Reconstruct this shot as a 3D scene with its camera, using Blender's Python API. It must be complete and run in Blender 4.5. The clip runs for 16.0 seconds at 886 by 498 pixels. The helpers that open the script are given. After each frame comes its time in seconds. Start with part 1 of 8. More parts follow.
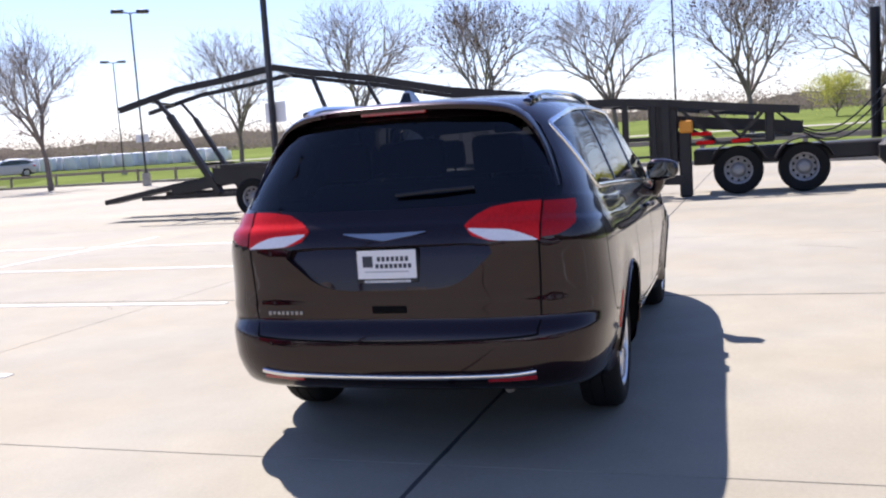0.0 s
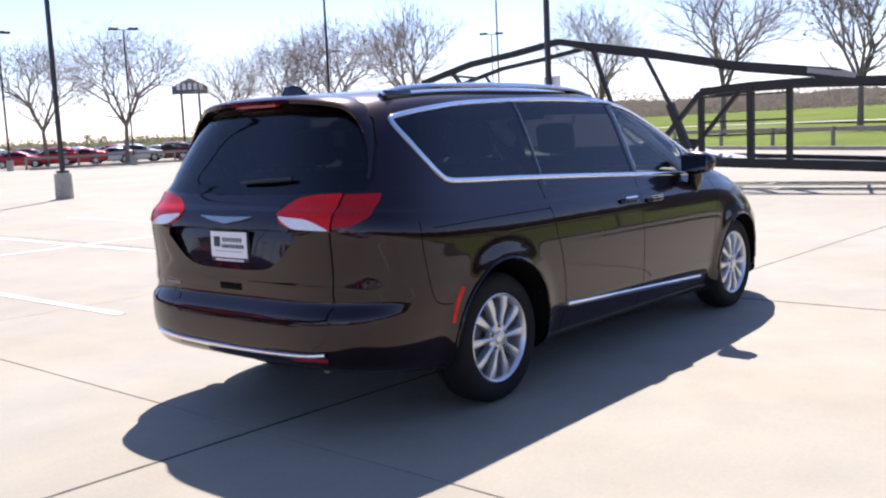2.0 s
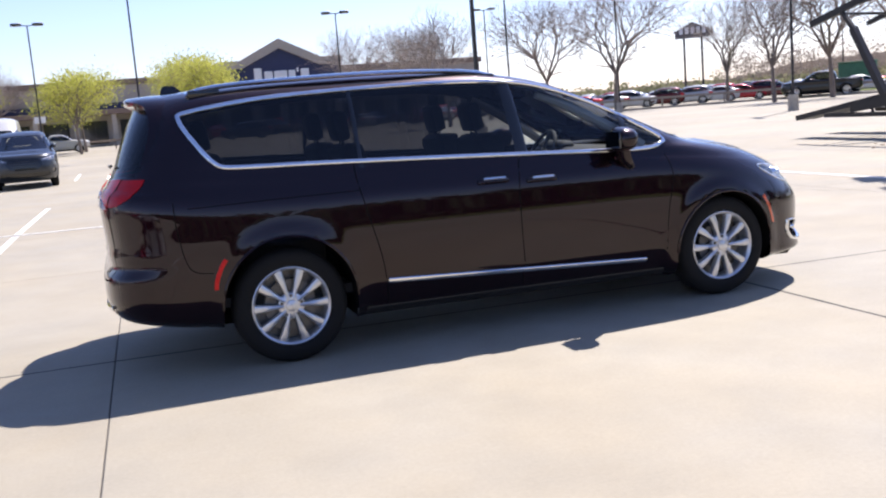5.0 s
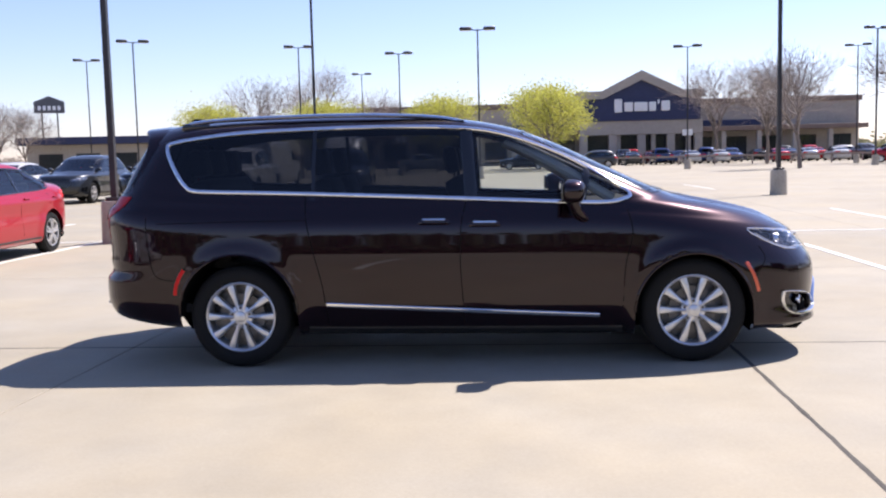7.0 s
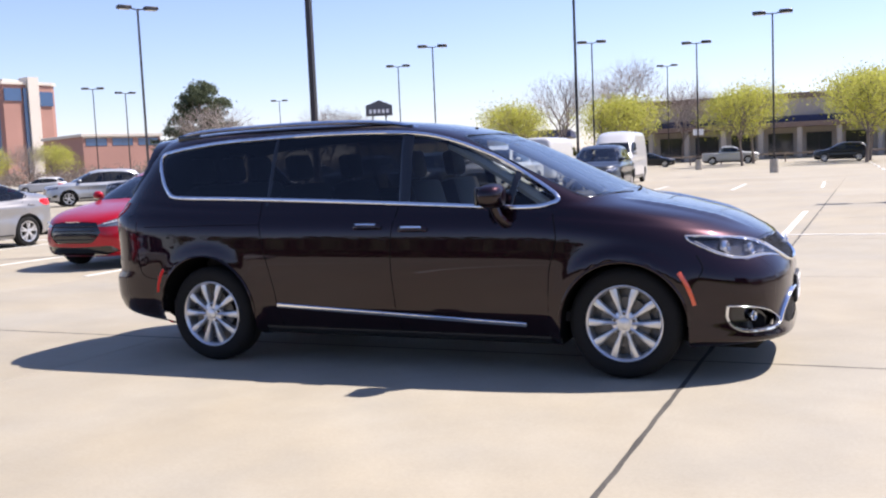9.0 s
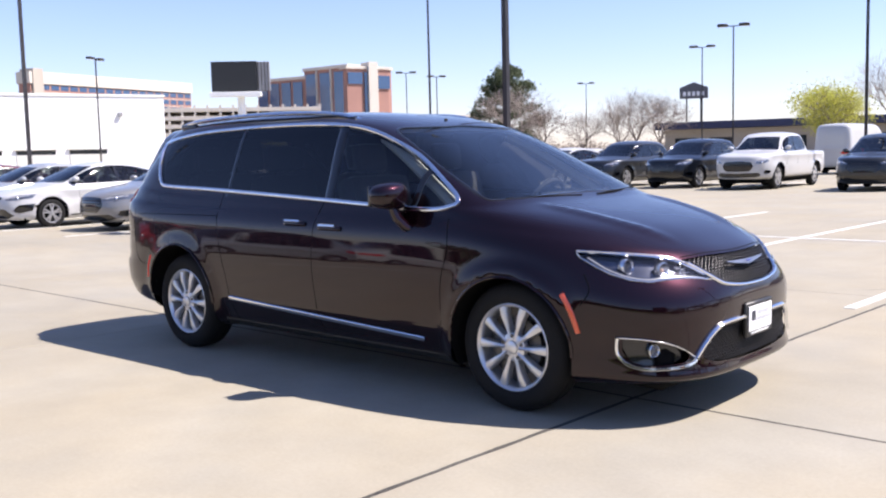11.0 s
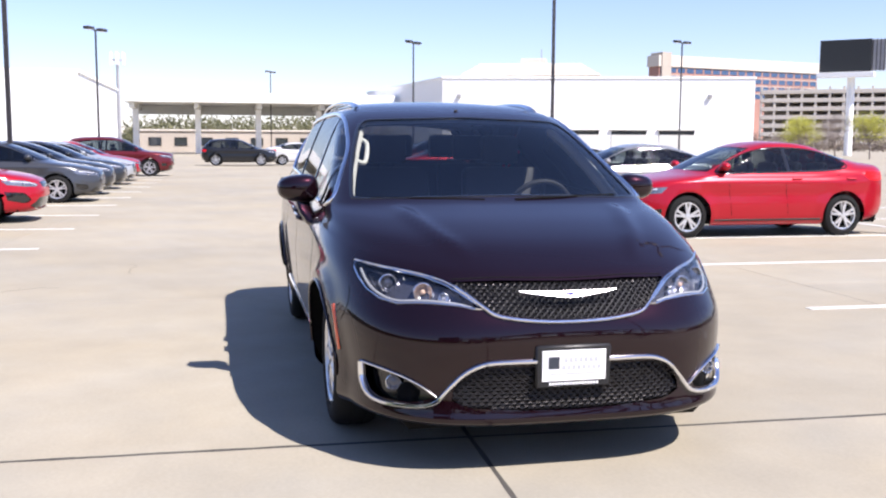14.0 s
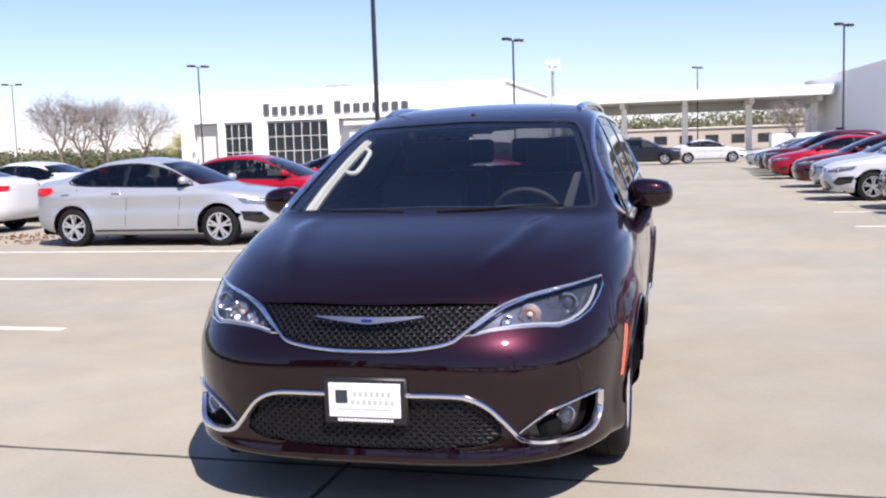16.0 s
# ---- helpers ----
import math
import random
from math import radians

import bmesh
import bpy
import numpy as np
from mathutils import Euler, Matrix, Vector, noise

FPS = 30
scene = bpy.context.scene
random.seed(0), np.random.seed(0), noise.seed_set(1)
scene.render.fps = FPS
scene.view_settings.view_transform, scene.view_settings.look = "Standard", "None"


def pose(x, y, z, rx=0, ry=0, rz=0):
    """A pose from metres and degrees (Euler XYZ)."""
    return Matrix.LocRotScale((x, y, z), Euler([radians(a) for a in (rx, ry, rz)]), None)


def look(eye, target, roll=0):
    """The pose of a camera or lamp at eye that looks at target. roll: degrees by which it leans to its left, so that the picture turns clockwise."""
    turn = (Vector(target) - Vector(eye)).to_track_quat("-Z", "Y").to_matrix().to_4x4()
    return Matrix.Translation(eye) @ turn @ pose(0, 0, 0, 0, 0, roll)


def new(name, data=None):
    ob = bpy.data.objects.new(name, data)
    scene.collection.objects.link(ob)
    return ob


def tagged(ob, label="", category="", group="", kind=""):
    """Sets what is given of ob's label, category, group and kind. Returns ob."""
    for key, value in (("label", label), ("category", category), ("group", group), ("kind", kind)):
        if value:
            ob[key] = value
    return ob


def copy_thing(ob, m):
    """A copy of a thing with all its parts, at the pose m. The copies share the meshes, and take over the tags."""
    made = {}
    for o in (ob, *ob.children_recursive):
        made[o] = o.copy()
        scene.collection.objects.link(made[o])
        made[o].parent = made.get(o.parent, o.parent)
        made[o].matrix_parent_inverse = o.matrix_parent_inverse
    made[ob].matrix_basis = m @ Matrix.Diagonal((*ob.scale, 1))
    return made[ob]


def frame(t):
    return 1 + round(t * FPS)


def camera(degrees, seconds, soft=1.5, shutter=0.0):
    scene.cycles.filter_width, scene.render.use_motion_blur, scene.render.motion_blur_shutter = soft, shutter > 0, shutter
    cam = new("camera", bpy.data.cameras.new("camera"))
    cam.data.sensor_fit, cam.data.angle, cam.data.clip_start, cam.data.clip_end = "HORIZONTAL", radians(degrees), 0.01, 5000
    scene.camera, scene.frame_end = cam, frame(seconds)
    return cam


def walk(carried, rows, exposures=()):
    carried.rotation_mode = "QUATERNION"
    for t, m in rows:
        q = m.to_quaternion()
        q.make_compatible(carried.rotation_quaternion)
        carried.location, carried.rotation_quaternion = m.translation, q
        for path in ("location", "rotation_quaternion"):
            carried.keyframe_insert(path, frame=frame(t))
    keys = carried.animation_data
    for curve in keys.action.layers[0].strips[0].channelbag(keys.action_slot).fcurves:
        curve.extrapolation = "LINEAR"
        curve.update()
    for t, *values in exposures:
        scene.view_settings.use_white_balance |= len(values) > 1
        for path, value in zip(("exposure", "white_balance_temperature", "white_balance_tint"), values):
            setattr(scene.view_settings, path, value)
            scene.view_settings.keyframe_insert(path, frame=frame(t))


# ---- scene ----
cam = camera(49.6, 16.0, soft=2.2)
PATH = [
    (0, (-6.738, -1.553, 1.502), (-4.837, -0.973, 1.278), -3.8),
    (0.5, (-6.535, -2.162, 1.49), (-4.692, -1.422, 1.257), -3.6),
    (1, (-6.265, -2.795, 1.489), (-4.519, -1.854, 1.239), -3.8),
    (1.5, (-5.982, -3.368, 1.492), (-4.338, -2.254, 1.252), -3.6),
    (2, (-5.625, -4.012, 1.476), (-4.105, -2.735, 1.233), -2.6),
    (2.5, (-5.233, -4.512, 1.463), (-3.817, -3.118, 1.23), -2.9),
    (3, (-4.775, -5.068, 1.479), (-3.539, -3.517, 1.225), -3.7),
    (5.5, (-1.799, -7.009, 1.478), (-1.365, -5.075, 1.213), -4.2),
    (6, (-1.123, -7.26, 1.453), (-0.907, -5.284, 1.225), -4.0),
    (6.5, (-0.46, -7.371, 1.442), (-0.388, -5.384, 1.233), -4.1),
    (7, (0.227, -7.419, 1.426), (0.117, -5.431, 1.234), -1.4),
    (7.5, (0.864, -7.361, 1.431), (0.636, -5.381, 1.266), -2.5),
    (8, (1.546, -7.287, 1.415), (1.118, -5.34, 1.26), -3.5),
    (8.5, (2.162, -7.108, 1.405), (1.638, -5.187, 1.222), -3.5),
    (9, (2.791, -6.831, 1.406), (2.027, -4.992, 1.226), -2.5),
    (11.5, (5.084, -4.484, 1.405), (3.658, -3.094, 1.221), -1.1),
    (12, (5.453, -3.903, 1.414), (3.907, -2.646, 1.24), -1.0),
    (12.5, (5.735, -3.326, 1.414), (4.079, -2.22, 1.225), -2.5),
    (13, (6.062, -2.726, 1.432), (4.296, -1.805, 1.256), -1.5),
    (13.5, (6.273, -2.12, 1.431), (4.408, -1.422, 1.247), -1.1),
    (14, (6.402, -1.457, 1.443), (4.463, -1.021, 1.224), 0.3),
    (14.5, (6.444, -0.838, 1.439), (4.477, -0.594, 1.171), -0.2),
    (15, (6.399, -0.157, 1.449), (4.413, -0.125, 1.208), -0.0),
    (15.5, (6.203, 0.481, 1.445), (4.231, 0.228, 1.233), -2.1),
    (16, (6.015, 1.182, 1.455), (4.083, 0.712, 1.246), -1.9),
]
walk(cam, [(t, look(*a)) for t, *a in PATH], exposures=[(0.0, 0.92, 6250, 18), (2.5, 1.03, 6250, 18), (5.5, 0.92, 6350, 18), (7.0, 0.92, 6450, 19), (9.0, 0.95, 6500, 18), (12.5, 1.02, 6350, 18), (13.5, 1.02, 6350, 18), (15.0, 0.88, 6280, 18), (16.0, 0.80, 6250, 18)])

# ---- light ----
SUN_AZ, SUN_EL = math.atan2(0.47, 0.56), math.atan(1 / 0.731)
sky_world = bpy.data.worlds.new("sky")
scene.world = sky_world
sky_world.use_nodes = True
wn = sky_world.node_tree.nodes
sky = wn.new("ShaderNodeTexSky")
sky.sky_type = "NISHITA"
sky.sun_disc = False
sky.sun_elevation = SUN_EL
sky.sun_rotation = math.pi / 2 - SUN_AZ
sky.air_density, sky.dust_density, sky.ozone_density = 1.0, 0.25, 3.2
wn["Background"].inputs["Strength"].default_value = 0.095
haze = wn.new("ShaderNodeMix")
haze.data_type, haze.blend_type = "RGBA", "MULTIPLY"
haze.inputs["Factor"].default_value = 1.0
haze.inputs["B"].default_value = (0.98, 0.93, 1.06, 1)
sky_world.node_tree.links.new(sky.outputs[0], haze.inputs["A"])
sky_world.node_tree.links.new(haze.outputs["Result"], wn["Background"].inputs["Color"])
sun_data = bpy.data.lights.new("sun", "SUN")
sun_data.energy, sun_data.angle, sun_data.color = 5.0, radians(0.53), (1.0, 0.95, 0.87)
sun = new("sun", sun_data)
sun.matrix_world = look((30 * math.cos(SUN_AZ), 30 * math.sin(SUN_AZ), 41), (0, 0, 0))


# ---- materials ----
def material(name, color, rough=0.5, metal=0.0, coat=0.0, bump=0.0, scale=40.0, vary=0.12, big=2.0, spec=0.5, coords="Object", random_hue=0.0):
    """Principled surface with two scales of variation and fine relief."""
    m = bpy.data.materials.new(name)
    m.use_nodes = True
    t = m.node_tree
    n, l = t.nodes, t.links
    b = n["Principled BSDF"]
    b.inputs["Metallic"].default_value = metal
    b.inputs["Roughness"].default_value = rough
    b.inputs["Coat Weight"].default_value = coat
    b.inputs["Coat Roughness"].default_value = 0.03
    b.inputs["Specular IOR Level"].default_value = spec
    tc = n.new("ShaderNodeTexCoord")
    fine = n.new("ShaderNodeTexNoise")
    fine.inputs["Scale"].default_value, fine.inputs["Detail"].default_value = scale, 5
    wide = n.new("ShaderNodeTexNoise")
    wide.inputs["Scale"].default_value, wide.inputs["Detail"].default_value = big, 3
    for q in (fine, wide):
        l.new(tc.outputs[coords], q.inputs["Vector"])
    add = n.new("ShaderNodeMath")
    add.operation = "ADD"
    l.new(fine.outputs["Fac"], add.inputs[0])
    l.new(wide.outputs["Fac"], add.inputs[1])
    ramp = n.new("ShaderNodeMapRange")
    ramp.inputs["From Min"].default_value, ramp.inputs["From Max"].default_value = 0.6, 1.4
    ramp.inputs["To Min"].default_value, ramp.inputs["To Max"].default_value = 1 - vary, 1 + vary
    l.new(add.outputs[0], ramp.inputs["Value"])
    mul = n.new("ShaderNodeMix")
    mul.data_type, mul.blend_type = "RGBA", "MULTIPLY"
    mul.inputs["Factor"].default_value = 1.0
    mul.inputs["A"].default_value = (*color, 1)
    l.new(ramp.outputs[0], mul.inputs["B"])
    out = mul.outputs["Result"]
    if random_hue:
        info = n.new("ShaderNodeObjectInfo")
        hs = n.new("ShaderNodeHueSaturation")
        rr = n.new("ShaderNodeMapRange")
        rr.inputs["To Min"].default_value, rr.inputs["To Max"].default_value = 1 - random_hue, 1 + random_hue
        l.new(info.outputs["Random"], rr.inputs["Value"])
        l.new(rr.outputs[0], hs.inputs["Value"])
        l.new(out, hs.inputs["Color"])
        out = hs.outputs["Color"]
    l.new(out, b.inputs["Base Color"])
    if bump:
        bp = n.new("ShaderNodeBump")
        bp.inputs["Strength"].default_value, bp.inputs["Distance"].default_value = bump, 0.01
        l.new(fine.outputs["Fac"], bp.inputs["Height"])
        l.new(bp.outputs[0], b.inputs["Normal"])
    return m


def glass(name, tint, gloss=1.0, ior=1.52):
    """A thin pane: tinted see-through with a Fresnel gloss."""
    m = bpy.data.materials.new(name)
    m.use_nodes = True
    t = m.node_tree
    n, l = t.nodes, t.links
    n.remove(n["Principled BSDF"])
    see, shine, mix, fr = (n.new(k) for k in ("ShaderNodeBsdfTransparent", "ShaderNodeBsdfGlossy", "ShaderNodeMixShader", "ShaderNodeFresnel"))
    see.inputs["Color"].default_value = (*tint, 1)
    shine.inputs["Roughness"].default_value = 0.015
    shine.inputs["Color"].default_value = (gloss, gloss, gloss, 1)
    fr.inputs["IOR"].default_value = ior
    l.new(fr.outputs[0], mix.inputs[0])
    l.new(see.outputs[0], mix.inputs[1])
    l.new(shine.outputs[0], mix.inputs[2])
    l.new(mix.outputs[0], n["Material Output"].inputs["Surface"])
    return m


def leafy(name, color, glow=0.45, vary=0.35):
    """Thin leaves and twigs that let some light through."""
    m = material(name, color, 0.75, scale=3, vary=vary, big=0.6, spec=0.2)
    n, l = m.node_tree.nodes, m.node_tree.links
    b = n["Principled BSDF"]
    thin, mix = n.new("ShaderNodeBsdfTranslucent"), n.new("ShaderNodeMixShader")
    l.new(b.inputs["Base Color"].links[0].from_socket, thin.inputs["Color"])
    mix.inputs[0].default_value = glow
    l.new(b.outputs[0], mix.inputs[1])
    l.new(thin.outputs[0], mix.inputs[2])
    l.new(mix.outputs[0], n["Material Output"].inputs["Surface"])
    return m


def paint(name, color, metal=0.35, rough=0.32, flake=0.06, spec=0.4, coat=1.0):
    return material(name, color, rough, metal, coat=coat, scale=900, vary=flake, big=0.8, spec=spec)


M = dict(
    van_paint=paint("dark plum pearl paint", (0.0128, 0.0034, 0.0060), 0.65, 0.30, spec=0.0, coat=0.90),
    chrome=material("chrome", (0.82, 0.83, 0.85), 0.07, 1.0, scale=8, vary=0.03),
    alloy=material("painted alloy", (0.66, 0.66, 0.67), 0.30, 0.75, coat=0.4, vary=0.05),
    steel=material("brake steel", (0.13, 0.125, 0.12), 0.45, 0.8, scale=60, vary=0.2),
    tyre=material("tyre rubber", (0.012, 0.012, 0.012), 0.8, bump=0.25, scale=120, vary=0.25, spec=0.2),
    plastic=material("black plastic", (0.012, 0.012, 0.013), 0.45, bump=0.1, scale=250, vary=0.2),
    gloss_black=material("gloss black trim", (0.008, 0.008, 0.009), 0.12, coat=0.5, vary=0.1),
    under=material("underbody black", (0.007, 0.007, 0.007), 0.9, bump=0.2, vary=0.3, spec=0.05),
    seat=material("black leather", (0.040, 0.038, 0.040), 0.55, bump=0.2, scale=180, vary=0.2, spec=0.25),
    trim_grey=material("pale headliner", (0.55, 0.54, 0.50), 0.8, bump=0.15, scale=200),
    cabin=material("dark cabin trim", (0.030, 0.030, 0.032), 0.7, bump=0.15, scale=150, vary=0.2, spec=0.25),
    red_lens=material("red lens", (0.62, 0.010, 0.010), 0.25, coat=0.12, scale=60, vary=0.22, spec=0.2),
    tail_dark=material("deep red lens", (0.36, 0.008, 0.012), 0.25, coat=0.12, scale=60, vary=0.22, spec=0.2),
    dark_lens=material("dark red lens", (0.30, 0.006, 0.012), 0.12, coat=1.0, scale=60, vary=0.12),
    amber=material("orange marker lens", (0.75, 0.10, 0.03), 0.15, coat=1.0, vary=0.08),
    turn_bulb=material("amber bulb", (0.62, 0.42, 0.30), 0.25, coat=0.8, vary=0.1),
    clear_lens=material("clear lamp lens", (0.78, 0.78, 0.80), 0.16, coat=1.0, scale=70, vary=0.1),
    head_black=material("headlamp housing", (0.10, 0.105, 0.13), 0.16, 0.6, coat=0.8, scale=30, vary=0.3),
    reflector=material("lamp reflector", (0.80, 0.80, 0.82), 0.22, 1.0, scale=90, vary=0.15),
    badge=material("bright badge", (0.36, 0.365, 0.38), 0.32, 1.0, vary=0.03),
    grille=material("grille mesh", (0.042, 0.040, 0.041), 0.34, 0.8, vary=0.1),
    grille_dark=material("dark grille mesh", (0.045, 0.042, 0.042), 0.36, 0.7, vary=0.1),
    car_lamp=material("smoky headlamp", (0.20, 0.21, 0.23), 0.14, 0.6, coat=1.0, scale=22, vary=0.55),
    strip=material("unlit light strip", (0.30, 0.31, 0.33), 0.25, coat=0.6, vary=0.08),
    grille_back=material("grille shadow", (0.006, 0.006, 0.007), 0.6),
    plate=material("white plate", (0.80, 0.80, 0.80), 0.4, scale=30, vary=0.03),
    ink=material("dark ink", (0.03, 0.035, 0.05), 0.5),
    ink_grey=material("grey ink", (0.45, 0.46, 0.48), 0.5),
    blue=material("badge blue", (0.02, 0.04, 0.35), 0.3, vary=0.05),
    glass_dark=glass("privacy glass", (0.195, 0.20, 0.21), 0.75, 1.55),
    glass_clear=glass("clear glass", (0.76, 0.80, 0.79), 0.9, 1.52),
    glass_shield=glass("windshield glass", (0.84, 0.87, 0.86), 1.0, 1.47),
    side_mirror=material("dark mirror glass", (0.10, 0.105, 0.11), 0.03, 1.0, vary=0.02),
    white=material("white paint", (0.80, 0.80, 0.78), 0.5, scale=6, vary=0.05),
)


# ---- mesh helpers ----
def part(name, bm, mat, parent=None, label="", smooth=True):
    """One bmesh as one mesh object, under a thing or a part."""
    me = bpy.data.meshes.new(name)
    bm.normal_update()
    bm.to_mesh(me)
    bm.free()
    me.materials.append(mat)
    if smooth:
        me.shade_smooth()
        me.set_sharp_from_angle(angle=radians(38))
    ob = new(name, me)
    if parent is not None:
        ob.parent = parent
    return tagged(ob, label) if label else ob


def empty(name, m=None, **tags):
    ob = new(name)
    ob.empty_display_size = 0.2
    if m is not None:
        ob.matrix_world = m
    return tagged(ob, **tags)


def box(bm, lo, hi, bevel=0.0, m=None, seg=1):
    vs = bmesh.ops.create_cube(bm, size=1.0)["verts"]
    c = [(a + b) / 2 for a, b in zip(lo, hi)]
    for v in vs:
        v.co = Vector([c[k] + v.co[k] * (hi[k] - lo[k]) for k in range(3)])
    if bevel:
        es = list({e for v in vs for e in v.link_edges})
        r = bmesh.ops.bevel(bm, geom=es, offset=bevel, segments=seg, affect="EDGES", profile=0.6)
        vs = list({v for f in r["faces"] for v in f.verts} | {v for v in vs if v.is_valid})
    if m is not None:
        bmesh.ops.transform(bm, matrix=m, verts=vs)
    return vs


def rod(bm, a, b, r0, r1=None, seg=10, cap=True):
    """A round bar from a to b."""
    a, b = Vector(a), Vector(b)
    r1 = r0 if r1 is None else r1
    d = b - a
    q = d.to_track_quat("Z", "Y").to_matrix().to_4x4()
    bmesh.ops.create_cone(bm, cap_ends=cap, segments=seg, radius1=r0, radius2=r1, depth=d.length, matrix=Matrix.Translation((a + b) / 2) @ q)


def beam(bm, a, b, w, h, up=(0, 0, 1)):
    """A rectangular bar from a to b, w across and h along up."""
    a, b = Vector(a), Vector(b)
    d = (b - a).normalized()
    s = d.cross(Vector(up)).normalized()
    u = s.cross(d)
    vs = [bm.verts.new(p + s * (i * w / 2) + u * (j * h / 2)) for p in (a, b) for i, j in ((-1, -1), (1, -1), (1, 1), (-1, 1))]
    for q in ((0, 1, 2, 3), (7, 6, 5, 4), (0, 4, 5, 1), (1, 5, 6, 2), (2, 6, 7, 3), (3, 7, 4, 0)):
        bm.faces.new([vs[k] for k in q])


def lathe(bm, profile, seg=40, axis="Y", center=(0, 0, 0), closed=False):
    """Turns (radius, offset) pairs about an axis."""
    rings = []
    for r, o in profile:
        ring = []
        for k in range(seg):
            a = 2 * math.pi * k / seg
            p = (r * math.cos(a), o, r * math.sin(a)) if axis == "Y" else ((o, r * math.cos(a), r * math.sin(a)) if axis == "X" else (r * math.cos(a), r * math.sin(a), o))
            ring.append(bm.verts.new(Vector(center) + Vector(p)))
        rings.append(ring)
    pairs = list(zip(rings, rings[1:])) + ([(rings[-1], rings[0])] if closed else [])
    for a, b in pairs:
        for k in range(seg):
            bm.faces.new((a[k], a[(k + 1) % seg], b[(k + 1) % seg], b[k]))
    return rings


def tube(bm, pts, r, seg=8, closed=False, flat=1.0, up=None):
    """A swept bar along pts; flat squeezes it across the up direction."""
    pts = [Vector(p) for p in pts]
    n = len(pts)
    rings = []
    for i, p in enumerate(pts):
        a, b = (pts[i - 1] if i or closed else p), (pts[(i + 1) % n] if i < n - 1 or closed else p)
        d = (b - a).normalized()
        u = Vector(up[i]) if up is not None else Vector((0, 0, 1)) if abs(d.z) < 0.95 else Vector((0, 1, 0))
        s = d.cross(u).normalized()
        u = s.cross(d).normalized()
        rings.append([bm.verts.new(p + s * (r * math.cos(2 * math.pi * k / seg)) + u * (r * flat * math.sin(2 * math.pi * k / seg))) for k in range(seg)])
    for i in range(n if closed else n - 1):
        a, b = rings[i], rings[(i + 1) % n]
        for k in range(seg):
            bm.faces.new((a[k], a[(k + 1) % seg], b[(k + 1) % seg], b[k]))
    if not closed:
        bm.faces.new(rings[0][::-1])
        bm.faces.new(rings[-1])


def smooth_curve(pts, n, closed=False):
    """Catmull-Rom through pts, n points to a span."""
    P = np.array(pts, float)
    k = len(P)
    out = []
    for i in range(k if closed else k - 1):
        g = lambda j: P[j % k] if closed else P[min(max(j, 0), k - 1)]
        a, b, c, d = g(i - 1), g(i), g(i + 1), g(i + 2)
        for s in range(n):
            u = s / n
            out.append(0.5 * (2 * b + (c - a) * u + (2 * a - 5 * b + 4 * c - d) * u * u + (3 * b - a - 3 * c + d) * u ** 3))
    if not closed:
        out.append(P[-1])
    return np.array(out)


def inside(poly, x, y):
    hit = False
    for (x0, y0), (x1, y1) in zip(poly, np.roll(poly, -1, 0)):
        if (y0 > y) != (y1 > y) and x < (x1 - x0) * (y - y0) / (y1 - y0) + x0:
            hit = not hit
    return hit


def inside_many(poly, X, Y):
    hit = np.zeros(X.shape, bool)
    for (x0, y0), (x1, y1) in zip(poly, np.roll(poly, -1, 0)):
        if y0 == y1:
            continue
        hit ^= ((y0 > Y) != (y1 > Y)) & (X < (x1 - x0) * (Y - y0) / (y1 - y0) + x0)
    return hit


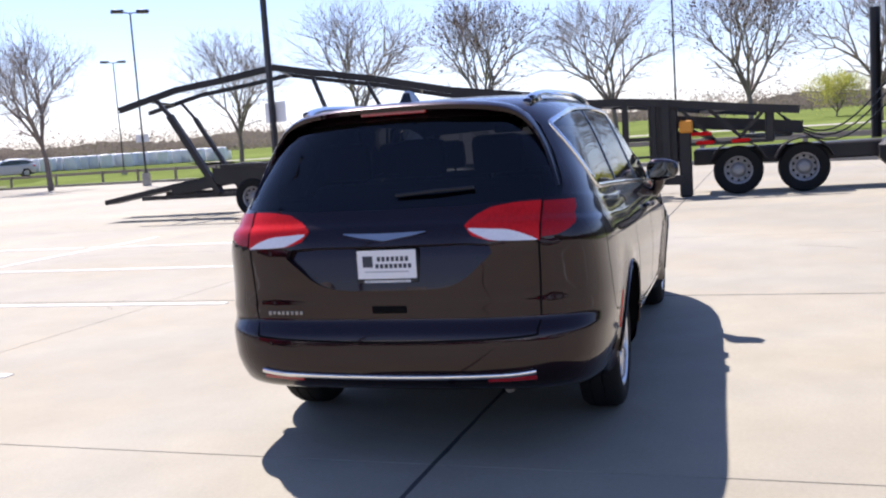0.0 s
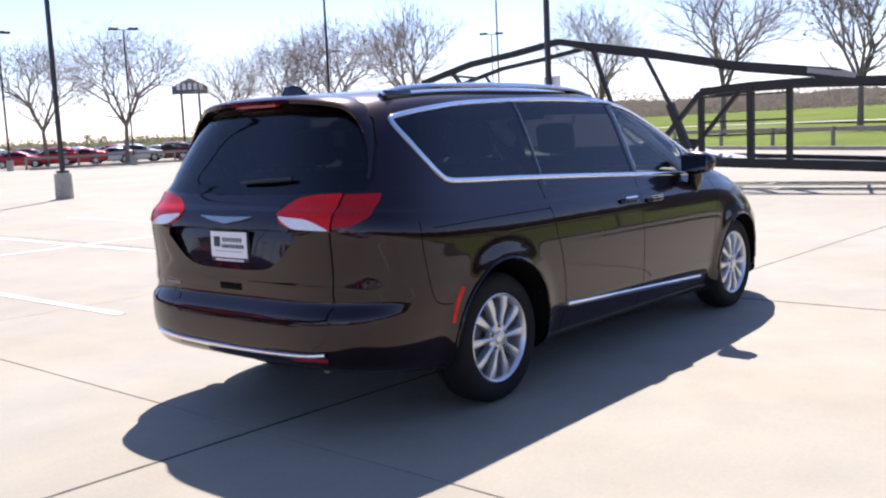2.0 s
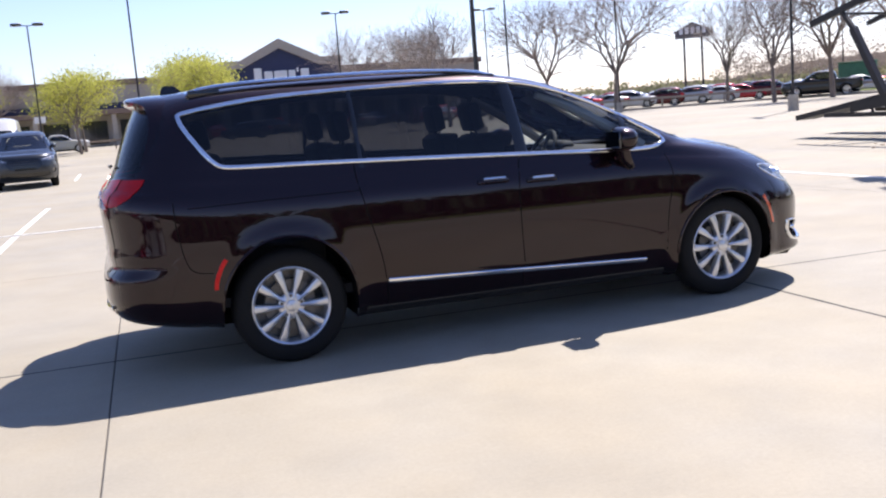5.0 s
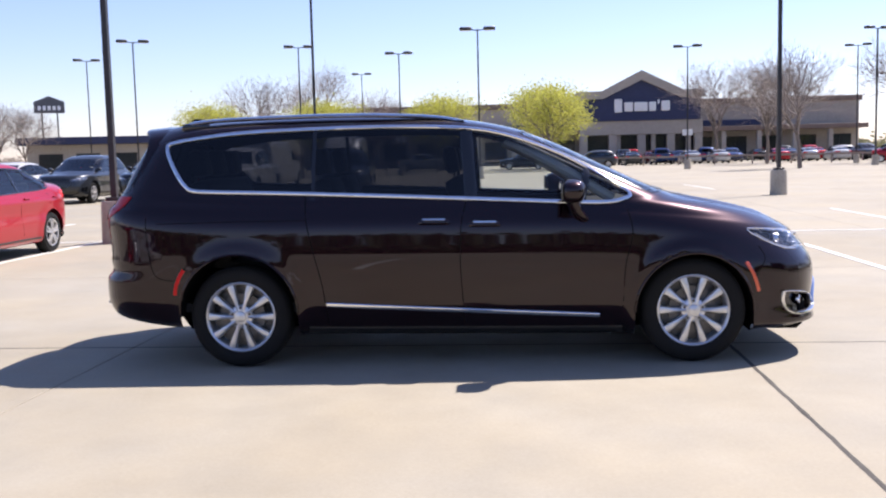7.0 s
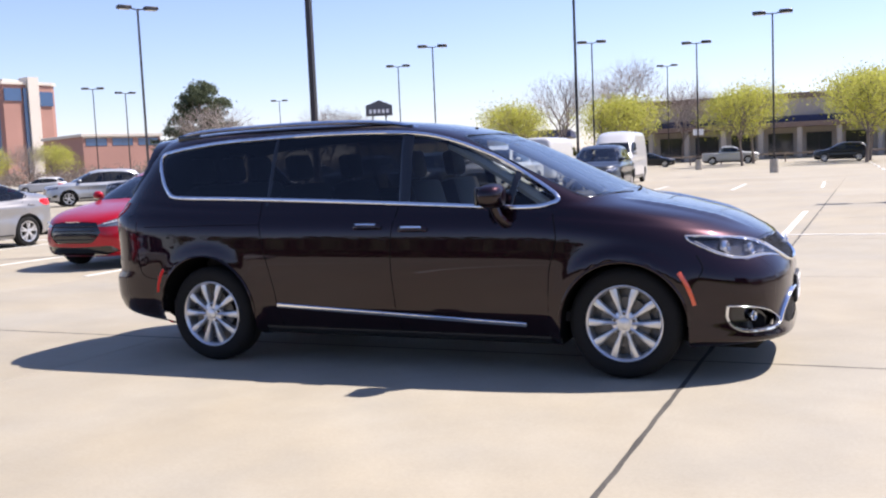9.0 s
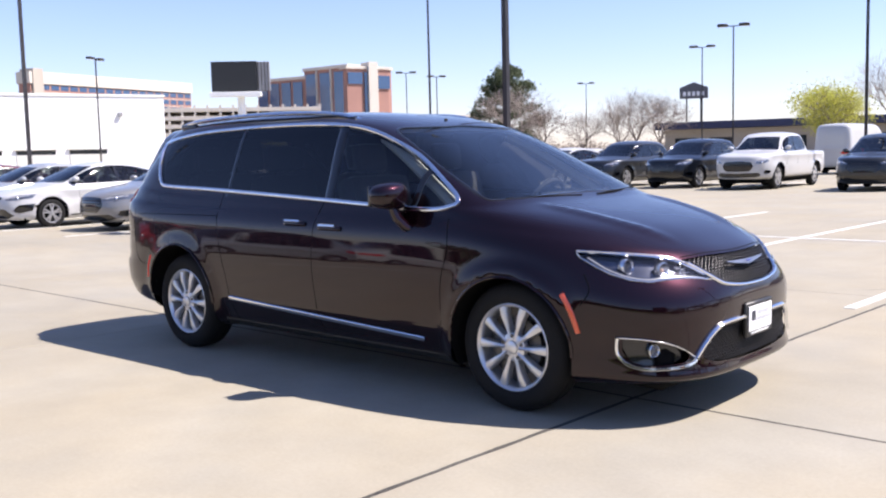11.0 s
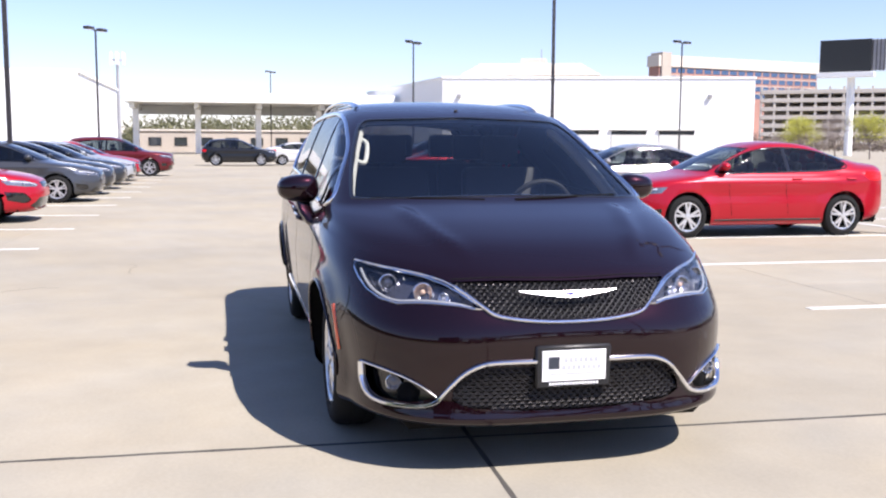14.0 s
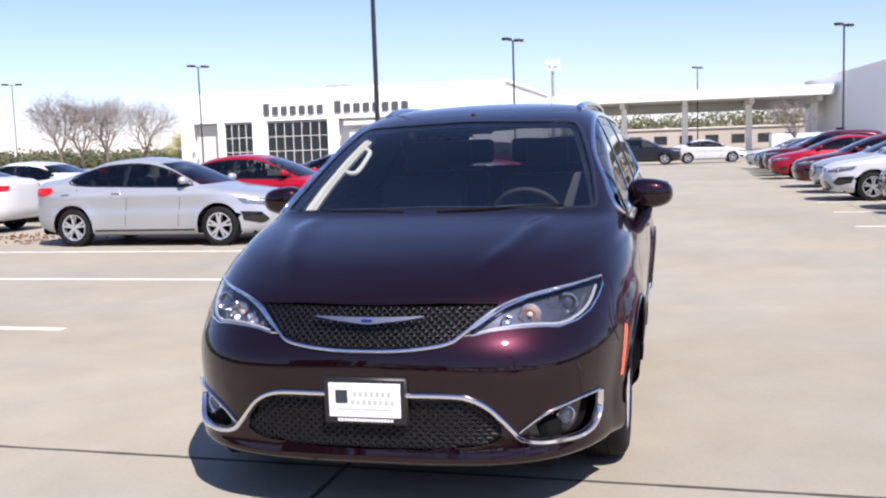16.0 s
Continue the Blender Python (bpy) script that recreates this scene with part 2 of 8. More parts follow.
class Shell:
    """A car body as a stack of contours round it. Rows: side height, front height, rear height, front x, rear x, half width,
    where the front and rear rounding begin, and the two rounding exponents."""

    def __init__(self, rows, spans, nf=16, ns=70, nr=14, bow=0.012):
        R = smooth_curve(rows, spans)
        rings = []
        for zs, zf, zr, xf, xr, hw, jf, jr, ef, er in R:
            s = np.linspace(jf, jr, ns + 1)[1:-1]
            fx, fy = self.quarter(xf - jf, hw, ef, nf)
            rx, ry = self.quarter(xr - jr, hw, er, nr)
            x = np.concatenate((jf + fx, s, (jr + rx)[::-1]))
            y = np.concatenate((fy, hw + 0 * s, ry[::-1]))
            y = y * (1 + bow * (1 - (x / 2.4) ** 2) * (np.abs(x) < 2.4))
            g = np.clip((x - (jf - 0.35)) / (xf - jf + 0.35), 0, 1) ** 1.6
            h = np.clip(((jr + 0.35) - x) / (jr - xr + 0.35), 0, 1) ** 1.6
            z = zs + (zf - zs) * g + (zr - zs) * h
            x, y, z = (np.concatenate((q, w * q[-2:0:-1])) for q, w in ((x, 1), (y, -1), (z, 1)))
            rings.append(np.stack((x, y, z), 1))
        self.P = np.array(rings)
        self.shape = self.P.shape[:2]
        self.tag = np.zeros((self.shape[0] - 1, self.shape[1]), int)
        self.names = ["body"]

    @staticmethod
    def quarter(length, width, power, n):
        """A rounded corner from the middle to the side, in even steps along it."""
        a = np.linspace(0, math.pi / 2, 600)
        x, y = length * np.cos(a) ** (2 / power), width * np.sin(a) ** (2 / power)
        x[-1] = 0
        d = np.concatenate(([0], np.cumsum(np.hypot(np.diff(x), np.diff(y)))))
        t = np.linspace(0, d[-1], n + 1)
        return np.interp(t, d, x), np.interp(t, d, y)

    def normals(self):
        P = self.P
        du = np.roll(P, -1, 1) - np.roll(P, 1, 1)
        dv = np.gradient(P, axis=0)
        n = np.cross(du, dv)
        n /= np.linalg.norm(n, axis=2, keepdims=True) + 1e-9
        c = P.mean((0, 1))
        return n * np.sign(((P - c) * n).sum(2).mean())

    def quads(self, Q):
        a = Q[:-1]
        b = Q[1:]
        return (a + np.roll(a, -1, 1) + b + np.roll(b, -1, 1)) / 4

    def cut(self, name, poly, axes, keep, snap=True, move=None):
        """Tags the faces inside poly, in the plane of axes, where keep(place, normal) holds, and lays the edge onto poly."""
        poly = np.array(poly, float)
        C, N = self.quads(self.P), self.quads(self.normals())
        hit = inside_many(poly, C[..., axes[0]], C[..., axes[1]]) & keep(C, N)
        if name not in self.names:
            self.names.append(name)
        k = self.names.index(name)
        if snap:
            n0, n1 = self.shape
            cnt = np.zeros((n0, n1), int)
            tot = np.zeros((n0, n1), int)
            for di in (0, 1):
                for dj in (0, 1):
                    cnt[di:n0 - 1 + di] += np.roll(hit, dj, 1)
                    tot[di:n0 - 1 + di] += 1
            edge = (cnt > 0) & (cnt < tot)
            nor = self.normals()
            third = 3 - axes[0] - axes[1]
            A, B = poly, np.roll(poly, -1, 0)
            for i, j in zip(*np.nonzero(edge)):
                if move is not None and not move(self.P[i, j]):
                    continue
                p = self.P[i, j, list(axes)]
                d = B - A
                u = np.clip(((p - A) * d).sum(1) / ((d * d).sum(1) + 1e-12), 0, 1)[:, None]
                q = A + u * d
                q = q[np.argmin(((q - p) ** 2).sum(1))]
                mv = q - p
                if np.hypot(*mv) > 0.07:
                    continue
                n = nor[i, j]
                if abs(n[third]) > 0.12:
                    self.P[i, j, third] -= (n[axes[0]] * mv[0] + n[axes[1]] * mv[1]) / n[third]
                self.P[i, j, axes[0]], self.P[i, j, axes[1]] = q
        self.tag[hit] = k

    def mesh(self, names, push=0.0, where=None, grow=False):
        """A bmesh of the faces with those tags, moved out by push along the normals."""
        ks = [self.names.index(n) for n in names]
        sel = np.isin(self.tag, ks)
        if where is not None:
            sel &= where(self.quads(self.P))
        Q = self.P + self.normals() * push
        bm = bmesh.new()
        made = {}
        n1 = self.shape[1]

        def v(i, j):
            key = (i, j % n1)
            if key not in made:
                made[key] = bm.verts.new(Q[key])
            return made[key]

        for i, j in zip(*np.nonzero(sel)):
            bm.faces.new((v(i, j), v(i, j + 1), v(i + 1, j + 1), v(i + 1, j)))
        bm.normal_update()
        out = self.quads(self.normals())[sel]
        if sum(f.normal.dot(Vector(q)) for f, q in zip(bm.faces, out)) < 0:
            bmesh.ops.reverse_faces(bm, faces=bm.faces[:])
        return bm

    def edge_loop(self, name, where, push=0.0, even=2):
        """The places and normals round a region, in order."""
        k = self.names.index(name)
        sel = (self.tag == k) & where(self.quads(self.P))
        n1 = self.shape[1]
        nxt = {}
        for i, j in zip(*np.nonzero(sel)):
            for di, dj, a, b in ((-1, 0, (i, j), (i, j + 1)), (0, 1, (i, j + 1), (i + 1, j + 1)), (1, 0, (i + 1, j + 1), (i + 1, j)), (0, -1, (i + 1, j), (i, j))):
                u, v = i + di, (j + dj) % n1
                if not (0 <= u < sel.shape[0] and sel[u, v]):
                    nxt.setdefault((a[0], a[1] % n1), []).append((b[0], b[1] % n1))
        loops = []
        while nxt:
            at = next(iter(nxt))
            loop = []
            while at in nxt:
                loop.append(at)
                to = nxt[at].pop()
                if not nxt[at]:
                    del nxt[at]
                at = to
            loops.append(loop)
        loop = max(loops, key=len)
        nor = self.normals()
        P = np.array([self.P[q] for q in loop])
        N = np.array([nor[q] for q in loop])
        for _ in range(even):
            P = (np.roll(P, 1, 0) + 2 * P + np.roll(P, -1, 0)) / 4
            N = (np.roll(N, 1, 0) + 2 * N + np.roll(N, -1, 0)) / 4
        N /= np.linalg.norm(N, axis=1, keepdims=True)
        return [Vector(p + n * push) for p, n in zip(P, N)], [Vector(n) for n in N]

    def on(self, pts, axes, keep, push=0.0):
        """Places on the skin whose two coordinates are pts, and the normals there."""
        C, N = self.P.reshape(-1, 3), self.normals().reshape(-1, 3)
        ok = keep(C, N)
        C, N = C[ok], N[ok]
        third = 3 - axes[0] - axes[1]
        out, nor = [], []
        for a, b in pts:
            d = (C[:, axes[0]] - a) ** 2 + (C[:, axes[1]] - b) ** 2
            k = np.argsort(d)[:4]
            w = 1 / (d[k] + 1e-6)
            n = (N[k] * w[:, None]).sum(0) / w.sum()
            n /= np.linalg.norm(n)
            h = 0.0
            for q in k:
                m = N[q] if abs(N[q][third]) > 0.15 else n
                h += (C[q][third] - (m[axes[0]] * (a - C[q][axes[0]]) + m[axes[1]] * (b - C[q][axes[1]])) / (m[third] if abs(m[third]) > 0.1 else 0.1)) / (d[q] + 1e-6)
            p = np.zeros(3)
            p[axes[0]], p[axes[1]], p[third] = a, b, h / w.sum()
            out.append(Vector(p + n * push))
            nor.append(Vector(n))
        return out, nor


def ribbon(bm, pts, nor, width, height, closed=False):
    """A raised strip along places on a skin."""
    n = len(pts)
    rings = []
    for i in range(n):
        a = pts[i - 1] if i or closed else pts[i]
        b = pts[(i + 1) % n] if i < n - 1 or closed else pts[i]
        s = (b - a).normalized().cross(nor[i]).normalized()
        rings.append([bm.verts.new(pts[i] + s * (w * width / 2) + nor[i] * (h * height)) for w, h in ((-1, -0.3), (-0.85, 0.6), (-0.4, 1), (0.4, 1), (0.85, 0.6), (1, -0.3))])
    for i in range(n if closed else n - 1):
        a, b = rings[i], rings[(i + 1) % n]
        for k in range(5):
            bm.faces.new((a[k], b[k], b[k + 1], a[k + 1]))
    bmesh.ops.recalc_face_normals(bm, faces=bm.faces[:])


# ---- ground ----
def concrete():
    """Pale concrete: wide blotches, fine grain, faint stains, a tone of its own for each slab."""
    m = material("pale worn concrete", (0.515, 0.452, 0.338), 0.82)
    t = m.node_tree
    n, l = t.nodes, t.links
    b = n["Principled BSDF"]
    for q in list(n):
        if q not in (b, n["Material Output"]):
            n.remove(q)
    geo = n.new("ShaderNodeNewGeometry")
    info = n.new("ShaderNodeObjectInfo")

    def noise_at(scale, detail=4, rough=0.6):
        q = n.new("ShaderNodeTexNoise")
        q.inputs["Scale"].default_value, q.inputs["Detail"].default_value, q.inputs["Roughness"].default_value = scale, detail, rough
        l.new(geo.outputs["Position"], q.inputs["Vector"])
        return q.outputs["Fac"]

    def span(src, a, b0, c, d):
        q = n.new("ShaderNodeMapRange")
        for k, v in zip(("From Min", "From Max", "To Min", "To Max"), (a, b0, c, d)):
            q.inputs[k].default_value = v
        l.new(src, q.inputs["Value"])
        return q.outputs[0]

    def times(a, c):
        q = n.new("ShaderNodeMath")
        q.operation = "MULTIPLY"
        l.new(a, q.inputs[0])
        l.new(c, q.inputs[1])
        return q.outputs[0]

    tone = times(span(noise_at(0.22, 5), 0.3, 0.7, 0.86, 1.09), span(noise_at(1.7, 6, 0.7), 0.3, 0.7, 0.92, 1.06))
    tone = times(tone, span(noise_at(46, 3), 0.25, 0.75, 0.93, 1.06))
    tone = times(tone, span(noise_at(7.0, 8, 0.75), 0.66, 0.74, 1.0, 0.80))
    tone = times(tone, span(info.outputs["Random"], 0, 1, 0.965, 1.03))
    warm = n.new("ShaderNodeMix")
    warm.data_type = "RGBA"
    warm.inputs["A"].default_value, warm.inputs["B"].default_value = (0.306, 0.268, 0.193, 1), (0.283, 0.261, 0.207, 1)
    l.new(span(noise_at(0.5, 5), 0.35, 0.65, 0, 1), warm.inputs["Factor"])
    mix = n.new("ShaderNodeMix")
    mix.data_type, mix.blend_type = "RGBA", "MULTIPLY"
    mix.inputs["Factor"].default_value = 1.0
    l.new(warm.outputs["Result"], mix.inputs["A"])
    l.new(tone, mix.inputs["B"])
    l.new(mix.outputs["Result"], b.inputs["Base Color"])
    b.inputs["Roughness"].default_value = 0.82
    bp = n.new("ShaderNodeBump")
    bp.inputs["Strength"].default_value, bp.inputs["Distance"].default_value = 0.25, 0.006
    l.new(noise_at(90, 4), bp.inputs["Height"])
    l.new(bp.outputs[0], b.inputs["Normal"])
    return m


M["concrete"] = concrete()
M["joint"] = material("dark joint sealant", (0.055, 0.05, 0.042), 0.9, bump=0.4, scale=30, vary=0.4)
M["line_paint"] = material("worn white road paint", (0.58, 0.57, 0.53), 0.6, bump=0.2, scale=14, vary=0.22, big=3)
M["grass"] = material("spring grass", (0.135, 0.170, 0.050), 1.0, bump=0.3, scale=9, vary=0.35, big=0.12, spec=0.0)
M["kerb"] = material("grey kerb concrete", (0.30, 0.275, 0.235), 0.85, bump=0.3, scale=20, vary=0.2)
bm = bmesh.new()
bmesh.ops.create_grid(bm, x_segments=40, y_segments=40, size=1)
for v in bm.verts:
    v.co = Vector((math.copysign(abs(v.co.x) ** 3, v.co.x) * 1500, math.copysign(abs(v.co.y) ** 3, v.co.y) * 1500, -0.012))
ground = tagged(part("ground", bm, M["concrete"]), "pale worn concrete parking lot under bright sun", "ground", kind="structure")

# the kerb bends round the lot; behind it grass on a low rise
EDGE = smooth_curve([(2, -50, 0), (14, -28, 0), (30, 0, 0), (40, 17, 0), (48, 31, 0), (51.5, 42, 0), (52, 50, 0), (49, 58, 0), (41, 63, 0), (30, 66, 0)], 6)
EDGE = [Vector(q) for q in EDGE]


def off_edge(k, d):
    """A point d metres outside the kerb at its k-th step."""
    a, b = EDGE[max(0, k - 1)], EDGE[min(len(EDGE) - 1, k + 1)]
    t = (b - a).normalized()
    out = (Vector((t.y, -t.x, 0)) * max(0, 1 - d / 60) + (EDGE[k] - Vector((-10, 0, 0))).normalized() * min(1, 0.2 + d / 60)).normalized()
    return EDGE[k] + out * d


def rise(d):
    """Height of the grass d metres outside the kerb."""
    return 0.04 + 3.6 * (d / 240) ** 0.75


bm = bmesh.new()
last = None
N_GRASS = max(k for k in range(len(EDGE)) if EDGE[k].y < 52)
for k in range(N_GRASS + 1):
    row = [bm.verts.new(off_edge(k, 240 * (i / 24) ** 1.8) + Vector((0, 0, rise(240 * (i / 24) ** 1.8) + 0.12 * math.sin(i * 1.3 + k * 0.5) * (i > 3)))) for i in range(25)]
    if last:
        for a in range(24):
            bm.faces.new((last[a], last[a + 1], row[a + 1], row[a]))
    last = row
bmesh.ops.recalc_face_normals(bm, faces=bm.faces[:])
tagged(part("grass_field", bm, M["grass"]), "bright green spring grass on a low rise", "grass", kind="structure")
for name, k0, k1, d0, d1, z, mat, label in (("grass_verge", N_GRASS, len(EDGE) - 1, 0.2, 3.2, 0.05, "grass", "narrow green verge behind the kerb"), ("footpath", 0, N_GRASS, 27, 30, None, "kerb", "pale concrete footpath across the grass")):
    bm = bmesh.new()
    pairs = [[bm.verts.new(off_edge(k, d) + Vector((0, 0, z or rise(d) + 0.16))) for d in (d0, d1)] for k in range(k0, k1 + 1)]
    for a, b in zip(pairs, pairs[1:]):
        bm.faces.new((a[0], a[1], b[1], b[0]))
    bmesh.ops.recalc_face_normals(bm, faces=bm.faces[:])
    tagged(part(name, bm, M[mat]), label, "grass" if mat == "grass" else "path", kind="structure")
bm = bmesh.new()
last = None
for k in range(len(EDGE)):
    p, q = off_edge(k, 0), off_edge(k, 0.35)
    ring = [bm.verts.new(v) for v in (p - Vector((0, 0, 0.02)), p + Vector((0, 0, 0.15)), q + Vector((0, 0, 0.15)), q - Vector((0, 0, 0.02)))]
    if last:
        for a in range(4):
            bm.faces.new((last[a], last[(a + 1) % 4], ring[(a + 1) % 4], ring[a]))
    else:
        bm.faces.new(ring)
    last = ring
bm.faces.new(last[::-1])
bmesh.ops.recalc_face_normals(bm, faces=bm.faces[:])
tagged(part("kerb", bm, M["kerb"], smooth=False), "grey concrete kerb along the lot edge", "kerb", kind="structure")

# painted lines of the stalls
STALL = 3.07


def stripe(a, b, w=0.10):
    bm = bmesh.new()
    beam(bm, (*a, 0.002), (*b, 0.002), w, 0.008)
    return tagged(part("stall_line", bm, M["line_paint"], smooth=False), "worn white painted stall line on concrete", "road marking", "stall lines", "structure")


for k in range(-12, 4):
    x = -1.08 + STALL * k - (0.12 if k > 0 else 0) - (0.20 if k > 1 else 0)
    y0 = 3.55 - 0.045 * (x + 1)
    if k < 1:
        stripe((x - 0.1, -3.98 - 0.01 * k), (x - 0.2, -9.6))
    stripe((x, y0), (x + 0.10, 9.6))
    stripe((x + 0.10, 9.72), (x + 0.25, 15.4))
    if k > -8:
        stripe((x + 0.4, 28.0), (x + 0.4, 33.6))
stripe((-36, 11.2), (9.5, 9.20))
for k in range(8):
    stripe((4.9 + 0.02 * k, 18 + 7.5 * k), (4.95 + 0.02 * k, 22 + 7.5 * k), 0.12)

# slabs: one mesh, laid out on a grid turned a little against the van
PITCH = 4.54
bm = bmesh.new()
box(bm, (-PITCH / 2 + 0.004, -PITCH / 2 + 0.004, -0.10), (PITCH / 2 - 0.004, PITCH / 2 - 0.004, 0.0), 0.003)
slab_mesh = bpy.data.meshes.new("slab")
bm.to_mesh(slab_mesh)
bm.free()
slab_mesh.materials.append(M["concrete"])
lot = pose(1.93, -0.31, 0, 0, 0, -1.7)
bm = bmesh.new()
box(bm, (-9 * PITCH, -7 * PITCH, -0.02), (7 * PITCH, 9 * PITCH, -0.005), m=lot)
seal = part("joint_bed", bm, M["joint"], ground, "dark joint sealant between slabs", smooth=False)
for i in range(-9, 7):
    for j in range(-7, 9):
        ob = new("slab", slab_mesh)
        ob.parent = ground
        ob.matrix_basis = lot @ pose((i + 0.5) * PITCH, (j + 0.5) * PITCH, 0)

# the two wide sealed joints that cross under the van, with ragged edges
r = random.Random(11)
for turn, w in ((0, 0.024), (90, 0.030)):
    m = lot @ pose(0, 0, 0, 0, 0, turn)
    bm = bmesh.new()
    rows = []
    for k in range(361):
        x = -27 + 54 * k / 360
        rows.append([bm.verts.new(m @ Vector((x, y, z))) for y, z in ((-w / 2 * r.uniform(0.75, 1.25), 0.0005), (0, 0.0025), (w / 2 * r.uniform(0.75, 1.25), 0.0005))])
    for a, b in zip(rows, rows[1:]):
        for k in range(2):
            bm.faces.new((a[k], b[k], b[k + 1], a[k + 1]))
    bmesh.ops.recalc_face_normals(bm, faces=bm.faces[:])
    part("joint_sealant", bm, M["joint"], ground, "dark weathered sealant in a wide joint")

# hairline cracks in the slabs and a few small dark spots
M["crack"] = material("dark crack", (0.09, 0.08, 0.065), 0.95, vary=0.4)
r = random.Random(4)
for x, y, ang, n in ((0.9, -5.9, 100, 9), (2.6, -5.2, 40, 7), (-2.2, -6.1, 160, 8), (4.8, -2.9, 75, 10), (-5.4, -2.6, 20, 9), (-3.4, -3.6, 130, 7), (6.6, 3.4, 150, 8), (1.6, 4.6, 15, 9)):
    pts = [Vector((x, y, 0.0008))]
    for k in range(n):
        ang += r.uniform(-28, 28)
        pts.append(pts[-1] + Vector((math.cos(radians(ang)), math.sin(radians(ang)), 0)) * r.uniform(0.05, 0.13))
    bm = bmesh.new()
    ribbon(bm, pts, [Vector((0, 0, 1))] * len(pts), 0.006, 0.0006)
    tagged(part("crack", bm, M["crack"]), "hairline crack in the worn concrete", "crack", kind="structure")


# ---- the van ----
LOW = [  # side, front, rear height; front, rear x; half width; roundings
    (0.190, 0.225, 0.290, 2.360, -2.400, 0.845, 1.15, -1.60, 3.20, 4.5),
    (0.215, 0.232, 0.300, 2.455, -2.475, 0.918, 1.15, -1.60, 3.30, 4.5),
    (0.270, 0.264, 0.335, 2.512, -2.555, 0.972, 1.15, -1.60, 3.75, 4.9),
    (0.350, 0.315, 0.400, 2.505, -2.600, 0.984, 1.15, -1.60, 3.70, 4.9),
    (0.460, 0.400, 0.500, 2.500, -2.612, 0.990, 1.15, -1.60, 3.50, 4.9),
    (0.600, 0.520, 0.610, 2.508, -2.602, 1.003, 1.15, -1.60, 3.45, 4.9),
    (0.740, 0.630, 0.740, 2.512, -2.577, 1.010, 1.15, -1.60, 3.30, 4.5),
    (0.870, 0.710, 0.880, 2.490, -2.586, 1.002, 1.15, -1.60, 3.00, 4.5),
    (0.965, 0.790, 1.000, 2.435, -2.592, 0.992, 1.15, -1.60, 2.75, 4.7),
]
HIGH = [
    (1.030, 0.870, 1.080, 2.375, -2.570, 0.968, 1.10, -1.60, 2.65, 5.0),
    (1.060, 0.925, 1.120, 2.290, -2.540, 0.950, 1.05, -1.60, 2.65, 4.8),
    (1.085, 1.005, 1.155, 2.110, -2.520, 0.938, 1.00, -1.60, 2.70, 4.8),
    (1.105, 1.075, 1.185, 1.850, -2.505, 0.930, 0.95, -1.60, 2.80, 4.7),
    (1.125, 1.125, 1.210, 1.600, -2.492, 0.920, 0.90, -1.60, 2.90, 4.7),
    (1.150, 1.155, 1.235, 1.470, -2.480, 0.908, 0.86, -1.60, 3.2, 4.6),
    (1.230, 1.225, 1.310, 1.290, -2.452, 0.880, 0.72, -1.55, 3.5, 4.5),
    (1.340, 1.335, 1.400, 1.050, -2.415, 0.838, 0.50, -1.50, 3.6, 4.3),
    (1.450, 1.445, 1.490, 0.820, -2.375, 0.796, 0.28, -1.45, 3.6, 4.1),
    (1.550, 1.548, 1.570, 0.590, -2.335, 0.752, 0.06, -1.40, 3.5, 3.8),
]
TOP = [
    (1.625, 1.615, 1.620, 0.400, -2.310, 0.708, -0.12, -1.35, 3.3, 3.4),
    (1.672, 1.655, 1.640, 0.240, -2.290, 0.655, -0.28, -1.30, 3.1, 3.3),
    (1.705, 1.688, 1.660, 0.060, -2.240, 0.580, -0.45, -1.25, 2.9, 3.2),
    (1.726, 1.712, 1.676, -0.140, -2.150, 0.440, -0.60, -1.20, 2.5, 3.0),
    (1.738, 1.728, 1.690, -0.330, -2.020, 0.250, -0.75, -1.15, 2.4, 3.0),
    (1.743, 1.735, 1.698, -0.470, -1.900, 0.060, -0.85, -1.10, 2.2, 2.6),
    (1.743, 1.736, 1.700, -0.500, -1.860, 0.004, -0.90, -1.05, 2.2, 2.6),
]
skin = Shell(LOW + HIGH + TOP, 4, nf=58, ns=80, nr=50)
WX, WZ, WY = 1.5445, 0.365, 0.965

# sculpting: arch flares, hood creases, the step over the rear bumper
SX, SY, SZ = skin.P[..., 0], skin.P[..., 1], skin.P[..., 2]
swell = lambda v, mid, wide: np.exp(-((v - mid) / wide) ** 2)
for sx, out in ((1, 0.020), (-1, 0.013)):
    far = np.hypot(SX - sx * WX, SZ - 0.375)
    skin.P[..., 1] += np.sign(SY) * out * swell(far, 0.415, 0.050) * (np.abs(SY) > 0.55) * np.clip((1.0 - SZ) / 0.12, 0, 1)
skin.P[..., 1] *= 1 - 0.075 * np.clip((0.43 - SZ) / 0.20, 0, 1) * np.clip((1.16 - np.abs(SX)) / 0.12, 0, 1)
skin.P[..., 1] *= 1 - 0.060 * np.clip((0.46 - SZ) / 0.20, 0, 1) * np.clip((-1.90 - SX) / 0.10, 0, 1)
crest = np.interp(SX, [1.45, 1.65, 1.95, 2.20], [0.60, 0.57, 0.50, 0.40])
skin.P[..., 2] += 0.014 * swell(np.abs(SY), crest, 0.040) * np.clip((SX - 1.46) / 0.14, 0, 1) * np.clip((2.26 - SX) / 0.2, 0, 1) * (SZ > 0.85)
skin.P -= skin.normals() * (0.026 * swell(SZ, 0.655, 0.034) * np.clip((-2.12 - SX) / 0.36, 0, 1) ** 1.5)[..., None]
side_face = lambda C, N: (np.abs(N[..., 1]) > 0.45) & (np.abs(C[..., 1]) > 0.4)
